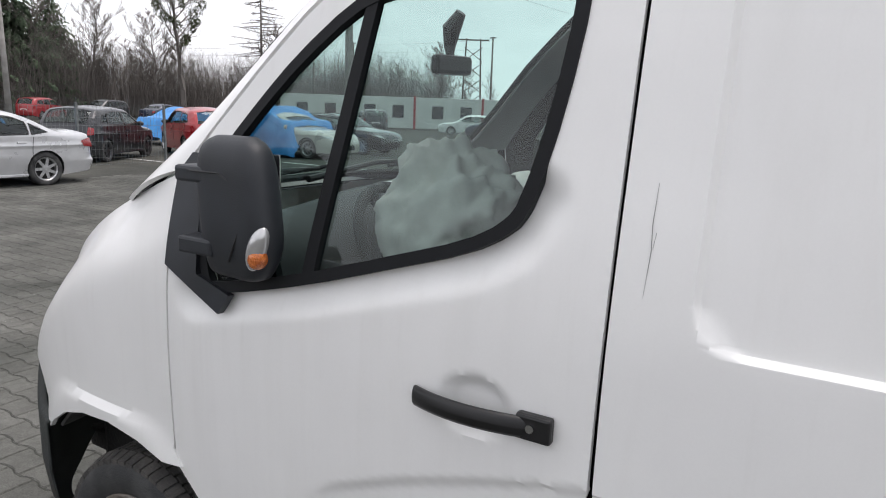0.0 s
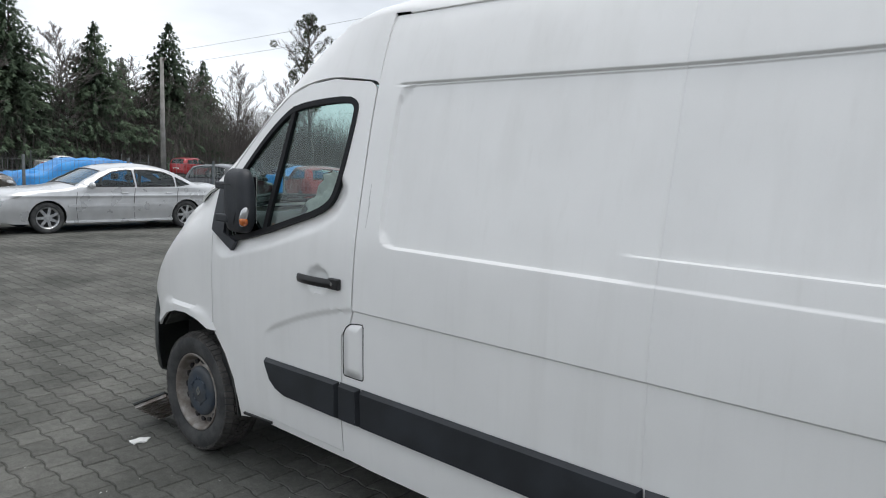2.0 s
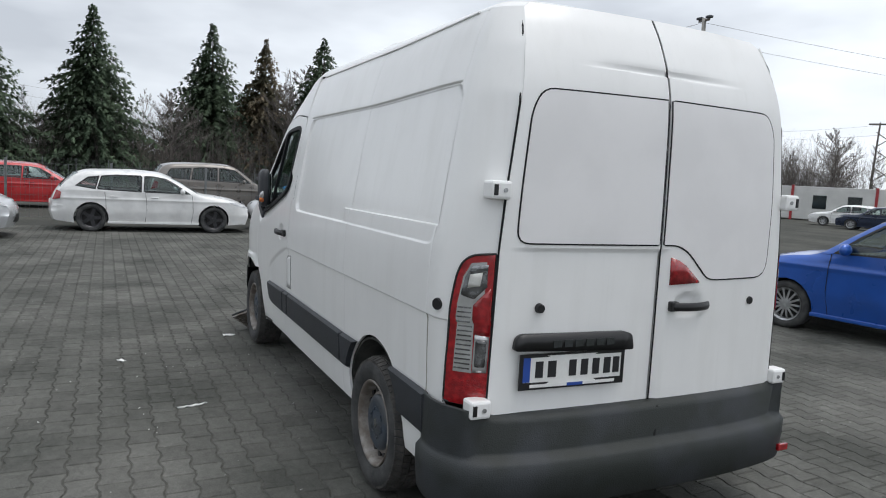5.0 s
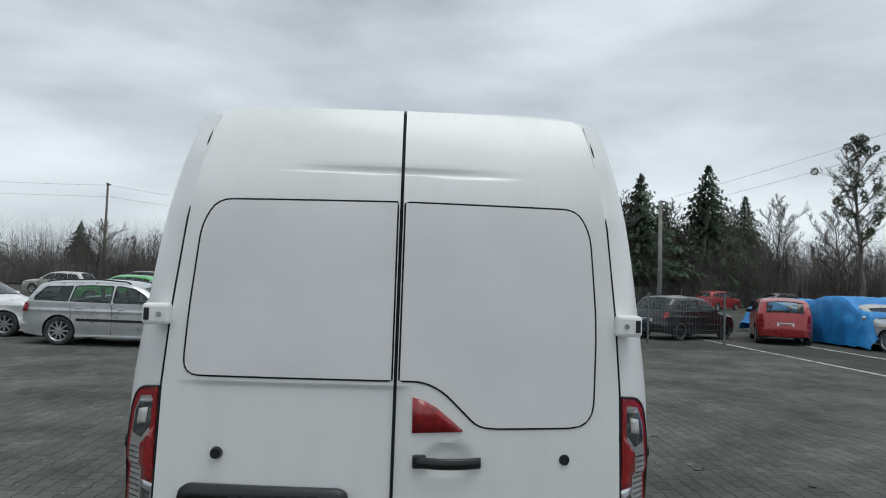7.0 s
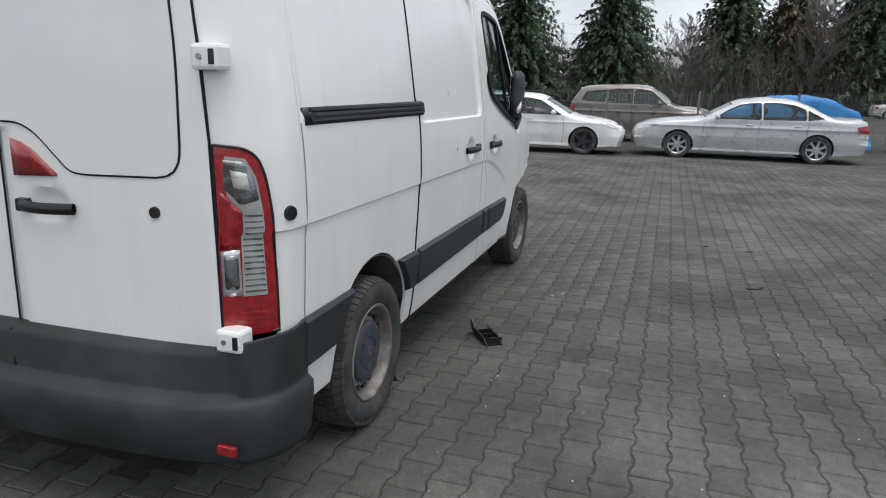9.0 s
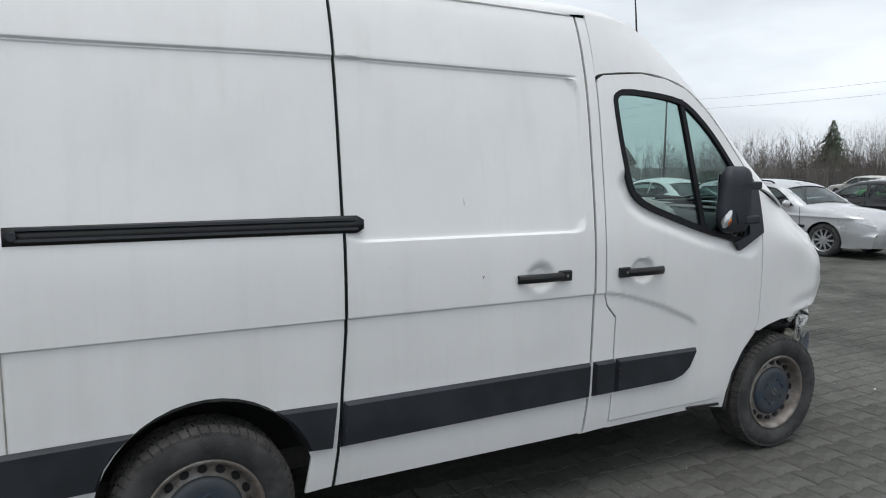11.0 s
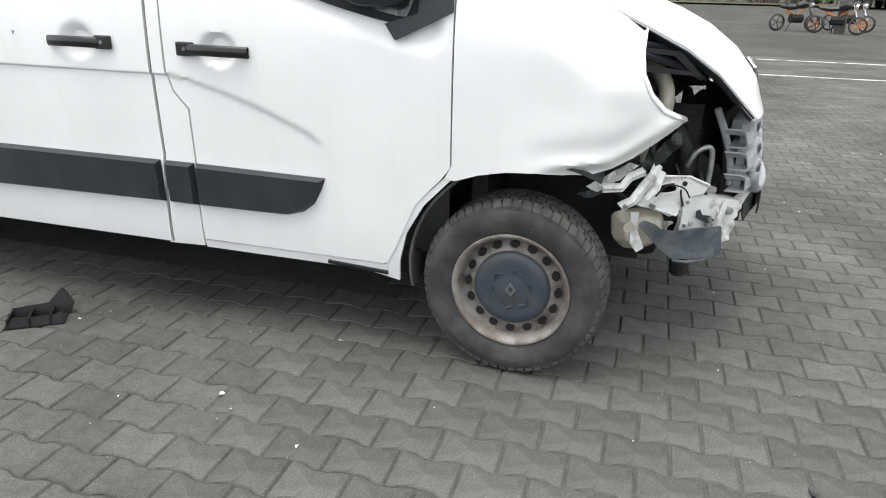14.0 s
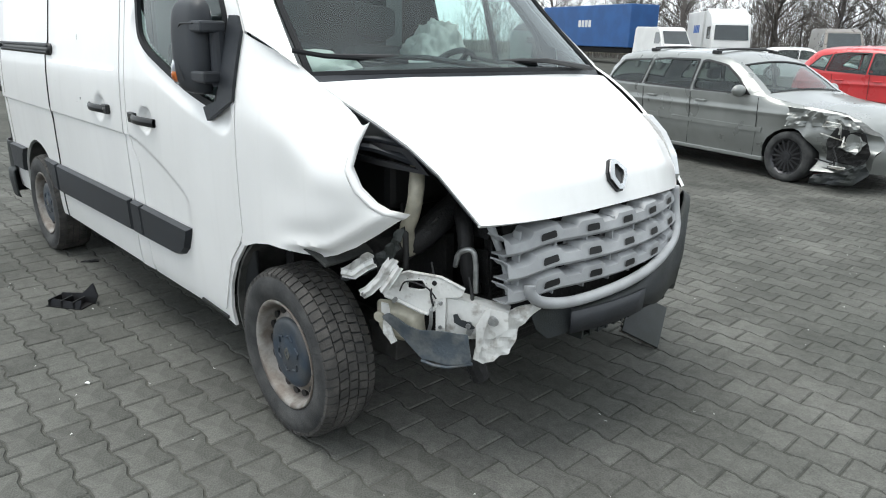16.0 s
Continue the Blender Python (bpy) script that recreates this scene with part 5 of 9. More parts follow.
def build_nose():
    g = new("radiator_grille")
    g.parent = van
    ys = [-0.56 + 1.12 * k / 112 for k in range(113)]
    for row, z in enumerate((0.908, 0.825, 0.742)):
        rows = []
        for y in ys:
            k = abs((y + 0.40 + 0.10) % 0.205 - 0.10)
            bump = sst(0.066, 0.050, k)
            zz = z + 0.020 * bump
            sag = 0.03 * sst(-0.35, -0.56, y)
            rows.append([nose(y, zz + 0.018 - sag, -0.07), nose(y, zz + 0.018 - sag, -0.012), nose(y, zz + 0.012 - sag, 0.004), nose(y, z - 0.012 - sag, 0.008), nose(y, z - 0.020 - sag, 0.0), nose(y, z - 0.020 - sag, -0.06)])
        bar = thick(part("grille_bar", sheet(rows, True), GREY_PLASTIC, g, "grey plastic bar with raised links", True), 0.006)
        for j in range(5):
            y = -0.40 + 0.205 * j
            bm = shaped(rounded([(y - 0.034, z - 0.003), (y + 0.034, z - 0.003), (y + 0.030, z + 0.022), (y - 0.030, z + 0.022)], 0.008), lambda a, b: nose(a, b - 0.03 * sst(-0.35, -0.56, a), 0.0165), 0.05, (1, 0, 0))
            part("slot", bm, BLACK, bar)
    for j in range(8):
        y = -0.5 + j * 0.145
        bm = bmesh.new()
        p = nose(y, 0.8, -0.03)
        box(bm, p.x - 0.02, p.x + 0.01, y - 0.004, y + 0.004, 0.69, 0.935)
        part("upright", bm, GREY_PLASTIC, g)
    low = curve_pts([nose(0.545, 0.955, 0.010), nose(0.552, 0.86, 0.012), nose(0.53, 0.785, 0.014), nose(0.44, 0.738, 0.018), nose(0.25, 0.702, 0.020), nose(0.05, 0.680, 0.020), nose(-0.16, 0.668, 0.020), nose(-0.33, 0.664, 0.018), nose(-0.44, 0.684, 0.016), nose(-0.485, 0.722, 0.014), nose(-0.487, 0.752, 0.012)], 5)
    bm = bmesh.new()
    tube(bm, low, 0.021, 10)
    part("surround", bm, GREY_PLASTIC, g, "grey plastic grille surround, snapped at one end", True)
    # Solid near-black sheet stands for the dark between the grille bars.
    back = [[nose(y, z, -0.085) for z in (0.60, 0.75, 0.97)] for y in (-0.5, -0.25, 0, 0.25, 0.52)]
    thick(part("mesh_backing", sheet(back, True), GRIME_AND_SHADE, g), 0.01)
    # bumper: dark lower skin, whole at one corner, broken off at the other
    b = new("front_bumper")
    b.parent = van
    plan = curve_pts([(nose(y, 0.5, 0.03).x, y, 0) for y in (-0.30, -0.1, 0.15, 0.35, 0.52)] + [(0.70, 0.70, 0), (0.62, 0.83, 0), (0.50, 0.925, 0), (0.38, 0.965, 0)], 5)
    rows = []
    for p in plan:
        hi = 0.642 + 0.10 * sst(0.05, 0.50, p.y) + 0.15 * sst(0.50, 0.80, p.y) - 0.20 * sst(0.80, 0.965, p.y)
        lo = 0.535 + 0.008 * math.sin(p.y * 23) - 0.075 * sst(0.16, 0.36, p.y) - 0.09 * sst(0.66, 0.86, p.y)
        inward = Vector((-0.9, -p.y * 0.6, 0)).normalized()
        rows.append([p + Vector((0, 0, lo)) + inward * 0.09, p + Vector((0, 0, lo + 0.01)) + inward * 0.02, p + Vector((0, 0, lo * 0.6 + hi * 0.4)), p + Vector((0, 0, hi - 0.02)), p + Vector((0, 0, hi)) + inward * 0.03])
    thick(part("skin", sheet(rows, True), PLASTIC_WORN, b, "dark plastic bumper broken at one end", True), 0.006, crisp=False)
    bm = shaped([(-0.32, 0.545), (0.12, 0.530), (0.125, 0.622), (-0.325, 0.632)], lambda y, z: nose(y, z, 0.036), 0.06, (1, 0, 0))
    thick(part("plate_carrier", bm, PLASTIC, b, "empty dark plate carrier", True), 0.006)
    for pts in ([(-0.30, 0.535), (-0.26, 0.56), (-0.28, 0.62), (-0.33, 0.655), (-0.46, 0.645), (-0.43, 0.57), (-0.38, 0.525)],):
        thick(part("torn_flap", shaped(pts, lambda y, z: nose(y, z, 0.01 - 0.1 * max(0, -0.25 - y)), 0.05, (1, 0, 0)), PLASTIC_WORN, b), 0.005)
    bm = bmesh.new()
    for k in range(7):
        y = -0.16 + k * 0.055
        box(bm, 0.70, 0.77, y - 0.02, y - 0.008, 0.465, 0.53)
        box(bm, 0.70, 0.765, y - 0.02, y + 0.035, 0.465 + 0.008 * (k % 2), 0.475 + 0.008 * (k % 2))
    part("lower_grid", bm, PLASTIC_WORN, b, "hanging broken air grid")
    # Added near-black box that darkens the view behind the bumper corner.
    bm = bmesh.new()
    box(bm, 0.30, 0.66, 0.06, 0.66, 0.385, 0.47, 0.012)
    part("undertray", bm, GRIME_AND_SHADE, b, "near-black undertray added to darken the bumper's inside")
    # engine bay: its cavity's shade is put into near-black boxes
    bay = new("engine_bay")
    bay.parent = van
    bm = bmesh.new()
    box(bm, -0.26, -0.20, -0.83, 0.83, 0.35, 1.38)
    part("bulkhead", bm, GRIME_AND_SHADE, bay)
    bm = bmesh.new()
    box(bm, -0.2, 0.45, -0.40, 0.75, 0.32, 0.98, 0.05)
    part("engine_block", bm, GRIME_AND_SHADE, bay, "grimy engine block in near-black cavity shade")
    bm = bmesh.new()
    box(bm, -0.2, 0.28, -0.72, -0.30, 0.95, 1.20, 0.03)
    part("air_box", bm, BLACK, bay, "black air filter box")
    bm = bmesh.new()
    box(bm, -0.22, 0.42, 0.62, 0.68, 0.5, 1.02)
    part("inner_wing", bm, GRIME_AND_SHADE, bay)
    bm = bmesh.new()
    box(bm, 0.50, 0.545, -0.46, 0.60, 0.45, 0.92, 0.008)
    for k in range(22):
        z = 0.47 + k * 0.02
        box(bm, 0.545, 0.552, -0.45, 0.59, z, z + 0.006)
    part("radiator", bm, RADIATOR, bay, "finned radiator")
    for k in range(3):
        bm = bmesh.new()
        z = 0.52 + 0.17 * k
        box(bm, 0.40, 0.54, -0.475, -0.462, z, z + 0.13, 0.004)
        part("radiator_tank", bm, RADIATOR, bay)
    pipes = [
        ("filler_pipe", [(0.33, -0.63, 1.15), (0.38, -0.68, 1.09), (0.395, -0.70, 1.02), (0.375, -0.70, 0.95), (0.34, -0.69, 0.89), (0.32, -0.66, 0.80)], 0.028, CREAM_PIPE, "cream plastic filler pipe"),
        ("intake_hose", [(0.10, -0.70, 0.80), (0.24, -0.69, 0.79), (0.33, -0.62, 0.85), (0.35, -0.52, 0.92), (0.32, -0.42, 0.95)], 0.05, HOSE, "fat black intake hose"),
        ("coolant_hose", [(0.36, -0.45, 0.95), (0.46, -0.52, 0.90), (0.50, -0.54, 0.78), (0.50, -0.50, 0.66)], 0.03, HOSE, "black coolant hose"),
        ("wiring", [(0.28, -0.66, 0.97), (0.34, -0.70, 0.93), (0.37, -0.72, 0.85), (0.38, -0.73, 0.76), (0.33, -0.72, 0.72)], 0.011, HOSE, ""),
        ("wiring", [(0.20, -0.71, 0.74), (0.26, -0.74, 0.70), (0.33, -0.75, 0.66), (0.36, -0.75, 0.70)], 0.009, HOSE, ""),
        ("wiring", [(0.40, -0.60, 0.93), (0.44, -0.66, 0.93), (0.47, -0.66, 0.96)], 0.006, HOSE, ""),
        ("bonnet_prop", [(0.58, -0.55, 0.99), (0.62, -0.53, 0.90), (0.655, -0.51, 0.80), (0.67, -0.50, 0.70)], 0.014, GREY_PLASTIC, "grey snapped grille stay"),
        ("metal_pipe", [(0.50, -0.60, 0.78), (0.53, -0.61, 0.84), (0.58, -0.59, 0.845), (0.585, -0.58, 0.70)], 0.010, STEEL_PART, ""),
        ("air_duct", [(0.28, -0.58, 0.62), (0.40, -0.60, 0.60), (0.52, -0.60, 0.62)], 0.045, HOSE, ""),
        ("drain_hose", [(0.50, -0.56, 0.52), (0.525, -0.52, 0.41), (0.535, -0.48, 0.315)], 0.036, HOSE, "ribbed black drain hose"),
    ]
    for nm, pts, r, mt, lb in pipes:
        bm = bmesh.new()
        q = curve_pts(pts, 6)
        rr = r
        if nm in ("intake_hose", "drain_hose"):
            rr = [r * (1 + 0.07 * (k % 2)) for k in range(len(q))]
        tube(bm, q, rr, 10)
        part(nm, bm, mt, bay, lb, nm != "drain_hose")
    # lamp mount left behind the missing headlamp
    lm = new("headlamp_mount")
    lm.parent = van
    for pts, r in (([(0.16, -0.84, 1.18), (0.28, -0.80, 1.19), (0.42, -0.72, 1.15), (0.50, -0.66, 1.11)], 0.014), ([(0.19, -0.86, 1.14), (0.21, -0.85, 1.08), (0.26, -0.84, 1.02), (0.30, -0.82, 0.99)], 0.012), ([(0.18, -0.84, 1.21), (0.32, -0.78, 1.22), (0.46, -0.70, 1.17)], 0.01)):
        bm = bmesh.new()
        tube(bm, curve_pts(pts, 5), r, 6)
        part("strut", bm, PLASTIC, lm)
    bm = shaped([(0.17, 1.12), (0.30, 1.10), (0.46, 1.09), (0.50, 1.12), (0.42, 1.20), (0.20, 1.22)], lambda x, z: Vector((x, -0.83 + 0.30 * (x - 0.17), z)), 0.04, (0, -1, 0))
    thick(part("bracket", ribbon([(0.17, 1.15), (0.34, 1.13), (0.50, 1.12), (0.42, 1.20), (0.20, 1.22)], [(0.20, 1.165), (0.34, 1.15), (0.46, 1.135), (0.40, 1.185), (0.22, 1.20)], lambda x, z: Vector((x, -0.84 + 0.32 * (x - 0.17), z))), BLACK, lm), 0.02)
    bm.free()
    # bent white crash structure
    crash = new("crash_structure")
    crash.parent = van

    def upright_plane(x0, y0, x1, y1):
        """Maps (along, up) onto an upright plane through two points of the plan; off is its outward shift."""
        p = Vector((x0, y0, 0))
        u = (Vector((x1, y1, 0)) - p).normalized()
        n = Vector((u.y, -u.x, 0))
        return lambda a, z, off=0.0: p + u * a + n * off + Vector((0, 0, z))

    F = upright_plane(0.30, -0.80, 0.62, -0.60)
    face = (0.53, -0.85, 0)

    def plate(name, pts, off, bend=0.0, mt=CRASH_WHITE, hole=None, fm=F, step=0.012, label="", t=0.005):
        g = lambda a, z: fm(a, z, off + bend * noise.noise((a * 9 + off * 40, z * 9, 1.7)))
        return thick(part(name, shaped(pts, g, step, face, hole=hole), mt, crash, label), t)

    slot = rounded([(0.112, 0.738), (0.180, 0.746), (0.196, 0.718), (0.186, 0.708), (0.128, 0.702)], 0.008)
    lamp = plate("lamp_carrier", rounded([(0.035, 0.730), (0.085, 0.752), (0.125, 0.768), (0.245, 0.760), (0.330, 0.724), (0.318, 0.694), (0.238, 0.684), (0.230, 0.636), (0.18, 0.612), (0.127, 0.640), (0.07, 0.655), (0.03, 0.668)], 0.012), 0.012, 0.012, hole=slot, step=0.007, label="white pressed steel lamp carrier with a slot")
    bm = bmesh.new()
    tube(bm, [F(a, z, 0.012) for a, z in ((0.035, 0.730), (0.085, 0.752), (0.125, 0.768), (0.245, 0.760), (0.330, 0.724))], 0.006, 6)
    part("flange", bm, CRASH_WHITE, lamp)
    bm = bmesh.new()
    tube(bm, [F(a, z, 0.016) for a, z in slot + slot[:1]], 0.0035, 5)
    part("slot_rim", bm, CRASH_WHITE, lamp)
    bm = bmesh.new()
    tube(bm, [F(a, z, 0.020) for a, z in ((0.04, 0.672), (0.10, 0.655), (0.17, 0.628), (0.20, 0.62), (0.225, 0.650))], 0.006, 6)
    part("pressed_rib", bm, CRASH_WHITE, lamp)
    bm = bmesh.new()
    cyl(bm, F(0.222, 0.738, 0.014), F(0.222, 0.738, 0.021), 0.009, n=12)
    part("bolt_hole", bm, BLACK, lamp)
    # folded straps torn off the wing edge
    for pts, off, w in (([(-0.040, 0.672, 0.01), (-0.005, 0.698, 0.03), (0.035, 0.742, 0.02), (0.062, 0.790, 0.035), (0.085, 0.822, 0.02)], 0.022, 0.019), ([(-0.115, 0.745, 0.0), (-0.06, 0.752, 0.03), (-0.02, 0.782, 0.012), (0.02, 0.808, 0.035)], 0.030, 0.017), ([(0.045, 0.70, 0.02), (0.075, 0.742, 0.03), (0.105, 0.795, 0.01)], 0.036, 0.014)):
        rows = []
        for i, (q, z, o) in enumerate(pts):
            a0, a1 = pts[max(0, i - 1)], pts[min(len(pts) - 1, i + 1)]
            d = Vector((a1[0] - a0[0], a1[1] - a0[1])).normalized()
            rows.append([F(q - d.y * w * k, z + d.x * w * k, off + o + (0.010 if k == 0 else 0.0)) for k in (-1, -0.5, 0, 0.5, 1)])
        thick(part("bent_strap", sheet(rows), CRASH_WHITE, crash, "folded white steel strap"), 0.004)
    for q, z, r in ((0.055, 0.775, 0.011), (-0.028, 0.678, 0.009), (0.085, 0.668, 0.008)):
        bm = bmesh.new()
        cyl(bm, F(q, z, 0.03), F(q, z, 0.052), r, n=12)
        part("bolt", bm, STEEL_PART, crash)
    # box rail with its flanges
    rail = plate("crash_rail", [(0.245, 0.688), (0.36, 0.668), (0.482, 0.648), (0.486, 0.592), (0.43, 0.545), (0.34, 0.535), (0.25, 0.548)], 0.0, 0.006, label="white box rail bent open")
    part_rows = [[F(q, z, 0.0), F(q, z + 0.004, -0.06)] for q, z in ((0.245, 0.688), (0.30, 0.679), (0.36, 0.668), (0.42, 0.658), (0.482, 0.648))]
    thick(part("rail_top", sheet(part_rows), CRASH_WHITE, rail), 0.004)
    plate("upright", [(0.226, 0.698), (0.264, 0.696), (0.262, 0.545), (0.229, 0.548)], 0.014, 0.0, label="white upright channel")
    for z in (0.665, 0.575):
        bm = bmesh.new()
        cyl(bm, F(0.246, z, 0.014), F(0.246, z, 0.021), 0.007, n=10)
        part("rivet", bm, STEEL_PART, rail)
    bm = bmesh.new()
    tube(bm, [F(0.222, 0.672, 0.02), F(0.214, 0.64, 0.028), F(0.214, 0.59, 0.026), F(0.205, 0.55, 0.02)], 0.007, 7)
    part("strut", bm, STEEL_PART, crash)
    plate("dark_tab", [(0.292, 0.628), (0.306, 0.632), (0.318, 0.612), (0.352, 0.606), (0.372, 0.588), (0.350, 0.580), (0.318, 0.588), (0.296, 0.600)], 0.018, 0.01, PLASTIC_WORN)
    for q, z, r in ((0.352, 0.572, 0.011), (0.348, 0.595, 0.009), (0.43, 0.622, 0.013)):
        bm = bmesh.new()
        cyl(bm, F(q, z, 0.0), F(q, z, 0.028), r, n=12)
        part("bolt", bm, STEEL_PART, rail)
    # crumpled end of the bumper beam
    B = upright_plane(0.60, -0.60, 0.73, -0.42)
    g = lambda a, z: B(a, z, 0.018 + 0.034 * (0.5 - abs(noise.noise((a * 13, z * 13, 4.1)))) + 0.012 * noise.noise((a * 34, z * 34, 2.0)))
    end = thick(part("bumper_beam_end", shaped([(0.030, 0.655), (0.075, 0.640), (0.12, 0.648), (0.18, 0.668), (0.236, 0.692), (0.246, 0.664), (0.20, 0.628), (0.160, 0.585), (0.145, 0.53), (0.125, 0.488), (0.08, 0.470), (0.035, 0.445), (0.0, 0.468), (0.008, 0.52), (0.034, 0.577), (0.020, 0.615)], g, 0.010, (0.8, -0.6, 0)), CRASH_WHITE, crash, "crumpled white end of the bumper beam"), 0.005)
    bm = bmesh.new()
    cyl(bm, B(0.062, 0.618, 0.03), B(0.062, 0.618, 0.055), 0.015, n=12)
    part("bolt", bm, STEEL_PART, end)
    plate("beam_lip", [(0.0, 0.60), (0.028, 0.655), (0.05, 0.668), (0.045, 0.64), (0.03, 0.58), (0.02, 0.50), (0.005, 0.50)], 0.045, 0.012, fm=B)
    # washer bottle with a domed front
    W_ = upright_plane(0.26, -0.76, 0.50, -0.66)
    outline = rounded([(-0.008, 0.625), (0.085, 0.640), (0.190, 0.622), (0.205, 0.524), (0.132, 0.470), (0.050, 0.482), (0.004, 0.525)], 0.03)
    bm = shaped(outline, lambda a, z: W_(a, z, 0.045 * sst(0.0, 0.035, poly_dist(outline, a, z)) + 0.008 * math.sin(a * 40)), 0.012, face)
    wb = thick(part("washer_bottle", bm, CREAM_PIPE, crash, "grimy cream washer bottle", True), 0.02, crisp=False)
    bm = bmesh.new()
    cyl(bm, W_(0.04, 0.585, 0.05), W_(0.04, 0.585, 0.066), 0.020, n=14)
    part("cap", bm, CREAM_PIPE, wb)
    thick(part("mounting_strip", shaped([(0.045, 0.640), (0.075, 0.640), (0.082, 0.56), (0.110, 0.50), (0.085, 0.482), (0.055, 0.520)], lambda a, z: W_(a, z, 0.058 + 0.012 * noise.noise((a * 20, z * 20, 3))), 0.012, face), CRASH_WHITE, wb), 0.004)
    # scraped shield bolted below
    S_ = upright_plane(0.33, -0.78, 0.64, -0.63)
    plate("hanging_shield", rounded([(0.005, 0.600), (0.030, 0.618), (0.072, 0.600), (0.100, 0.578), (0.150, 0.570), (0.245, 0.580), (0.330, 0.588), (0.338, 0.540), (0.348, 0.488), (0.259, 0.460), (0.159, 0.458), (0.097, 0.510), (0.045, 0.562)], 0.010), 0.040, 0.02, SHIELD, fm=S_, label="scraped blue grey plastic shield")
    bm = bmesh.new()
    tube(bm, [S_(0.159, 0.456, 0.04), S_(0.21, 0.450, 0.046), S_(0.259, 0.452, 0.046), S_(0.348, 0.480, 0.04)], 0.006, 6)
    part("shield_lip", bm, SHIELD, crash)
    # torn liner under the fender edge
    for k, (pts, amp) in enumerate((([(0.13, 0.70), (0.20, 0.735), (0.29, 0.79), (0.37, 0.855), (0.43, 0.935), (0.455, 0.950), (0.462, 0.905), (0.41, 0.835), (0.33, 0.775), (0.26, 0.730), (0.18, 0.690)], 0.05), ([(0.16, 0.735), (0.22, 0.775), (0.30, 0.83), (0.33, 0.82), (0.27, 0.765), (0.20, 0.715)], 0.04))):
        fm = lambda x, z, k=k, amp=amp: Vector((x, -0.855 - 0.012 * k + 0.10 * (x - 0.13) + amp * (0.5 - abs(noise.noise((x * 16 + k, z * 16, 6.2)))), z))
        thick(part("torn_liner", shaped(pts, fm, 0.012, (0, -1, 0)), (PLASTIC_WORN, BARE_METAL)[k], crash, "crumpled grey liner scraps"), 0.004)
    for pts, r in (([F(0.10, 0.70, 0.03), F(0.13, 0.745, 0.05), F(0.20, 0.73, 0.045), F(0.235, 0.69, 0.04)], 0.003), ([F(0.20, 0.80, -0.02), F(0.215, 0.745, 0.0), F(0.21, 0.70, 0.02), F(0.222, 0.655, 0.026)], 0.004), ([F(0.33, 0.75, -0.05), F(0.345, 0.70, -0.03), F(0.35, 0.66, -0.02)], 0.006)):
        bm = bmesh.new()
        tube(bm, curve_pts([tuple(p) for p in pts], 5), r, 6)
        part("loose_cable", bm, HOSE, crash)
    # antenna
    bm = bmesh.new()
    tube(bm, [(-0.80, -0.48, 2.36), (-0.83, -0.49, 2.56), (-0.91, -0.51, 2.98)], [0.006, 0.004, 0.003], 6)
    part("antenna", bm, BLACK, van, "thin black whip antenna")


build_nose()


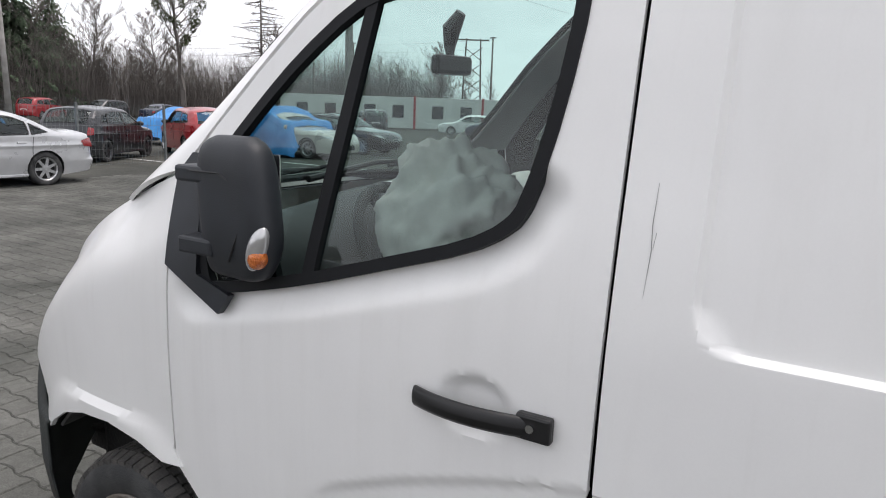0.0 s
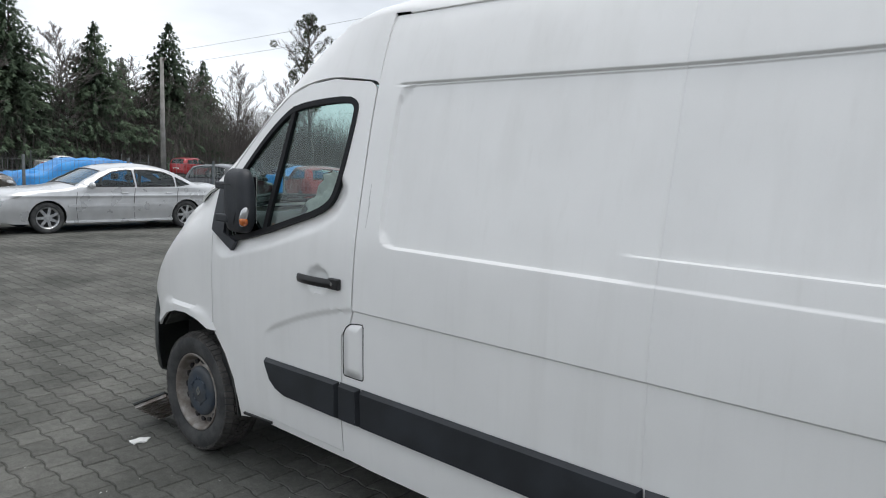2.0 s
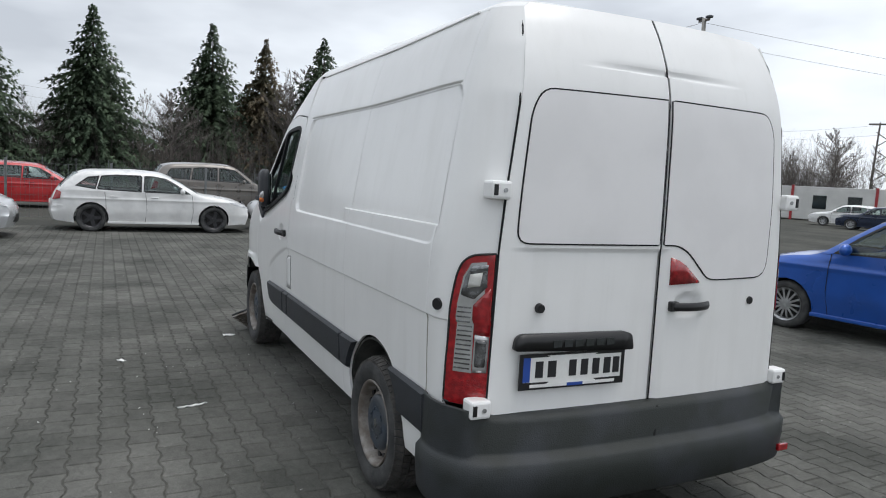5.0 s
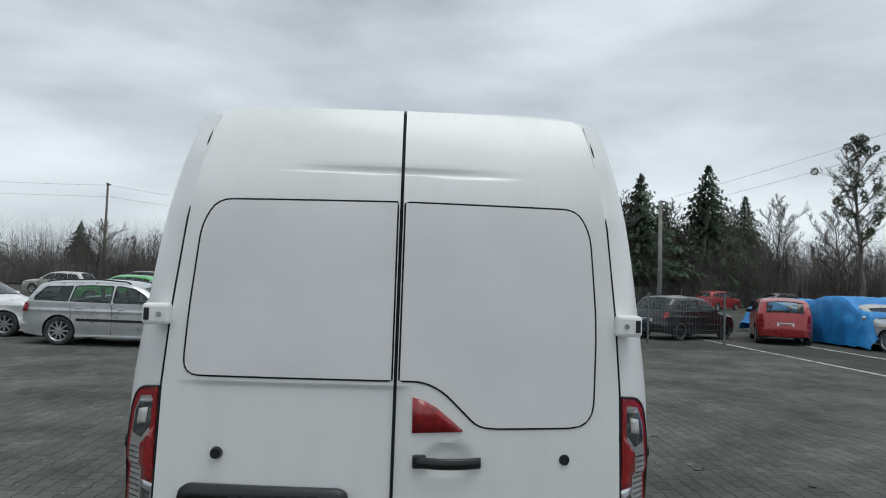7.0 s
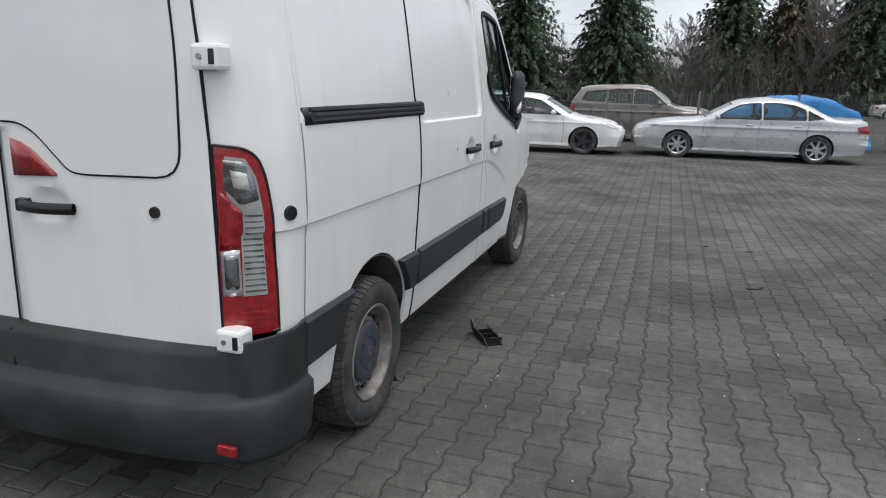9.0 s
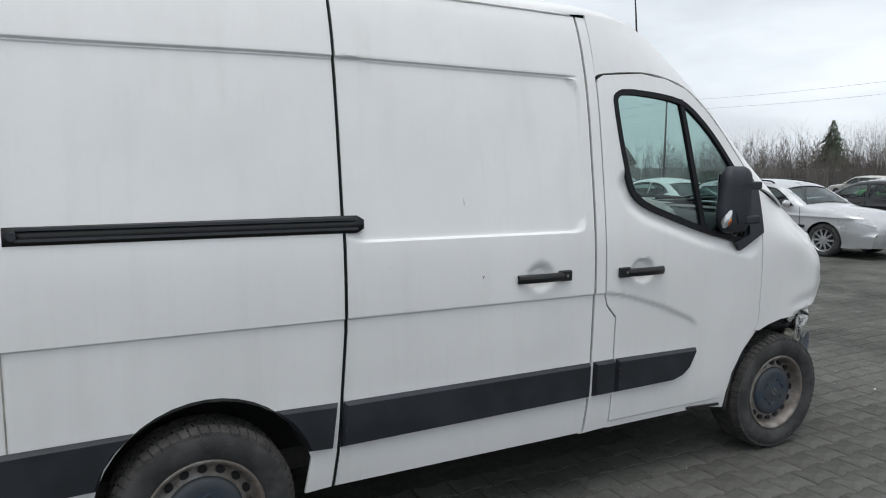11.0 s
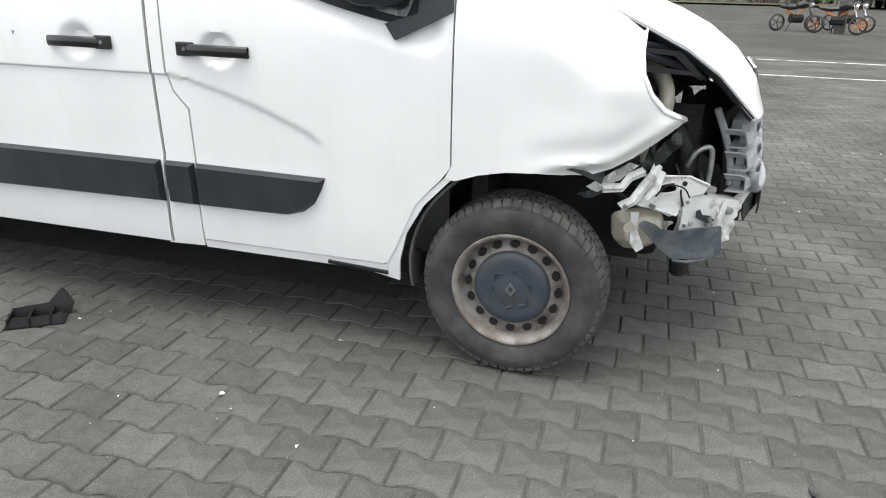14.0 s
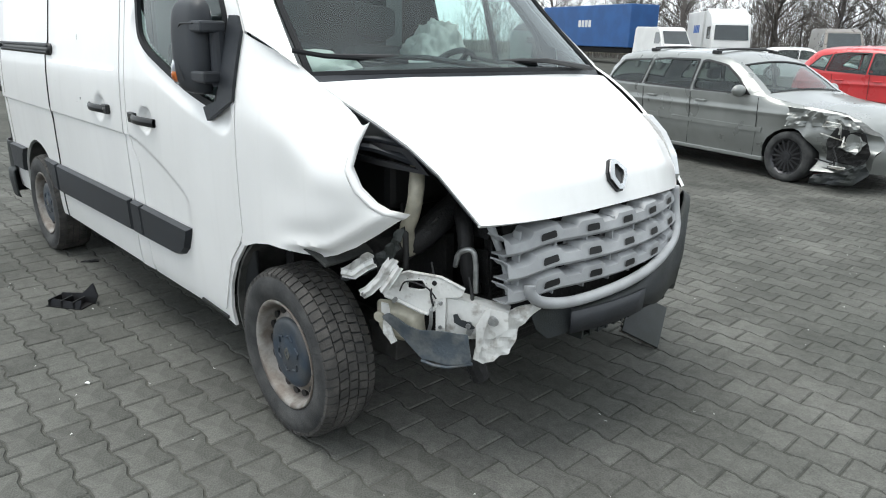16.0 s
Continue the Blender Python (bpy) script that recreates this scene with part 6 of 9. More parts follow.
# ---- cab ----
def build_cab():
    cab = new("cab_interior")
    cab.parent = van
    bm = bmesh.new()
    rows = [[Vector((x, y, 2.215 + 0.03 * (1 - (y / 0.7) ** 2) - 0.10 * sst(-1.05, -0.80, x) * 0.6)) for y in (-0.72, -0.4, 0, 0.4, 0.72)] for x in (-1.5, -1.2, -1.0, -0.86)]
    bm.free()
    thick(part("headliner", sheet(rows), CABIN_GREY, cab, "grey headliner", True), 0.02)
    bm = bmesh.new()
    box(bm, -1.50, -1.46, -0.80, 0.80, 0.42, 2.22)
    part("bulkhead_panel", bm, CABIN_GREY, cab)
    prof = [(-0.20, 1.40), (-0.32, 1.425), (-0.44, 1.40), (-0.52, 1.33), (-0.55, 1.20), (-0.50, 1.0), (-0.46, 0.75), (-0.42, 0.45)]
    rows = [[Vector((x - 0.05 * abs(y) ** 4, y, z + 0.025 * math.cos(y * 5))) for x, z in prof] for y in [k * 0.085 for k in range(-10, 11)]]
    thick(part("dashboard", sheet(rows, True), CABIN, cab, "dark plastic dashboard", True), 0.02)
    bm = bmesh.new()
    box(bm, -1.45, -0.2, -0.84, 0.84, 0.40, 0.52)
    part("floor_pan", bm, CABIN, cab)
    for y, w in ((0.50, 0.25), (-0.12, 0.23), (-0.58, 0.23)):
        seat = new("seat")
        seat.parent = cab
        for nm, dims, ang in (("cushion", (-1.25, -0.78, y - w, y + w, 0.78, 0.93), 0), ("backrest", (-1.40, -1.24, y - w * 0.95, y + w * 0.95, 0.88, 1.50), 0), ("headrest", (-1.40, -1.29, y - 0.13, y + 0.13, 1.54, 1.74), 0)):
            bm = bmesh.new()
            box(bm, *dims, 0.05)
            part(nm, bm, SEAT, seat, "", True)
    st = new("steering_wheel")
    st.parent = cab
    m = Matrix.Translation((-0.70, 0.50, 1.33)) @ Matrix.Rotation(radians(-58), 4, "Y")
    bm = bmesh.new()
    tube(bm, [m @ Vector((0.19 * math.cos(a), 0.19 * math.sin(a), 0)) for a in [2 * math.pi * k / 28 for k in range(29)]], 0.017, 8)
    part("rim", bm, CABIN, st, "", True)
    bm = bmesh.new()
    for a in (0.3, 2.84, 4.71):
        tube(bm, [m @ Vector((0, 0, 0)), m @ Vector((0.18 * math.cos(a), 0.18 * math.sin(a), 0))], 0.018, 6)
    cyl(bm, m @ Vector((0, 0, -0.02)), m @ Vector((0, 0, 0.04)), 0.07, n=16)
    part("spokes", bm, CABIN, st)
    # deflated airbag
    bm = bmesh.new()
    bmesh.ops.create_icosphere(bm, subdivisions=5, radius=1)
    for v in bm.verts:
        d = v.co.normalized()
        a, b, c = [noise.voronoi(d * q + Vector((q, 1, 2)))[0] for q in (1.1, 2.3, 4.6)]
        f = 0.84 + 0.34 * (a[1] - a[0]) - 0.26 * (b[1] - b[0]) + 0.16 * (c[1] - c[0]) + 0.10 * noise.noise(d * 1.7)
        v.co = Vector((-0.87 + 0.21 * d.x * f, 0.57 + 0.18 * d.y * f, 1.41 + 0.27 * d.z * f - 0.05 * (1 - abs(d.z)) * d.x))
    part("airbag", bm, AIRBAG, cab, "burst crumpled cream airbag", True)
    bm = bmesh.new()
    tube(bm, [(-0.97, 0.69, 1.30), (-1.0, 0.685, 1.29), (-0.985, 0.69, 1.26), (-1.005, 0.68, 1.245), (-0.99, 0.68, 1.22)], 0.003, 5)
    part("pen_scribble", bm, INK, cab)
    bm = bmesh.new()
    bmesh.ops.create_icosphere(bm, subdivisions=4, radius=1)
    for v in bm.verts:
        d = v.co.normalized()
        f = 1 - 0.3 * abs(noise.noise(d * 2.6 + Vector((7, 1, 2)))) - 0.12 * abs(noise.noise(d * 7.0))
        v.co = Vector((-0.66 + 0.16 * d.x * f, -0.40 + 0.28 * d.y * f, 1.36 + 0.13 * d.z * f))
    part("airbag", bm, AIRBAG, cab, "burst crumpled cream airbag", True)
    rv = new("rear_view_mirror")
    rv.parent = cab
    bm = bmesh.new()
    box(bm, -0.575, -0.545, -0.07, 0.17, 1.828, 1.893, 0.015)
    part("glass_shell", bm, BLACK, rv)
    bm = bmesh.new()
    tube(bm, [(-0.55, 0.05, 1.885), (-0.535, 0.03, 1.92), (-0.54, 0.03, 1.98), (-0.575, 0.03, 2.03)], [0.012, 0.02, 0.032, 0.018], 8)
    part("stalk", bm, BLACK, rv)
    bm = bmesh.new()
    box(bm, -0.42, -0.28, -0.30, 0.05, 1.44, 1.446)
    part("paper_sheet", bm, PLATE_WHITE, cab, "white paper on the dashboard")
    for s in (1, -1):
        rows = [[Vector((x, s * (half_width(x, z, s) - 0.05), z)) for x in (-1.40, -1.1, -0.8, -0.55, -0.32)] for z in (0.45, 0.8, 1.15, 1.235)]
        thick(part("door_card", sheet(rows), CABIN, cab, "dark door lining", True), 0.02)


build_cab()


def build_roof_unit():
    """A low white ventilation unit on the roof, with a blue mark on each side."""
    unit = base("roof_ventilator", pose(-1.56, 0.08, 2.480, 0, 0, 0), "low white plastic roof ventilator with a blue mark", "ventilator")
    rows = []
    for x, h, w in ((-0.34, 0.0, 0.24), (-0.335, 0.03, 0.26), (-0.31, 0.115, 0.28), (-0.26, 0.138, 0.29), (-0.15, 0.142, 0.29), (0.0, 0.132, 0.285), (0.15, 0.108, 0.275), (0.25, 0.070, 0.26), (0.30, 0.035, 0.24), (0.315, 0.0, 0.22)):
        rows.append([Vector((x, w * math.copysign(abs(math.sin(a)) ** 0.45, math.sin(a)), h * max(0.0, math.cos(a)) ** 0.4)) for a in [-math.pi / 2 + math.pi * k / 20 for k in range(21)]])
    thick(part("cover", sheet(rows), PLATE_WHITE, unit, "white plastic cover", True), 0.006)
    bm = bmesh.new()
    box(bm, -0.33, 0.30, -0.25, 0.25, -0.03, 0.006, 0.004)
    part("base_plate", bm, BLACK, unit)
    for s in (1, -1):
        y = s * 0.2935
        for nm, pts, mt in (("mark", [(-0.215, 0.070), (-0.115, 0.070), (-0.135, 0.014), (-0.195, 0.014)], BLUE_INK), ("mark_arc", [(-0.185, 0.046), (-0.165, 0.056), (-0.145, 0.046), (-0.150, 0.034), (-0.180, 0.034)], PLATE_WHITE)):
            off = y if nm == "mark" else y + s * 0.002
            thick(part(nm, shaped(pts, lambda x, z, o=off: Vector((x, o, z)), 0.1, (0, s, 0)), mt, unit), 0.001)
        for k in range(4):
            x = -0.225 + k * 0.032
            thick(part("letter_bar", shaped([(x, 0.078), (x + 0.024, 0.078), (x + 0.024, 0.098), (x, 0.098)], lambda x, z, o=y: Vector((x, o, z)), 0.1, (0, s, 0)), BLUE_INK, unit), 0.001)


build_roof_unit()


def lean_body():
    """The body leans a little to its left above the waist, as it stands on a damaged axle."""
    for ob in list(bpy.data.objects):
        if ob.type != "MESH":
            continue
        top = ob
        while top.parent:
            top = top.parent
        if top is not van or ob.name.startswith("emblem"):
            continue
        m = ob.matrix_world.copy()
        inv = m.inverted()
        for v in ob.data.vertices:
            p = m @ v.co
            if p.z > 1.3:
                v.co = inv @ (p + Vector((0, 0, -0.034 * max(-1.0, min(1.0, p.y / 0.85)) * sst(1.3, 2.0, p.z) * (0.25 + 0.75 * sst(-4.0, -2.7, p.x)))))


lean_body()

# ---- ground ----
GROUND = surf("weathered_paving", (0.086, 0.086, 0.077), 0.92, scale=0.35, col2=(0.059, 0.060, 0.054), bump=0.3, bump_scale=45, grain=0.18, spec=0.08, mottle=0.2)
PAVER = surf("concrete_paver", (0.136, 0.135, 0.125), 0.9, scale=0.8, col2=(0.077, 0.079, 0.072), lo=0.35, hi=0.65, bump=0.6, bump_scale=150, grain=0.5, obj=0.13, spec=0.08, mottle=0.15)
PAVER_FIELD = surf("concrete_paver_field", (0.136, 0.135, 0.125), 0.9, scale=0.8, col2=(0.077, 0.079, 0.072), lo=0.35, hi=0.65, bump=0.6, bump_scale=150, grain=0.5, island=0.13, spec=0.08, mottle=0.15)
LINE_PAINT = surf("worn_line_paint", (0.55, 0.55, 0.53), 0.8, scale=4, col2=(0.2, 0.19, 0.18), lo=0.40, hi=0.5, grain=0.15)
GRASS = surf("dry_verge_grass", (0.10, 0.085, 0.045), 0.95, scale=0.6, col2=(0.05, 0.055, 0.02), bump=0.6, bump_scale=8, grain=0.3)


def build_ground():
    c = (-400, -60, -12, 0, 12, 60, 400)
    rows = [[Vector((x, y, -0.006)) for y in c] for x in c]
    g = raw("ground", [v for r in rows for v in r], [(i * 7 + j, (i + 1) * 7 + j, (i + 1) * 7 + j + 1, i * 7 + j + 1) for i in range(6) for j in range(6)], GROUND)
    tagged(g, "grey concrete block paving of a car yard", "ground", kind="structure")
    return g


ground = build_ground()
PL, PP, PA = 0.2055, 0.1525, 0.008


def zig(x):
    """+1 at a block's ends, -1 at its waist, with sloped flanks."""
    u = abs(((x / PL + 0.5) % 1.0) - 0.5) * 2
    return max(-1.0, min(1.0, (u - 0.5) * 5.5))


def paver_shape():
    g = 0.0035
    xs = [-0.5, -0.345, -0.155, 0.155, 0.345, 0.5]
    top = [(x * PL, PP / 2 + PA * zig(x * PL) - g) for x in xs]
    top[0], top[-1] = (top[0][0] + g, top[0][1]), (top[-1][0] - g, top[-1][1])
    return top[::-1] + [(x, -y) for x, y in top]


PSH = paver_shape()


def paver_verts(cx, cy, z, tx, ty):
    out = []
    for k, (dz, sc) in enumerate(((0.0, 0.955), (-0.0055, 1.0))):
        for x, y in PSH:
            px, py = (x - math.copysign(0.005, x), y - math.copysign(0.005, y)) if k == 0 else (x, y)
            out.append((cx + px, cy + py, z + dz + tx * px + ty * py))
    return out


def build_pavers():
    rnd = random.Random(11)
    n = len(PSH)
    me = bpy.data.meshes.new("paver")
    fs = [tuple(range(n))] + [(k, n + k, n + (k + 1) % n, (k + 1) % n) for k in range(n)]
    me.from_pydata(paver_verts(0, 0, 0, 0, 0), [], fs)
    me.materials.append(PAVER)
    pave = base("paved_yard", Matrix(), "wavy interlocking grey concrete paving blocks", "paving")
    pave["kind"] = "structure"
    V, F = [], []
    near = 0
    for j in range(-66, 98):
        y = j * PP - 0.709
        for i in range(-48, 58):
            x = i * PL + 0.848 + (PL / 2 if j % 2 else 0)
            if -4.0 < x < -0.7 and -0.45 < y < 0.45:
                continue
            z = rnd.uniform(-0.0016, 0.0008)
            tx, ty = rnd.uniform(-0.007, 0.007), rnd.uniform(-0.007, 0.007)
            if -1.0 < x < 1.8 and -2.15 < y < -0.62:
                ob = new("paving_block", me)
                ob.parent = pave
                ob.matrix_world = Matrix.Translation((x, y, z)) @ Matrix.Rotation(ty, 4, "X") @ Matrix.Rotation(-tx, 4, "Y")
                near += 1
            else:
                b = len(V)
                V += paver_verts(x, y, z, tx, ty)
                F += [tuple(b + q for q in f) for f in fs]
    field = raw("paving_field", V, F, PAVER_FIELD, pave)
    field["kind"] = "stuff"
    for y, x0, x1 in ((10.3, -7, 17), (13.4, -7, 17), (-10.7, 2.5, 18), (-13.5, 3.5, 18)):
        bm = bmesh.new()
        for k in range(int((x1 - x0) / 0.8)):
            a = x0 + 0.8 * k
            box(bm, a, a + 0.79, y - 0.055 + rnd.uniform(-0.006, 0.006), y + 0.055, -0.004, 0.005)
        ob = part("parking_line", bm, LINE_PAINT, None, "faded white painted parking line")
        tagged(ob, "faded white painted parking line", "marking", "parking lines", "structure")
    for k, (x0, x1, y0, y1) in enumerate(((61, 130, -90, 90), (-90, 60, 72, 120))):
        g = sheet([[Vector((x, y, 0.02 + 0.12 * noise.noise((x * 0.1, y * 0.1, 0)) + 0.1)) for y in [y0 + (y1 - y0) * q / 20 for q in range(21)]] for x in [x0 + (x1 - x0) * q / 14 for q in range(15)]])
        bmesh.ops.recalc_face_normals(g, faces=g.faces[:])
        tagged(part("grass_verge", g, GRASS, None, ""), "dry grass verge behind the yard fence", "grass", kind="structure")


build_pavers()


# ---- parked cars ----
def paint(name, col, metal=0.3, rough=0.28):
    return surf(name, col, rough, metal=metal, coat=0.7, scale=3, var=0.12, grain=0.05, bump_scale=300)


PAINTS = {
    "silver": paint("silver_paint", (0.57, 0.58, 0.59), 0.38),
    "white": paint("white_car_paint", (0.78, 0.78, 0.77), 0.0),
    "brown": paint("brown_grey_paint", (0.21, 0.19, 0.17), 0.4),
    "dark": paint("dark_grey_paint", (0.022, 0.024, 0.028), 0.3),
    "black": paint("black_paint", (0.008, 0.009, 0.012), 0.2, 0.2),
    "red": paint("red_paint", (0.36, 0.025, 0.03), 0.1),
    "bright_red": paint("bright_red_paint", (0.55, 0.03, 0.035), 0.0),
    "blue": paint("bright_blue_paint", (0.012, 0.09, 0.42), 0.2),
    "grey": paint("grey_green_paint", (0.25, 0.26, 0.25), 0.40),
    "green": paint("green_paint", (0.10, 0.42, 0.12), 0.1),
    "champagne": paint("champagne_paint", (0.50, 0.49, 0.45), 0.3),
    "navy": paint("navy_paint", (0.02, 0.03, 0.06), 0.3),
}
ALLOY = surf("alloy_wheel", (0.55, 0.56, 0.57), 0.32, metal=0.8, scale=20, var=0.3)
DARK_ALLOY = surf("dark_alloy_wheel", (0.06, 0.06, 0.065), 0.3, metal=0.6, scale=20, var=0.3)
TARP = surf("blue_tarpaulin", (0.020, 0.26, 0.62), 0.42, scale=2.5, col2=(0.014, 0.19, 0.50), bump=0.15, bump_scale=80, grain=0.08)

TOPS = {
    "sedan": [(0.485, 0.16), (0.5, 0.34), (0.487, 0.46), (0.44, 0.56), (0.34, 0.615), (0.205, 0.66), (0.14, 0.775), (0.055, 0.93), (0.0, 0.975), (-0.09, 1.0), (-0.18, 0.975), (-0.25, 0.895), (-0.345, 0.725), (-0.42, 0.70), (-0.475, 0.69), (-0.492, 0.60), (-0.5, 0.36), (-0.485, 0.18)],
    "hatch": [(0.485, 0.15), (0.5, 0.32), (0.485, 0.45), (0.43, 0.545), (0.34, 0.60), (0.235, 0.645), (0.15, 0.79), (0.06, 0.935), (0.0, 0.98), (-0.12, 1.0), (-0.27, 0.985), (-0.36, 0.955), (-0.42, 0.82), (-0.462, 0.66), (-0.487, 0.52), (-0.5, 0.34), (-0.485, 0.18)],
    "wagon": [(0.485, 0.16), (0.5, 0.34), (0.487, 0.46), (0.44, 0.56), (0.34, 0.615), (0.215, 0.66), (0.145, 0.785), (0.065, 0.93), (0.0, 0.98), (-0.12, 1.0), (-0.28, 0.99), (-0.40, 0.955), (-0.44, 0.84), (-0.478, 0.66), (-0.492, 0.52), (-0.5, 0.34), (-0.485, 0.18)],
    "suv": [(0.48, 0.18), (0.5, 0.34), (0.487, 0.50), (0.45, 0.585), (0.34, 0.63), (0.24, 0.655), (0.165, 0.79), (0.09, 0.93), (0.03, 0.985), (-0.1, 1.0), (-0.28, 0.985), (-0.40, 0.94), (-0.45, 0.80), (-0.478, 0.66), (-0.492, 0.5), (-0.5, 0.34), (-0.485, 0.2)],
}
SIDE_GLASS = {
    "sedan": [[(0.145, 0.675), (0.095, 0.80), (0.04, 0.90), (-0.02, 0.935), (-0.045, 0.935), (-0.05, 0.68)], [(-0.062, 0.68), (-0.058, 0.937), (-0.12, 0.94), (-0.185, 0.915), (-0.23, 0.845), (-0.235, 0.69)], [(-0.245, 0.69), (-0.243, 0.83), (-0.305, 0.72)]],
    "hatch": [[(0.175, 0.665), (0.11, 0.80), (0.05, 0.905), (-0.02, 0.935), (-0.055, 0.935), (-0.06, 0.675)], [(-0.073, 0.675), (-0.07, 0.937), (-0.20, 0.935), (-0.265, 0.91), (-0.285, 0.70)], [(-0.295, 0.70), (-0.277, 0.905), (-0.33, 0.88), (-0.385, 0.74)]],
    "wagon": [[(0.155, 0.675), (0.10, 0.81), (0.05, 0.90), (-0.02, 0.935), (-0.04, 0.935), (-0.045, 0.68)], [(-0.057, 0.68), (-0.053, 0.937), (-0.18, 0.935), (-0.235, 0.92), (-0.25, 0.69)], [(-0.262, 0.69), (-0.248, 0.92), (-0.375, 0.90), (-0.425, 0.75), (-0.43, 0.70)]],
    "suv": [[(0.185, 0.68), (0.13, 0.80), (0.075, 0.91), (0.0, 0.935), (-0.035, 0.935), (-0.04, 0.69)], [(-0.053, 0.69), (-0.05, 0.937), (-0.17, 0.93), (-0.215, 0.91), (-0.23, 0.70)], [(-0.245, 0.70), (-0.23, 0.91), (-0.37, 0.88), (-0.405, 0.73)]],
}
SCREENS = {"sedan": ((5, 7), (11, 12)), "hatch": ((5, 7), (11, 13)), "wagon": ((5, 7), (11, 13)), "suv": ((5, 7), (11, 13))}


def car_wheel(parent, x, y, s, r, rim_mat, spokes):
    w = new("wheel")
    w.parent = parent
    w.matrix_local = Matrix.Translation((x, y, r)) @ Matrix.Diagonal((1, s, 1, 1))
    bm = bmesh.new()
    k = r / 0.32
    lathe(bm, [(-0.09, 0.2 * k), (-0.10, r * 0.9), (-0.08, r), (0.08, r), (0.10, r * 0.9), (0.095, r * 0.72), (0.08, r * 0.70)], Matrix(), 28)
    part("tyre", bm, TYRE, w, "", True)
    bm = bmesh.new()
    lathe(bm, [(0.082, r * 0.71), (0.09, r * 0.70), (0.07, r * 0.63), (0.03, r * 0.60)], Matrix(), 28)
    R = r * 0.66
    for j in range(spokes):
        a = 2 * math.pi * j / spokes
        d, t = Vector((math.cos(a), 0, math.sin(a))), Vector((-math.sin(a), 0, math.cos(a)))
        wd = 0.10 * r * (7 / max(spokes, 5))
        vs = [bm.verts.new(d * q + t * p + Vector((0, yy, 0))) for q, p, yy in ((0.02, -wd, 0.075), (R, -wd * 0.8, 0.078), (R, wd * 0.8, 0.078), (0.02, wd, 0.075))]
        bm.faces.new(vs)
    cyl(bm, (0, 0.05, 0), (0, 0.083, 0), r * 0.2, n=14)
    rim = part("rim", bm, rim_mat, w)
    bm = bmesh.new()
    cyl(bm, (0, 0.02, 0), (0, 0.03, 0), r * 0.66, n=24)
    part("brake_disc", bm, GRIME_AND_SHADE, w)
    return w


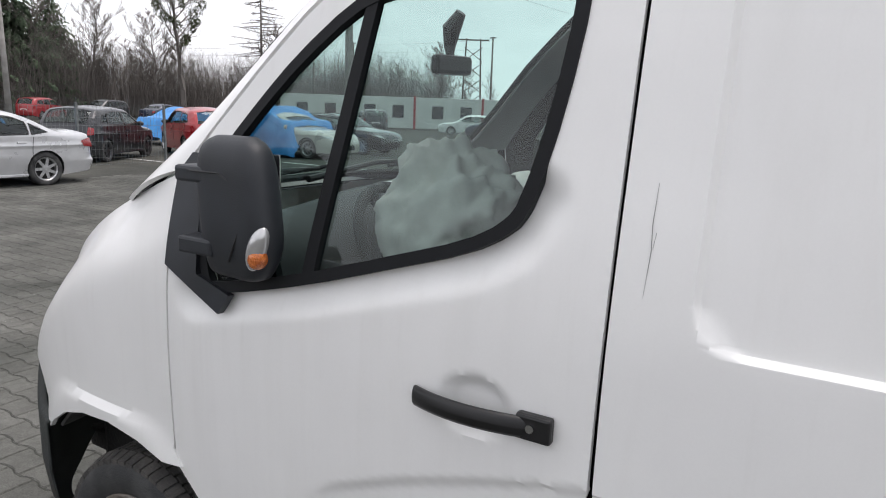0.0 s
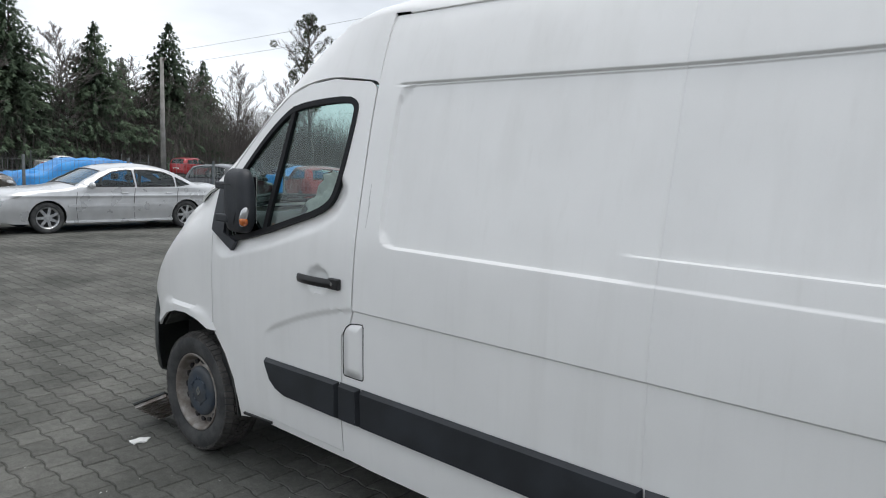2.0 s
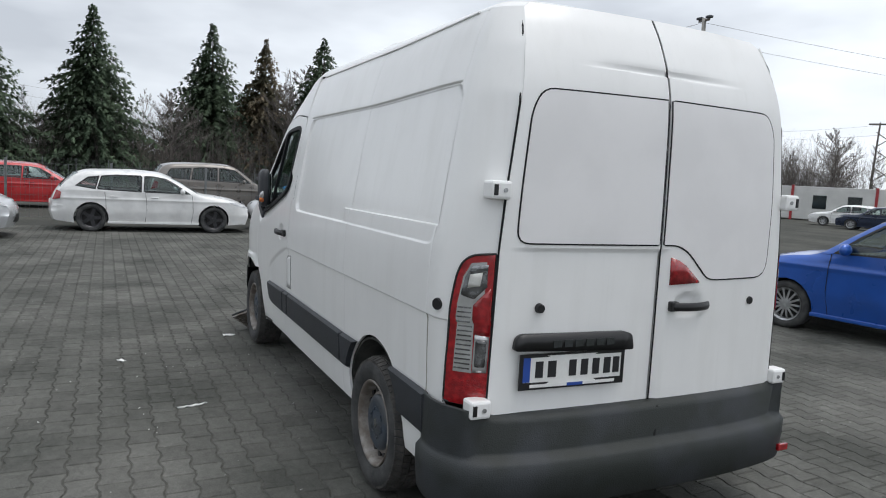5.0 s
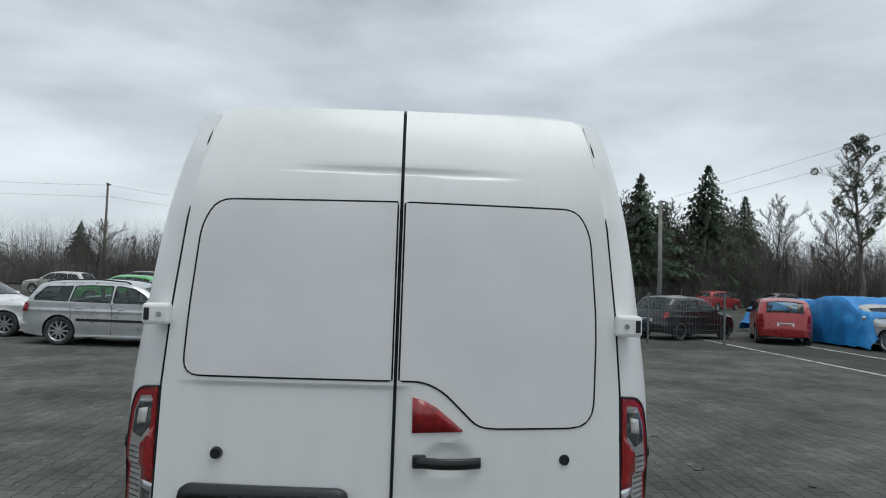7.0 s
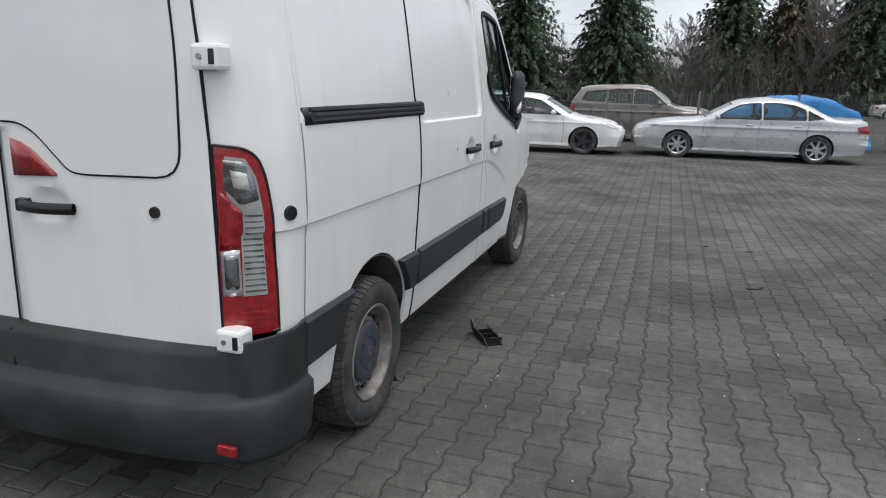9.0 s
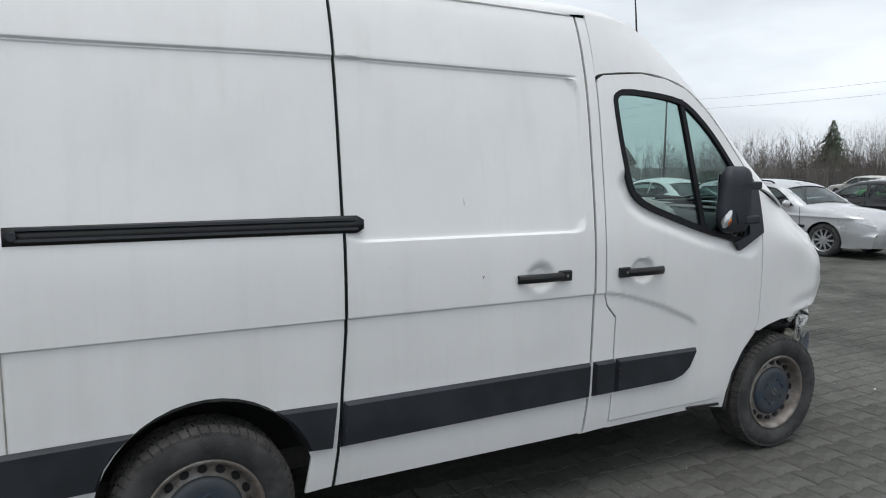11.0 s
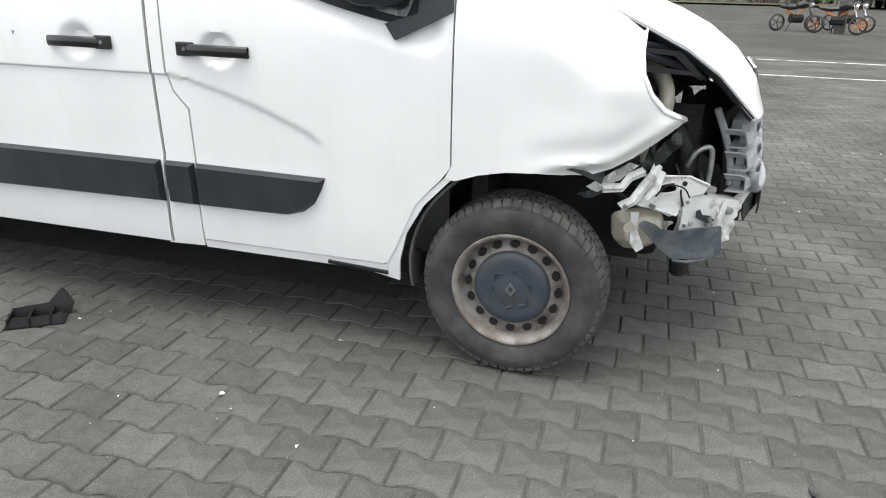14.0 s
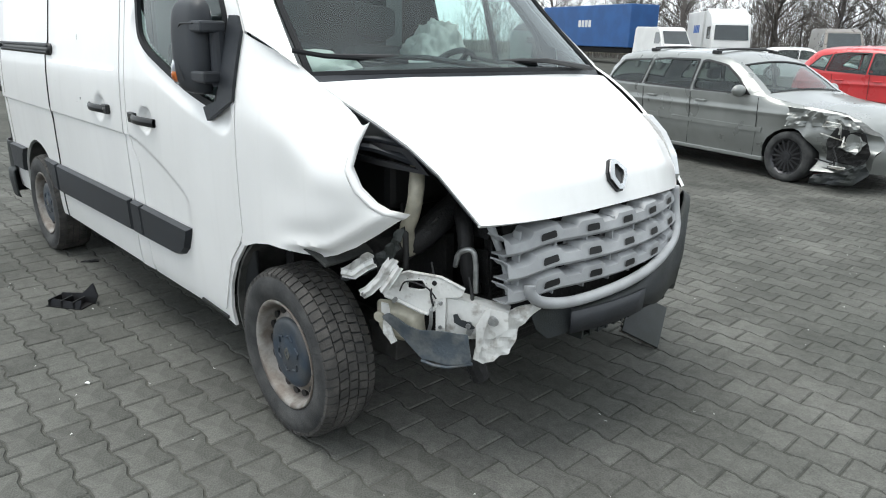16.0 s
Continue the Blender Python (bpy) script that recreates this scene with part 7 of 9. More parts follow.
def build_car(name, kind, col, L, W, H, wb, r, m, label, category="car", group="", rims=None, spokes=8, shift=0.0, plate=True, damage=0.0, seed=1, mould=None, rails=False):
    """A parked car: side skins with arches, roof skin, glass, lamps, seams and wheels. Local x points forwards."""
    mt = PAINTS[col]
    car = base(name, m, label, category, group)
    T = [(x * L, z * H) for x, z in TOPS[kind]]
    top = [tuple(p)[:2] for p in curve_pts([(a, b, 0) for a, b in T], 4)]
    up = sorted([p for p in top if p[1] > 0.34 * H])
    zb = 0.665 * H
    fx, rx = wb / 2 + shift, -wb / 2 + shift

    def ztop(x):
        return lerp_table(up, x)

    def yy(x, z, off=0.0):
        u = abs(x) / (L / 2)
        y = W / 2 * (1 - 0.05 * u**3 - 0.14 * max(0, u - 0.72) ** 1.6 / 0.28**1.6 * 1.2)
        y -= 0.05 * sst(0.36 * H, 0.13 * H, z)
        y += 0.012 * math.exp(-(((z - 0.54 * H) / 0.03) ** 2))
        if z > zb:
            y -= 0.17 * W / 1.8 * ((z - zb) / (H - zb)) ** 1.1
        d = ztop(x) - z
        y -= 0.075 * math.exp(-max(d, 0) / 0.035)
        if damage and x > 0.2 * L:
            y += damage * (noise.noise((x * 3.1 + seed, z * 4.0, seed)) - 0.35) * sst(0.2 * L, 0.34 * L, x)
        return y + off

    bot = 0.15 * H

    def arch(cx):
        R = r * 1.13
        return [(cx + R * math.cos(a), r + R * math.sin(a)) for a in [math.pi + 0.35 - (math.pi + 0.70) * k / 12 for k in range(13)]]

    a_r, a_f = arch(rx), arch(fx)
    outline = top + [(-0.47 * L, bot * 1.1)] + a_r + [((a_r[-1][0] + 0.02), bot), (a_f[0][0] - 0.02, bot)] + a_f + [(0.475 * L, bot)]
    holes = [[(x * L, z * H) for x, z in q] for q in SIDE_GLASS[kind]]
    for s in (1, -1):
        fm = lambda x, z, s=s: Vector((x, s * yy(x, z), z))
        part("side_skin", holed(outline, holes, fm, 0.14, (0, s, 0), (0.53 * H, 0.54 * H, 0.55 * H, zb)), mt, car, "", True)
        for o in holes:
            pane = part("side_window", shaped(o, lambda x, z, s=s: Vector((x, s * yy(x, z, -0.008), z)), 0.2, (0, s, 0)), CAR_PANE, car, "", True)
            rim = ribbon(resample(shrink(o, -0.012), 36), resample(shrink(o, 0.014), 36), lambda x, z, s=s: Vector((x, s * yy(x, z, 0.004), z)))
            part("window_trim", rim, BLACK, pane)
        if mould:
            strip = [(a_r[-1][0] + 0.04, 0.385 * H), (a_f[0][0] - 0.04, 0.375 * H), (a_f[0][0] - 0.04, 0.415 * H), (a_r[-1][0] + 0.04, 0.425 * H)]
            thick(part("side_moulding", shaped(strip, lambda x, z, s=s: Vector((x, s * yy(x, z, 0.016), z)), 0.3, (0, s, 0)), mould, car), 0.016)
        if rails:
            pts = [(x * L, s * (yy(x * L, 0.96 * H) - 0.05), ztop(x * L) + dz) for x, dz in ((0.02, 0.005), (0.0, 0.042), (-0.12, 0.048), (-0.30, 0.042), (-0.37, 0.036), (-0.39, 0.0))]
            bm = bmesh.new()
            tube(bm, pts, 0.018, 7)
            part("roof_rail", bm, BLACK, car, "", True)
        part("door_lining", sheet([[Vector((x, s * (yy(x, 0.5 * H) - 0.09), z)) for x in (-0.33 * L, 0.0, 0.2 * L)] for z in (bot, zb - 0.01)]), CABIN, car)
        for x in (0.185 * L, (-0.052) * L, -0.25 * L):
            bm = bmesh.new()
            tube(bm, [(x + dx * L, s * yy(x, z * H, 0.0), z * H) for z, dx in ((0.17, 0.0), (0.35, 0.008), (0.55, 0.005), (0.655, 0.0))], 0.005, 4)
            part("door_gap", bm, BLACK, car)
        for x in (-0.005 * L, -0.205 * L):
            bm = bmesh.new()
            y = yy(x, 0.585 * H)
            box(bm, x - 0.085, x + 0.085, min(s * y, s * (y + 0.03)), max(s * y, s * (y + 0.03)), 0.575 * H, 0.575 * H + 0.028, 0.008)
            part("door_handle", bm, mt, car)
        bm = bmesh.new()
        bmesh.ops.create_uvsphere(bm, u_segments=12, v_segments=8, radius=1, matrix=Matrix.Translation((0.135 * L, s * (yy(0.12 * L, 0.68 * H) + 0.09), 0.70 * H)) @ Matrix.Diagonal((0.06, 0.11, 0.075, 1)))
        part("wing_mirror", bm, mt if col != "red" else BLACK, car, "", True)
        hl = [(0.497 * L, 0.44 * H), (0.40 * L, 0.515 * H), (0.385 * L, 0.545 * H), (0.45 * L, 0.53 * H), (0.487 * L, 0.475 * H)]
        part("headlamp", shaped(hl, lambda x, z, s=s: Vector((x + 0.01, s * yy(x, z, 0.008), z)), 0.06, (0, s, 0)), CLEAR_LENS, car, "", True)
        tl = [(-0.495 * L, 0.50 * H), (-0.45 * L, 0.52 * H), (-0.44 * L, 0.60 * H), (-0.485 * L, 0.635 * H)] if kind == "sedan" else [(-0.493 * L, 0.50 * H), (-0.455 * L, 0.52 * H), (-0.45 * L, 0.63 * H), (-0.472 * L, 0.66 * H)]
        part("tail_lamp", shaped(tl, lambda x, z, s=s: Vector((x - 0.01, s * yy(x, z, 0.008), z)), 0.06, (0, s, 0)), RED_LENS, car, "", True)
        for cx in (fx, rx):
            car_wheel(car, cx, s * (W / 2 - 0.125), s, r, rims or ALLOY, spokes)
            rows = []
            for a in [math.pi + 0.3 - (math.pi + 0.6) * k / 12 for k in range(13)]:
                R = r * 1.13
                x, z = cx + R * math.cos(a), r + R * math.sin(a)
                rows.append([Vector((x, s * (yy(x, max(z, bot)) - 0.004), z)), Vector((x, s * (W / 2 - 0.42), z))])
            part("wheel_arch", sheet(rows), GRIME_AND_SHADE, car)
        bm = bmesh.new()
        box(bm, a_r[-1][0], a_f[0][0], min(s * (W / 2 - 0.10), s * (W / 2 - 0.03)), max(s * (W / 2 - 0.10), s * (W / 2 - 0.03)), bot - 0.02, bot + 0.03, 0.01)
        part("sill", bm, mt, car)
    vs = [k / 8 for k in range(-8, 9)]

    def skin(pts, wid=1.0, off=0.0):
        rows = []
        for i, (x, z) in enumerate(pts):
            a, b = pts[max(0, i - 1)], pts[min(len(pts) - 1, i + 1)]
            t = Vector((b[0] - a[0], b[1] - a[1])).normalized()
            nx, nz = -t.y, t.x
            if nx * x + nz * (z - 0.4 * H) < 0:
                nx, nz = -nx, -nz
            y = yy(x, z) * wid
            bul = 0.055 if abs(nz) > 0.8 else 0.09
            dm = damage * 0.6 * noise.noise((x * 2.5, seed, z * 3)) * sst(0.15 * L, 0.4 * L, x) if damage else 0
            rows.append([Vector((x + nx * (bul * (1 - v * v) + off + dm * noise.noise((v * 3, x, seed))), y * v, z + nz * (bul * (1 - v * v) + off + dm * 0.5))) for v in vs])
        return rows

    rows = skin(top)
    gaps = [(i0 * 4 + 1, i1 * 4 - 1) for i0, i1 in SCREENS[kind]]
    bm = bmesh.new()
    grid = [[bm.verts.new(p) for p in r] for r in rows]
    for i in range(len(rows) - 1):
        for j in range(len(vs) - 1):
            if any(g0 <= i and i + 1 <= g1 for g0, g1 in gaps) and 1 <= j <= len(vs) - 3:
                continue
            bm.faces.new((grid[i][j], grid[i + 1][j], grid[i + 1][j + 1], grid[i][j + 1]))
    bmesh.ops.recalc_face_normals(bm, faces=bm.faces[:])
    part("roof_and_bonnet_skin", bm, mt, car, "", True)
    for nm, (g0, g1) in zip(("windscreen", "rear_window"), gaps):
        bm = sheet(skin(top[g0:g1 + 1], 0.90, 0.004))
        bm.normal_update()
        if sum(f.normal.z for f in bm.faces) < 0:
            bmesh.ops.reverse_faces(bm, faces=bm.faces[:])
        pane = part(nm, bm, CAR_PANE, car, "", True)
        e = [skin(top[g0:g1 + 1], 0.90, 0.006)[q] for q in (0, -1)]
        bm = bmesh.new()
        tube(bm, e[0], 0.014, 5)
        tube(bm, e[1], 0.014, 5)
        part("screen_seal", bm, BLACK, pane)
    # seats and dashboard behind the glass
    for nm, x0, x1, y0, y1, z0, z1 in (("front_seat", -0.075, -0.035, 0.12, 0.58, 0.30, 0.74), ("front_seat", -0.075, -0.035, -0.58, -0.12, 0.30, 0.74), ("rear_seat", -0.255, -0.215, -0.62, 0.62, 0.30, 0.70), ("headrest", -0.085, -0.062, 0.24, 0.46, 0.76, 0.86), ("headrest", -0.085, -0.062, -0.46, -0.24, 0.76, 0.86), ("dashboard", 0.10, 0.20, -0.68, 0.68, 0.42, 0.655)):
        bm = bmesh.new()
        box(bm, x0 * L, x1 * L, y0 * W / 1.8, y1 * W / 1.8, z0 * H, z1 * H, 0.04)
        part(nm, bm, CABIN if nm == "dashboard" else SEAT, car, "", True)
    part("lower_grille", sheet(skin([(0.497 * L, 0.22 * H), (0.4995 * L, 0.28 * H), (0.5 * L, 0.33 * H)], 0.62, 0.012)), BLACK, car)
    part("grille", sheet(skin([(0.495 * L, 0.40 * H), (0.487 * L, 0.455 * H), (0.47 * L, 0.50 * H)], 0.36, 0.012)), BLACK, car)
    part("belly", sheet([[Vector((x, y, bot + 0.02)) for y in (-W / 2 + 0.12, W / 2 - 0.12)] for x in (-0.47 * L, 0.47 * L)]), GRIME_AND_SHADE, car)
    if plate:
        for sx in (1, -1):
            x = sx * (L / 2 + 0.085 - 0.02)
            bm = bmesh.new()
            box(bm, x - 0.006, x + 0.006, -0.26, 0.26, 0.335 * H if sx > 0 else 0.42 * H, 0.335 * H + 0.11 if sx > 0 else 0.42 * H + 0.11)
            pl = part("number_plate", bm, PLATE_WHITE, car)
            bm = bmesh.new()
            for k in range(6):
                z0 = (0.335 if sx > 0 else 0.42) * H
                box(bm, x + sx * 0.006, x + sx * 0.009, -0.2 + k * 0.07, -0.16 + k * 0.07, z0 + 0.025, z0 + 0.085)
            part("character_bars", bm, INK, pl)
    return car


def at(x, y, deg):
    return pose(x, y, 0, 0, 0, deg)


build_car("silver_saloon_car", "sedan", "silver", 5.20, 1.90, 1.45, 3.07, 0.325, at(12.75, -3.97, 90), "silver saloon car sitting low on alloy wheels", "car", spokes=7, shift=0.02, mould=PAINTS["silver"])
build_car("white_hatchback", "hatch", "white", 4.42, 1.80, 1.43, 2.73, 0.325, at(12.15, 1.15, -90), "white hatchback with dark alloy wheels", "car", rims=DARK_ALLOY, spokes=5, shift=-0.02)
wagon = build_car("silver_estate_car", "wagon", "silver", 4.60, 1.77, 1.45, 2.76, 0.325, at(10.05, 6.25, -90), "silver estate car with roof rails on alloy wheels", "car", spokes=10, mould=BLACK, rails=True)
build_car("black_saloon_car", "sedan", "black", 4.9, 1.85, 1.45, 2.85, 0.33, at(15.6, 7.6, 90), "black saloon car with red tail lamps", "car", spokes=9)
build_car("red_hatchback", "hatch", "bright_red", 4.3, 1.78, 1.45, 2.6, 0.32, at(20.5, 4.4, -90), "red hatchback parked behind the mesh fence", "car")
build_car("brown_suv", "suv", "brown", 4.45, 1.9, 1.74, 2.66, 0.36, at(17.6, -1.25, -90), "grey brown off-road car with a bent bonnet", "car", damage=0.10, spokes=6)
build_car("dark_hatchback", "hatch", "dark", 4.0, 1.73, 1.47, 2.51, 0.31, at(17.4, -10.25, -60), "dark grey hatchback with a stoved-in rear", "car", rims=DARK_ALLOY, seed=4)
build_car("red_suv", "suv", "red", 4.0, 1.78, 1.52, 2.57, 0.33, at(17.1, -13.6, -24), "red compact off-road car", "car")
build_car("white_saloon_car", "sedan", "champagne", 4.97, 1.84, 1.45, 2.91, 0.33, at(15.3, -16.0, 183), "white saloon car half hidden under a tarpaulin", "car", spokes=9)
build_car("black_estate_car", "wagon", "black", 4.55, 1.82, 1.42, 2.76, 0.32, at(15.5, -19.2, 186), "black estate car with roof rails", "car", spokes=10, rails=True)
build_car("blue_small_car", "hatch", "blue", 3.80, 1.70, 1.53, 2.46, 0.30, at(-1.9, -6.5, 8), "bright blue small hatchback", "car", spokes=14)
grey = build_car("grey_estate_car", "wagon", "grey", 4.44, 1.70, 1.44, 2.58, 0.295, at(-1.95, 7.40, -15), "grey estate car with a crushed front wing", "car", rims=DARK_ALLOY, spokes=16, damage=0.16, seed=9, mould=PAINTS["grey"])


def wreck_front(car, L, seed, mt, s=-1):
    """Crushed wing, dark hole and hanging bumper at a car's front corner."""
    r = random.Random(seed)
    def crush(name, pts, y0, m, amp, lean=0.0):
        fm = lambda x, z: Vector((x, s * (y0 + lean * (x - pts[0][0]) + amp * (0.5 - abs(noise.noise((x * 7 + seed, z * 9, seed))))), z))
        thick(part(name, shaped(pts, fm, 0.03, (0, s, 0)), m, car), 0.006)
    h = L / 2
    crush("torn_hole", [(h - 0.42, 0.34), (h - 0.08, 0.30), (h - 0.02, 0.46), (h - 0.10, 0.66), (h - 0.38, 0.70), (h - 0.46, 0.56)], 0.80, GRIME_AND_SHADE, 0.05, -0.30)
    crush("crumpled_wing", [(h - 0.95, 0.66), (h - 0.55, 0.70), (h - 0.30, 0.64), (h - 0.12, 0.70), (h - 0.30, 0.83), (h - 0.95, 0.88)], 0.84, mt, 0.12, -0.16)
    crush("crumpled_wing", [(h - 0.30, 0.50), (h - 0.12, 0.44), (h - 0.04, 0.58), (h - 0.20, 0.66)], 0.80, mt, 0.12, -0.2)
    crush("hanging_bumper", [(h - 0.55, 0.06), (h - 0.10, 0.10), (h + 0.02, 0.24), (h - 0.02, 0.36), (h - 0.22, 0.24), (h - 0.52, 0.16)], 0.86, PLASTIC_WORN, 0.08, -0.25)
    for k in range(7):
        bm = bmesh.new()
        x, z = h - 0.1 - 0.4 * r.random(), 0.3 + 0.4 * r.random()
        tube(bm, [(x + r.uniform(-0.12, 0.12), s * (0.82 + 0.05 * j * r.random()), z + r.uniform(-0.1, 0.1)) for j in range(4)], 0.008, 5)
        part("loose_cable", bm, HOSE if k % 2 else BARE_METAL, car)


wreck_front(grey, 4.44, 3, PAINTS["grey"])
for x in (-0.12, -1.22):
    bar = new("roof_bar")
    bar.parent = grey
    bm = bmesh.new()
    tube(bm, [(x, y, 1.475 + 0.02 * (1 - (y / 0.56) ** 2)) for y in [k / 10 * 0.56 for k in range(-10, 11)]], 0.016, 8)
    part("crossbar", bm, BLACK, bar)
    for s in (-1, 1):
        bm = bmesh.new()
        box(bm, x - 0.05, x + 0.05, s * 0.56 - 0.045, s * 0.56 + 0.045, 1.36, 1.475, 0.012)
        part("foot", bm, BLACK, bar)
build_car("red_small_car", "hatch", "bright_red", 3.72, 1.66, 1.54, 2.43, 0.29, at(-1.95, 14.5, -6), "red small hatchback with a damaged nose", "car", spokes=7, damage=0.08, seed=3)
crashed = build_car("black_crashed_estate", "wagon", "black", 4.6, 1.78, 1.46, 2.72, 0.32, at(9.55, 12.9, -90), "black estate car with a crushed front", "car", spokes=8, damage=0.14, seed=6)
wreck_front(crashed, 4.6, 8, PAINTS["black"])
build_car("white_crashed_car", "sedan", "white", 4.5, 1.78, 1.43, 2.66, 0.31, at(11.6, 11.0, -90), "white saloon car with an open bonnet", "car", damage=0.1, seed=8)
far = [("hatch", "white", -10.2, 32.6, 22), ("wagon", "champagne", 40, 22.5, 80), ("hatch", "green", 30, 14.5, 96), ("sedan", "navy", 31, 11.8, 92), ("suv", "dark", 43, 18.5, 85), ("sedan", "champagne", 56.5, -19.4, -86), ("suv", "red", 54, -29, -62), ("suv", "dark", 54.5, -34.6, 100), ("sedan", "navy", 48.5, -36.2, -80), ("hatch", "silver", 25, 6.5, 90), ("suv", "dark", 28, -38, -50), ("sedan", "dark", 31, -41, -40), ("sedan", "silver", 24, 27, -70), ("sedan", "navy", 19, -40, 20), ("hatch", "white", 23, -43, 30)]
words = {"white": "white", "champagne": "pale", "green": "green", "navy": "dark blue", "dark": "dark grey", "red": "red", "silver": "silver"}
kinds = {"hatch": "hatchback", "wagon": "estate car", "sedan": "saloon car", "suv": "off-road car"}
for k, (kind, col, x, y, deg) in enumerate(far):
    H = 1.65 if kind == "suv" else 1.45
    build_car("parked_car", kind, col, 4.4, 1.78, H, 2.6, 0.32, at(x, y, deg), words[col] + " " + kinds[kind] + " standing in the car yard", "car", "cars in the yard", spokes=8)


# blue tarpaulins
def tarp(name, m, L, W, H, seed, x0=-0.5, x1=0.5):
    ob_rows = []
    n = 44
    for i in range(n + 1):
        u = x0 + (x1 - x0) * i / n
        row = []
        hump = H * (0.72 + 0.28 * math.exp(-(((u + 0.05) / 0.27) ** 4)))
        for j in range(37):
            v = -1 + 2 * j / 36
            a = abs(v)
            if a < 0.55:
                y, z = v / 0.55 * W * 0.46, hump
            else:
                q = (a - 0.55) / 0.45
                y, z = math.copysign(W * (0.46 + 0.10 * q), v), hump * (1 - q) + 0.06 * q
            f = noise.noise((u * 6 + seed, v * 3, seed)) * 0.09 + abs(noise.noise((u * 11 + v * 5, v * 5 - u * 4 + seed, 2))) * 0.12 + abs(noise.noise((u * 26, v * 11 + seed, 5))) * 0.03
            end = sst(0.0, 0.10, min(u - x0, x1 - u))
            row.append(Vector((u * L * (1 + 0.02 * f), y * (1 + f * 0.6), max(0.04, z * (0.30 + 0.70 * end) + f * 0.7))))
        ob_rows.append(row)
    bm = sheet(ob_rows)
    bmesh.ops.recalc_face_normals(bm, faces=bm.faces[:])
    me = bpy.data.meshes.new(name)
    bm.to_mesh(me)
    bm.free()
    ob = link(name, me, TARP, None, "", True)
    ob.matrix_world = m
    return ob


tagged(tarp("blue_tarpaulin", at(16.1, -16.1, 183), 3.9, 2.35, 1.66, 3.0), "crumpled bright blue tarpaulin draped over the saloon", "tarpaulin")
tagged(tarp("covered_car", at(18.2, -5.6, 90), 4.6, 1.95, 1.50, 8.0), "car wrapped whole in a blue tarpaulin", "tarpaulin")
tagged(tarp("covered_car", at(22.5, -17.6, 90), 4.4, 1.9, 1.45, 5.0), "car wrapped in a blue tarpaulin behind the fence", "tarpaulin")


# ---- fences, poles, far vehicles, buildings ----
GALV = surf("galvanised_fence", (0.20, 0.215, 0.215), 0.5, metal=0.5, var=0.3, scale=4)
CONCRETE = surf("grey_concrete", (0.30, 0.29, 0.27), 0.9, scale=2, var=0.3, bump=0.3, bump_scale=30)
WOODPOLE = surf("weathered_pole", (0.17, 0.15, 0.13), 0.9, scale=2, var=0.35, bump=0.4, bump_scale=30)
WHITE_TILT = surf("white_trailer_skin", (0.72, 0.72, 0.71), 0.5, scale=0.7, var=0.12)
BLUE_TILT = surf("blue_trailer_curtain", (0.02, 0.10, 0.30), 0.5, scale=0.8, var=0.2)
RED_CAB = surf("red_cab_paint", (0.40, 0.04, 0.045), 0.4, var=0.2)
GREEN_CAB = surf("green_cab_paint", (0.08, 0.42, 0.06), 0.4, var=0.2)
BLUE_CAB = surf("blue_cab_paint", (0.03, 0.16, 0.45), 0.4, var=0.2)
ORANGE = surf("orange_paint", (0.75, 0.22, 0.03), 0.4, var=0.2)
HOUSE_WALL = surf("cream_render", (0.52, 0.47, 0.38), 0.9, scale=0.7, var=0.15)
WHITE_WALL = surf("white_container_wall", (0.62, 0.62, 0.60), 0.7, scale=0.7, var=0.15)
ROOF_TILE = surf("brown_roof", (0.075, 0.062, 0.058), 0.85, scale=1.5, var=0.3)


def fence_panel_mesh(w, h):
    bm = bmesh.new()
    n = int(w / 0.10)
    for k in range(n + 1):
        x = w * k / n
        box(bm, x - 0.0024, x + 0.0024, -0.0024, 0.0024, 0.05, h)
    for z in [0.06, 0.25, 0.45, 0.65, 0.85, 1.05, 1.25, h - 0.02]:
        box(bm, 0, w, -0.004, 0.004, z - 0.003, z + 0.003)
    me = bpy.data.meshes.new("wire_panel")
    bm.to_mesh(me)
    bm.free()
    me.materials.append(GALV)
    return me


def fence(name, p0, p1, w, h, label, post_w=0.03):
    p0, p1 = Vector((*p0, 0)), Vector((*p1, 0))
    d = p1 - p0
    n = round(d.length / w)
    ang = math.atan2(d.y, d.x)
    f = base(name, Matrix.Translation(p0) @ Matrix.Rotation(ang, 4, "Z"), label, "fence")
    w = d.length / n
    me = fence_panel_mesh(w - 0.06, h)
    bm = bmesh.new()
    box(bm, -post_w, post_w, -post_w, post_w, 0, h + 0.08, 0.006)
    pm = bpy.data.meshes.new("post")
    bm.to_mesh(pm)
    bm.free()
    pm.materials.append(GALV)
    for k in range(n + 1):
        o = new("post", pm)
        o.parent = f
        o.matrix_local = Matrix.Translation((k * w, 0, 0))
        if k < n:
            o = tagged(new("wire_panel", me), kind="stuff")
            o.parent = f
            o.matrix_local = Matrix.Translation((k * w + 0.03, 0, 0))


fence("mesh_fence", (14.75, -10.45), (14.75, 4.6), 2.5, 1.53, "galvanised wire mesh fence on square posts")
fence("yard_fence", (60.0, -38.0), (60.0, 42.0), 2.5, 1.75, "long wire mesh fence along the trees")
fence("yard_fence", (60.0, -38.0), (8.0, -67.0), 2.5, 1.75, "long wire mesh fence at the yard's edge")


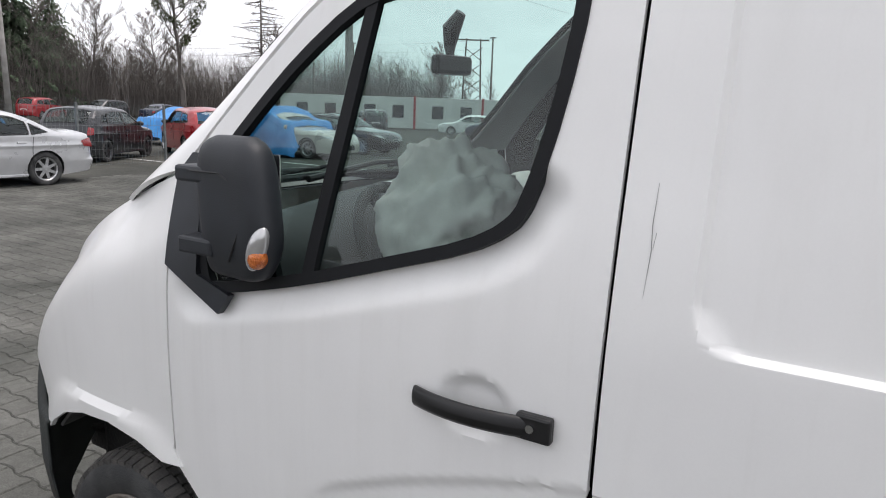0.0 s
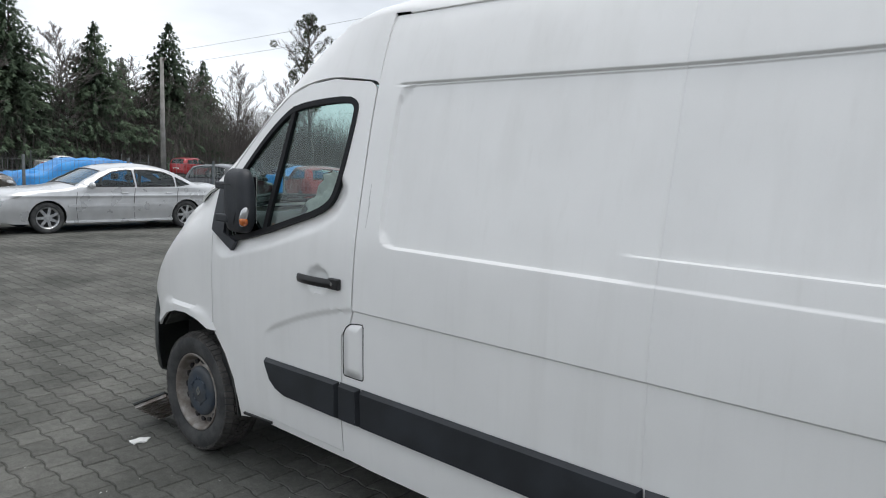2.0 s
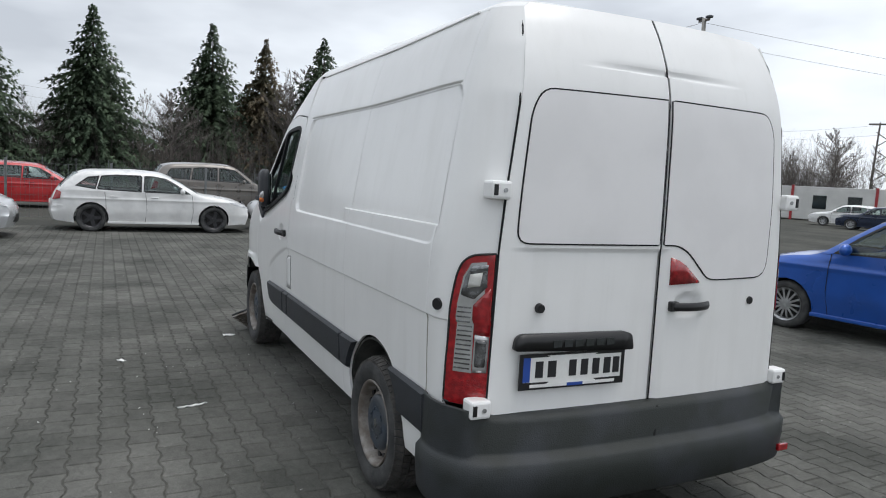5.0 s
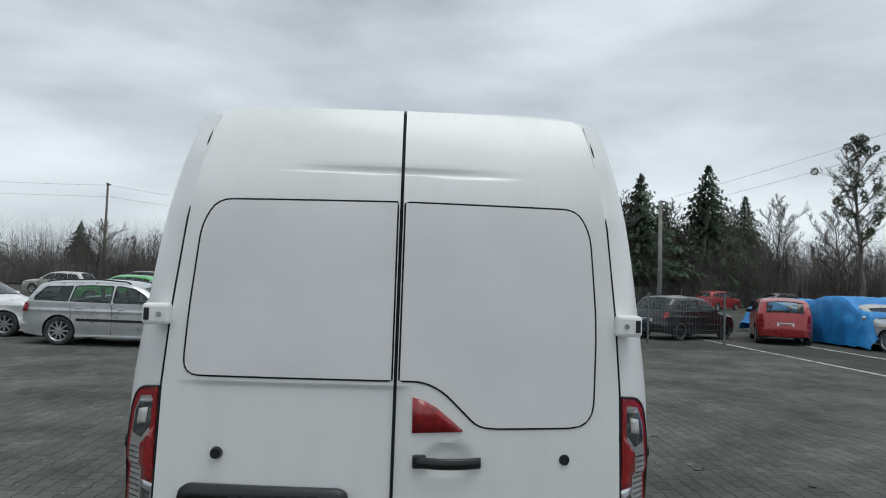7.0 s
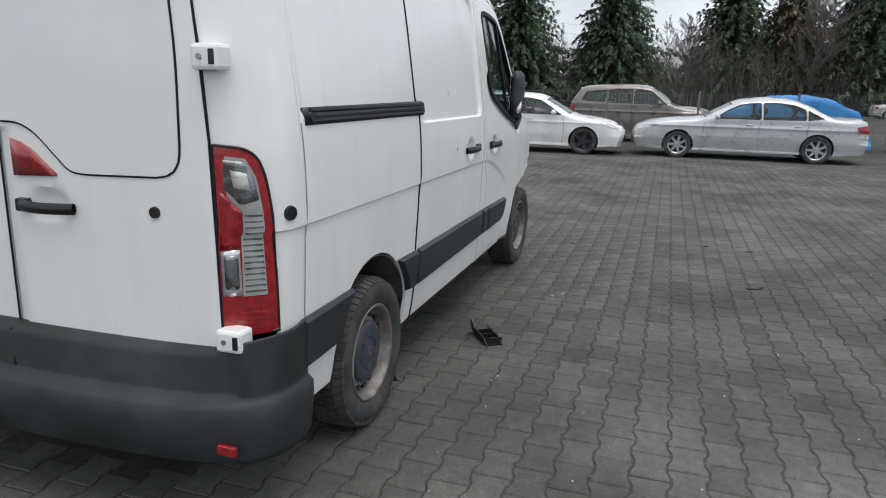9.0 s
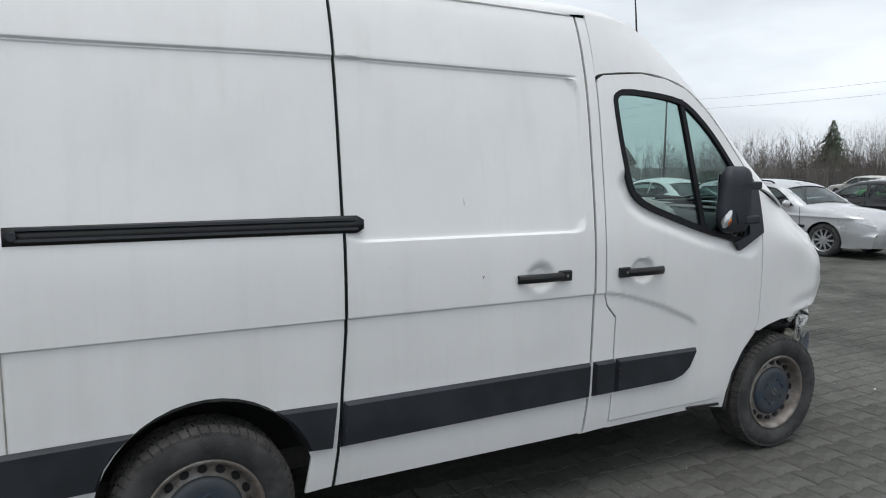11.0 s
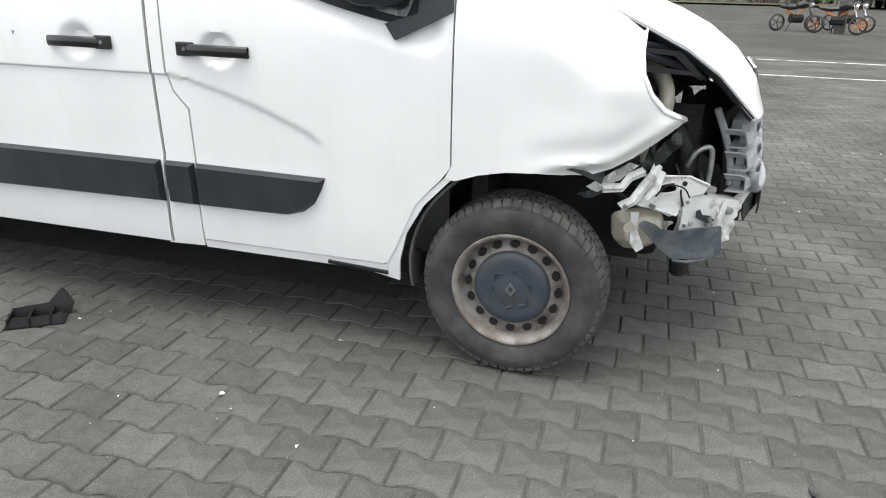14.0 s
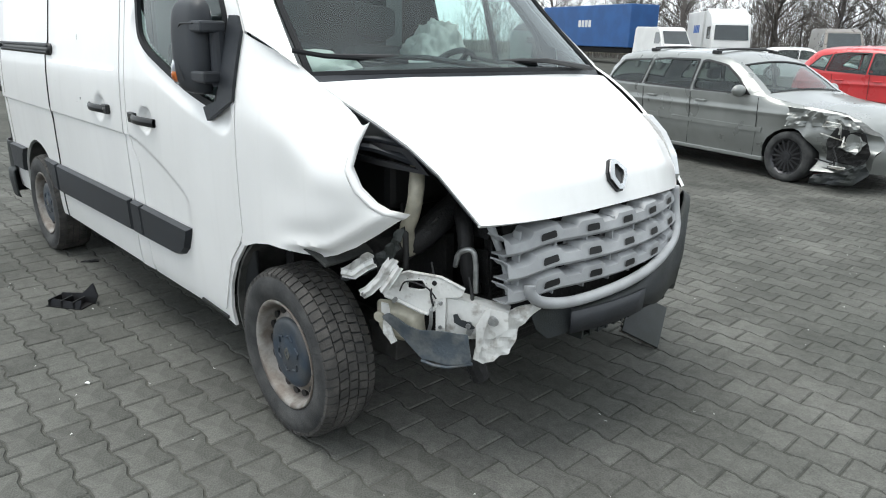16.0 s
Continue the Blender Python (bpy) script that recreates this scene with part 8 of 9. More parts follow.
def pole(name, x, y, h, r, mat_, label, lean=0.0, box_at=None, brace=False, lamp=False):
    p = base(name, pose(x, y, 0), label, "pole")
    bm = bmesh.new()
    cyl(bm, (0, 0, 0), (lean, lean * 0.5, h), r, r * 0.6, 10)
    part("shaft", bm, mat_, p, "", True)
    if brace:
        bm = bmesh.new()
        for k in range(9):
            z = 0.6 + k * h / 11
            cyl(bm, (r * 0.7, 0, z), (r * 1.5, 0.02, z + h / 22), 0.03, n=6)
        cyl(bm, (r * 1.9, 0, 0), (r * 0.8, 0, h * 0.93), 0.055, n=8)
        part("lattice_brace", bm, mat_, p)
    if box_at:
        bm = bmesh.new()
        box(bm, -r - 0.15, r + 0.12, -r - 0.22, -r, box_at, box_at + 0.55, 0.02)
        part("meter_box", bm, WHITE_WALL, p, "pale grey meter box")
    bm = bmesh.new()
    box(bm, -0.35 + lean, 0.35 + lean, -0.04, 0.04, h - 0.15, h - 0.05)
    part("cross_arm", bm, WOODPOLE, p)
    if lamp:
        bm = bmesh.new()
        box(bm, -0.45 + lean, -0.15 + lean, -0.15, 0.10, h - 0.02, h + 0.10, 0.02)
        box(bm, 0.15 + lean, 0.45 + lean, -0.15, 0.10, h - 0.02, h + 0.10, 0.02)
        part("floodlight", bm, PLASTIC, p, "floodlight head")
    return p


pole("utility_pole", 20.0, -25.2, 10.6, 0.17, CONCRETE, "tall concrete pole with floodlights and wires", 0.0, None, True, True)
pole("utility_pole", 30.0, -14.2, 6.6, 0.14, CONCRETE, "bare grey concrete pole", 0.05)
pole("utility_pole", 48.8, 23.5, 8.6, 0.13, WOODPOLE, "dark wooden pole carrying wires", 0.1)
pole("utility_pole", 6.6, 25.5, 10.5, 0.17, CONCRETE, "concrete pole with a meter box", 0.1, 3.4)
for x, y, h in ((54.4, 78.8, 9.0), (22, 80, 9.0), (2, 76, 9.0), (-22, 58, 9.0), (49, 48.4, 9.0), (30, -60, 9.0), (52, -66, 9.5), (46, -52, 9.0)):
    pole("distant_pole", x, y, h, 0.13, WOODPOLE, "distant dark pole carrying overhead wires")


def wire(pts, r=0.008):
    out = []
    for a, b in zip(pts, pts[1:]):
        a, b = Vector(a), Vector(b)
        for k in range(12):
            u = k / 12
            out.append(a.lerp(b, u) + Vector((0, 0, -0.10 * (b - a).length * u * (1 - u) * 0.35)))
    out.append(Vector(pts[-1]))
    bm = bmesh.new()
    tube(bm, out, r, 4)
    me = bpy.data.meshes.new("overhead_wire")
    bm.to_mesh(me)
    bm.free()
    tagged(link("overhead_wire", me, BLACK), "thin black overhead wire between poles", "wire", "overhead wires")


for dz in (0.0, -0.9):
    wire([(20.0, -25.2, 10.4 + dz), (64, -17, 8.2 + dz)])
    wire([(20.0, -25.2, 10.4 + dz), (14, -60, 9.5 + dz)])
    wire([(48.8, 23.5, 8.4 + dz), (49, 48.4, 8.8 + dz), (54.4, 78.8, 8.8 + dz), (22, 80, 8.8 + dz), (2, 76, 8.8 + dz), (-22, 58, 8.8 + dz)])
    wire([(48.8, 23.5, 8.4 + dz), (75, 2, 8.4 + dz)])
    wire([(30, -60, 8.8 + dz), (52, -66, 9.3 + dz), (90, -60, 9 + dz)])
    wire([(6.6, 25.5, 10.2 + dz), (49, 48.4, 8.8 + dz)])


# bent lattice pylons beyond the office
def pylon(x, y, h):
    p = base("portal_pylon", pose(x, y, 0, 0, 0, 35), "twin-leg lattice power pylon", "pylon")
    for s in (-1, 1):
        bm = bmesh.new()
        cyl(bm, (s * 1.3, 0, 0), (s * 0.9, 0, h), 0.14, 0.09, 8)
        part("leg", bm, WOODPOLE, p)
    for k in range(4):
        bm = bmesh.new()
        z = h * (0.2 + 0.18 * k)
        cyl(bm, (-1.2, 0, z), (1.2, 0, z + h * 0.16), 0.05, n=6)
        cyl(bm, (1.2, 0, z), (-1.2, 0, z + h * 0.16), 0.05, n=6)
        part("brace", bm, WOODPOLE, p)
    bm = bmesh.new()
    box(bm, -2.0, 2.0, -0.08, 0.08, h - 0.3, h - 0.12)
    part("cross_arm", bm, WOODPOLE, p)


pylon(42, -78, 11)
pylon(26, -86, 11)


def lorry(name, m, body, cab_mat, label, L=9.0, H=3.9, tractor=True, bars=True):
    v = base(name, m, label, "lorry", "lorries")
    if body is not None:
        bm = bmesh.new()
        box(bm, -L, 0, -1.25, 1.25, 1.15, H, 0.05)
        bx = part("load_box", bm, body, v)
        bm = bmesh.new()
        box(bm, -L, -0.1, -1.0, 1.0, 0.75, 1.12, 0.03)
        part("chassis", bm, GRIME_AND_SHADE, v)
        if bars:
            for s in (-1, 1):
                bm = bmesh.new()
                for k in range(4):
                    box(bm, -L * 0.55 + k * 0.42, -L * 0.55 + k * 0.42 + 0.32, s * 1.252 - 0.004, s * 1.252 + 0.004, H * 0.62, H * 0.62 + 0.5)
                part("lettering_bars", bm, BLUE_INK if body is WHITE_TILT else WHITE_TILT, bx)
        for x in (-L + 1.0, -L + 2.2):
            for s in (-1, 1):
                car_wheel(v, x, s * 1.05, s, 0.5, RIM_STEEL, 8)
    if tractor:
        rows = []
        prof = [(2.35, 0.5), (2.42, 1.3), (2.35, 1.75), (2.05, 2.75), (1.6, 3.35), (0.5, 3.75), (0.32, 3.6), (0.3, 0.9)]
        bm = bmesh.new()
        a = [bm.verts.new((x, -1.2, z)) for x, z in prof]
        b = [bm.verts.new((x, 1.2, z)) for x, z in prof]
        n = len(prof)
        for k in range(n):
            bm.faces.new((a[k], a[(k + 1) % n], b[(k + 1) % n], b[k]))
        bm.faces.new(a[::-1])
        bm.faces.new(b)
        bmesh.ops.recalc_face_normals(bm, faces=bm.faces[:])
        bmesh.ops.bevel(bm, geom=bm.edges[:], offset=0.06, segments=2, affect="EDGES")
        cb = part("cab", bm, cab_mat, v)
        part("windscreen", sheet([[Vector((2.37, y, 1.8)) for y in (-1.05, 1.05)], [Vector((2.09, y, 2.70)) for y in (-1.0, 1.0)]]), CAR_GLASS, cb)
        for s in (-1, 1):
            part("door_window", sheet([[Vector((x, s * 1.21, z)) for x in (1.0, 1.9)] for z in (1.85, 2.6)]), CAR_GLASS, cb)
            for x in (1.6, -0.6):
                car_wheel(v, x, s * 1.05, s, 0.5, RIM_STEEL, 8)
        bm = bmesh.new()
        box(bm, -1.2, 2.2, -1.0, 1.0, 0.55, 1.0, 0.03)
        part("frame", bm, GRIME_AND_SHADE, v)


lorry("semi_trailer", at(23.5, 62.0, -66), WHITE_TILT, None, "white semi-trailer with blue lettering bars", 12.5, 4.0, False)
lorry("lorry", at(12.3, 86, -60), RED_CAB, RED_CAB, "red lorry parked in a row", 3.5, 3.4)
lorry("lorry", at(16.5, 86, -65), GREEN_CAB, GREEN_CAB, "bright green lorry parked in a row", 3.0, 3.4)
lorry("lorry", at(30.0, 84.5, -75), None, WHITE_TILT, "white lorry tractor without a trailer")
lorry("lorry", at(34.8, 83, -78), WHITE_TILT, WHITE_TILT, "white lorry with a short body", 3.0, 3.4)
lorry("lorry", at(38.6, 81, -80), BLUE_CAB, BLUE_CAB, "blue lorry parked in a row", 3.0, 3.3)
lorry("lorry", at(41.3, 82, -84), ORANGE, ORANGE, "orange lorry parked in a row", 3.0, 3.6)
lorry("lorry", at(43.8, 79.5, -78), None, BLUE_CAB, "blue lorry tractor without a trailer")
lorry("semi_trailer", at(-25.0, 43.0, -18), BLUE_TILT, None, "blue curtain-sided trailer with a pale emblem", 11.0, 4.1, False)
lorry("lorry", at(-19.5, 43.5, -50), WHITE_TILT, WHITE_TILT, "white box lorry facing the yard", 4.5, 3.6)


def panel_van(m, mt, label):
    v = base("parked_van", m, label, "van", "parked vans")
    prof = [(-2.6, 0.4), (2.5, 0.4), (2.6, 0.9), (2.35, 1.25), (1.75, 1.45), (1.15, 2.25), (0.8, 2.45), (-2.55, 2.5)]
    n = len(prof)
    bm = bmesh.new()
    a = [bm.verts.new((x, -0.95 + 0.12 * sst(1.2, 2.5, z), z)) for x, z in prof]
    b = [bm.verts.new((x, 0.95 - 0.12 * sst(1.2, 2.5, z), z)) for x, z in prof]
    for k in range(n):
        bm.faces.new((a[k], a[(k + 1) % n], b[(k + 1) % n], b[k]))
    bm.faces.new(a[::-1])
    bm.faces.new(b)
    bmesh.ops.recalc_face_normals(bm, faces=bm.faces[:])
    bmesh.ops.bevel(bm, geom=bm.edges[:], offset=0.07, segments=2, affect="EDGES")
    bd = part("body", bm, mt, v)
    part("windscreen", sheet([[Vector((1.77, y, 1.50)) for y in (-0.8, 0.8)], [Vector((1.22, y, 2.22)) for y in (-0.74, 0.74)]]), CAR_GLASS, bd)
    for s in (-1, 1):
        part("side_window", sheet([[Vector((0.55, s * 0.93, 1.5)), Vector((1.55, s * 0.93, 1.5))], [Vector((0.55, s * 0.875, 2.15)), Vector((1.05, s * 0.875, 2.15))]]), CAR_GLASS, bd)
        for x in (-1.6, 1.65):
            car_wheel(v, x, s * 0.86, s, 0.34, RIM_STEEL, 8)


panel_van(at(-20.5, 38.0, -35), WHITE_TILT, "white panel van in the yard")
panel_van(at(-11.0, 39.0, -60), PAINTS["brown"], "dark grey panel van in the yard")
panel_van(at(-4.0, 40.0, -60), WHITE_TILT, "white high-roof van in the yard")


def house(m, w, d, h, rh, wall, label, windows=3):
    hs = base("house", m, label, "house", "far houses")
    bm = bmesh.new()
    box(bm, -w / 2, w / 2, -d / 2, d / 2, 0, h)
    wl = part("wall", bm, wall, hs)
    bm = bmesh.new()
    e = 0.5
    vs = [bm.verts.new(p) for p in ((-w / 2 - e, -d / 2 - e, h), (w / 2 + e, -d / 2 - e, h), (w / 2 + e, d / 2 + e, h), (-w / 2 - e, d / 2 + e, h), (-w / 2 + w * 0.18, 0, h + rh), (w / 2 - w * 0.18, 0, h + rh))]
    for f in ((0, 1, 5, 4), (2, 3, 4, 5), (1, 2, 5), (3, 0, 4), (3, 2, 1, 0)):
        bm.faces.new([vs[k] for k in f])
    rf = part("roof", bm, ROOF_TILE, hs)
    bm = bmesh.new()
    box(bm, w * 0.15, w * 0.15 + 0.6, -0.3, 0.3, h + rh * 0.5, h + rh + 0.6)
    part("chimney", bm, ROOF_TILE, rf)
    for k in range(windows):
        x = -w / 2 + w * (k + 0.5) / windows
        for s in (-1, 1):
            bm = bmesh.new()
            box(bm, x - 0.6, x + 0.6, s * (d / 2) - 0.04, s * (d / 2) + 0.04, h * 0.4, h * 0.4 + 1.3)
            part("window", bm, CAR_GLASS, wl)


house(at(85, 118, -36), 9.5, 8, 2.8, 3.0, HOUSE_WALL, "cream bungalow with a brown hipped roof")
house(at(96, 110, -41), 9.5, 8, 3.4, 3.6, HOUSE_WALL, "pale house with a steep dark roof")
house(at(74.6, 125, -31), 11, 8, 2.2, 1.7, HOUSE_WALL, "low cream house behind the wall")
house(at(118, -3.2, 88), 5, 5, 3.2, 0.5, WHITE_WALL, "small white building among the trees")


def office():
    o = base("site_office", pose(30, -52, 0, 0, 0, 30), "long white container office with small windows", "building")
    for k in range(5):
        bm = bmesh.new()
        box(bm, -15 + 6 * k, -9.05 + 6 * k, -1.3, 1.3, 0.1, 2.8, 0.03)
        c = part("container", bm, WHITE_WALL, o)
        for x in (-13.5 + 6 * k, -11.0 + 6 * k):
            bm = bmesh.new()
            box(bm, x - 0.5, x + 0.5, 1.28, 1.34, 1.0, 2.1)
            part("window", bm, CAR_GLASS, c)
        bm = bmesh.new()
        box(bm, -15.05 + 6 * k, -14.85 + 6 * k, 1.25, 1.38, 0.0, 2.9)
        part("corner_post", bm, RED_CAB, c)


office()


def yard_wall():
    w = base("concrete_wall", pose(0, 0, 0), "grey concrete panel wall round the far yard", "wall")
    w["kind"] = "structure"
    pts = [(45.0, 82), (62, 48), (70, 24)]
    for a, b in zip(pts, pts[1:]):
        a, b = Vector((*a, 0)), Vector((*b, 0))
        d = b - a
        n = int(d.length / 2.5)
        for k in range(n):
            m = Matrix.Translation(a + d * k / n) @ Matrix.Rotation(math.atan2(d.y, d.x), 4, "Z")
            bm = bmesh.new()
            box(bm, 0.04, d.length / n - 0.04, -0.04, 0.04, 0, 2.1, 0, m)
            part("panel", bm, CONCRETE, w)


yard_wall()


# a motorcycle lying among the cars
def motorcycle():
    b = base("motorcycle", pose(6.4, 25.2, 0, 0, 0, -20), "black and orange motorcycle on its stand", "motorcycle", "row of motorcycles")
    for x in (-0.68, 0.68):
        w = new("wheel")
        w.parent = b
        w.matrix_local = Matrix.Translation((x, 0, 0.31))
        bm = bmesh.new()
        lathe(bm, [(-0.05, 0.24), (-0.06, 0.28), (0, 0.31), (0.06, 0.28), (0.05, 0.24)], Matrix(), 24)
        part("tyre", bm, TYRE, w, "", True)
        bm = bmesh.new()
        lathe(bm, [(-0.03, 0.245), (0.03, 0.245)], Matrix(), 24)
        for k in range(5):
            a = 2 * math.pi * k / 5
            cyl(bm, (0, 0, 0), (0.24 * math.cos(a), 0, 0.24 * math.sin(a)), 0.015, n=6)
        part("rim", bm, ORANGE if x > 0 else BLACK, w)
    for nm, pts, r, mt in (("frame", [(-0.45, 0, 0.75), (0.0, 0, 0.55), (0.35, 0, 0.85), (0.1, 0, 0.9), (-0.45, 0, 0.75)], 0.03, ORANGE), ("fork", [(0.68, 0, 0.31), (0.42, 0, 0.98)], 0.04, CHROME), ("seat", [(-0.65, 0, 0.86), (-0.3, 0, 0.82), (0.0, 0, 0.84)], [0.05, 0.09, 0.07], BLACK), ("tank", [(0.0, 0, 0.88), (0.2, 0, 0.95), (0.38, 0, 0.92)], [0.1, 0.16, 0.09], BLACK), ("engine", [(-0.2, 0, 0.45), (0.25, 0, 0.45)], 0.16, GRIME_AND_SHADE), ("handlebar", [(0.4, -0.36, 1.05), (0.42, 0, 1.0), (0.4, 0.36, 1.05)], 0.016, BLACK), ("headlamp", [(0.5, 0, 0.93), (0.58, 0, 0.92)], 0.09, CLEAR_LENS), ("stand", [(-0.1, 0.05, 0.35), (-0.15, 0.25, 0.0)], 0.015, BLACK)):
        bm = bmesh.new()
        tube(bm, pts, r, 8)
        part(nm, bm, mt, b)
    return b


bike = motorcycle()
for x, y, a in ((5.2, 26.2, 20), (7.2, 27.2, -35), (9.6, 26.4, -15)):
    copy_thing(bike, pose(x, y, 0, 0, 0, a))


# ---- loose pieces on the ground ----
def debris():
    # broken black bracket beside the van
    br = base("broken_bracket", pose(-2.06, -1.22, 0.0, 0, 0, 35), "broken black plastic bracket lying on the paving", "debris")
    for nm, pts, pos in (("plate", [(-0.13, 0.0), (0.12, 0.0), (0.14, 0.05), (0.10, 0.12), (0.04, 0.06), (-0.02, 0.055), (-0.10, 0.05)], 0.05), ("plate", [(-0.12, 0.0), (0.10, 0.0), (0.11, 0.06), (0.06, 0.04), (-0.08, 0.05)], -0.05)):
        ob = part(nm, shaped(pts, lambda a, b, p=pos: Vector((a, p + 0.25 * b, b)), 0.05, (0, -1, 0)), BLACK, br)
        thick(ob, 0.008)
    for x in (-0.10, -0.02, 0.06):
        bm = bmesh.new()
        box(bm, x - 0.004, x + 0.004, -0.05, 0.05, 0.0, 0.045)
        part("web", bm, BLACK, br)
    bm = bmesh.new()
    box(bm, -0.12, 0.11, -0.05, 0.05, 0.0, 0.008)
    part("floor_web", bm, BLACK, br)
    # finned grid leaning by the front wheel
    gr = base("broken_grille_insert", pose(0.49, 0.995, 0.080, -45, 0, 66) @ Matrix.Rotation(radians(-55), 4, "Y"), "broken finned grille insert leaning by the wheel", "debris")
    bm = bmesh.new()
    box(bm, -0.13, 0.13, -0.012, 0.0, 0.0, 0.21)
    part("backing", bm, PLASTIC_WORN, gr)
    for k in range(9):
        bm = bmesh.new()
        x = -0.124 + k * 0.029
        box(bm, x, x + 0.010, 0.0, 0.022, 0.005, 0.215)
        part("fin", bm, RIM_STEEL, gr)
    bb = base("broken_bumper", pose(8.35, 11.6, 0.0, 0, 0, 75), "broken bumper pieces leaning by the black estate", "debris")
    for nm, pts, mt, tilt in (("shard", [(0.35, 0.0), (0.52, 0.02), (0.50, 0.22), (0.58, 0.34), (0.48, 0.50), (0.36, 0.42), (0.42, 0.24)], PLATE_WHITE, 0.15), ("strip", [(-0.9, 0.0), (0.3, 0.20), (0.32, 0.26), (-0.88, 0.06)], PLASTIC, 0.6), ("strip", [(-0.6, 0.0), (0.55, 0.02), (0.5, 0.10), (-0.5, 0.12)], PLASTIC_WORN, 1.6)):
        ob = part(nm, shaped(pts, lambda a, b, t=tilt: Vector((a, t * b * 0.6, b * (1 if t < 1 else 0.3))), 0.08, (0, -1, 0)), mt, bb)
        thick(ob, 0.012)
    bits = ((-0.47, 2.12, 0.10, 0.03, PLATE_WHITE, "white plastic splinter"), (-1.77, 1.70, 0.20, 0.02, PLATE_WHITE, "pale thin stick"), (0.25, 1.15, 0.12, 0.09, PLATE_WHITE, "crumpled white scrap"), (1.29, -3.06, 0.09, 0.05, BLACK, "black plastic splinter"), (-0.15, -2.97, 0.16, 0.05, BLACK, "black plastic splinter"), (-0.66, -3.78, 0.07, 0.05, BLACK, "black plastic splinter"), (1.36, -2.66, 0.06, 0.05, BLACK, "black plastic splinter"), (-1.13, -3.98, 0.06, 0.03, PLATE_WHITE, "white plastic splinter"), (-2.83, -0.87, 0.12, 0.06, BLACK, "black plastic splinter"), (-1.0, -1.45, 0.02, 0.015, PLATE_WHITE, "white chip"), (1.6, -0.6, 0.02, 0.012, PLATE_WHITE, "white chip"), (0.95, -1.35, 0.04, 0.03, BLACK, "dark chip"))
    rnd = random.Random(3)
    for x, y, a, b, mt, lb in bits:
        pts = [(-a / 2, -b * 0.3), (0, -b / 2), (a / 2, -b * 0.1), (a * 0.3, b / 2), (-a * 0.3, b * 0.3)]
        bm = shaped(pts, lambda u, v: Vector((u, v, 0.004 + 0.025 * abs(noise.noise((u * 20 + x, v * 20, y))))), 0.02, (0, 0, 1))
        ob = part("litter_scrap", bm, mt, None)
        ob.matrix_world = pose(x, y, 0.0, 0, 0, rnd.uniform(0, 180))
        thick(ob, 0.006)
        tagged(ob, lb + " lying on the paving", "litter", "litter on the paving")
    V, F = [], []
    for k in range(700):
        x, y = rnd.uniform(-4.5, 4.5), rnd.uniform(-4.6, 4.0)
        if -4.3 < x < 0.6 and abs(y) < 0.9:
            continue
        s = rnd.uniform(0.003, 0.009)
        b = len(V)
        for q in range(4):
            V.append((x + rnd.uniform(-s, s), y + rnd.uniform(-s, s), rnd.uniform(0.0, s * 1.2) + 0.001))
        F += [(b, b + 1, b + 2), (b, b + 2, b + 3), (b, b + 1, b + 3), (b + 1, b + 2, b + 3)]
    tagged(raw("grit", V, F, LINE_PAINT), "scattered pale grit and glass crumbs", "grit", kind="stuff")


debris()


# ---- trees ----
NEEDLES = surf("dark_spruce_needles", (0.110, 0.150, 0.095), 0.8, scale=0.5, col2=(0.062, 0.088, 0.058), grain=0.3, island=0.35, spec=0.1)
DRY_NEEDLES = surf("browned_needles", (0.185, 0.150, 0.105), 0.85, scale=0.5, col2=(0.095, 0.090, 0.06), grain=0.3, island=0.35, spec=0.1)
BARK = surf("grey_brown_bark", (0.085, 0.070, 0.058), 0.95, scale=3, var=0.4, bump=0.6, bump_scale=20, grain=0.3)
TWIG = surf("bare_twigs", (0.19, 0.172, 0.160), 0.95, scale=0.3, var=0.35, grain=0.2, island=0.25, spec=0.1)
BIRCH = surf("pale_bare_twigs", (0.21, 0.185, 0.165), 0.95, scale=0.3, var=0.35, grain=0.2, island=0.25, spec=0.1)
MISTLETOE = surf("mistletoe_leaves", (0.055, 0.075, 0.03), 0.8, scale=1, var=0.4, island=0.3)


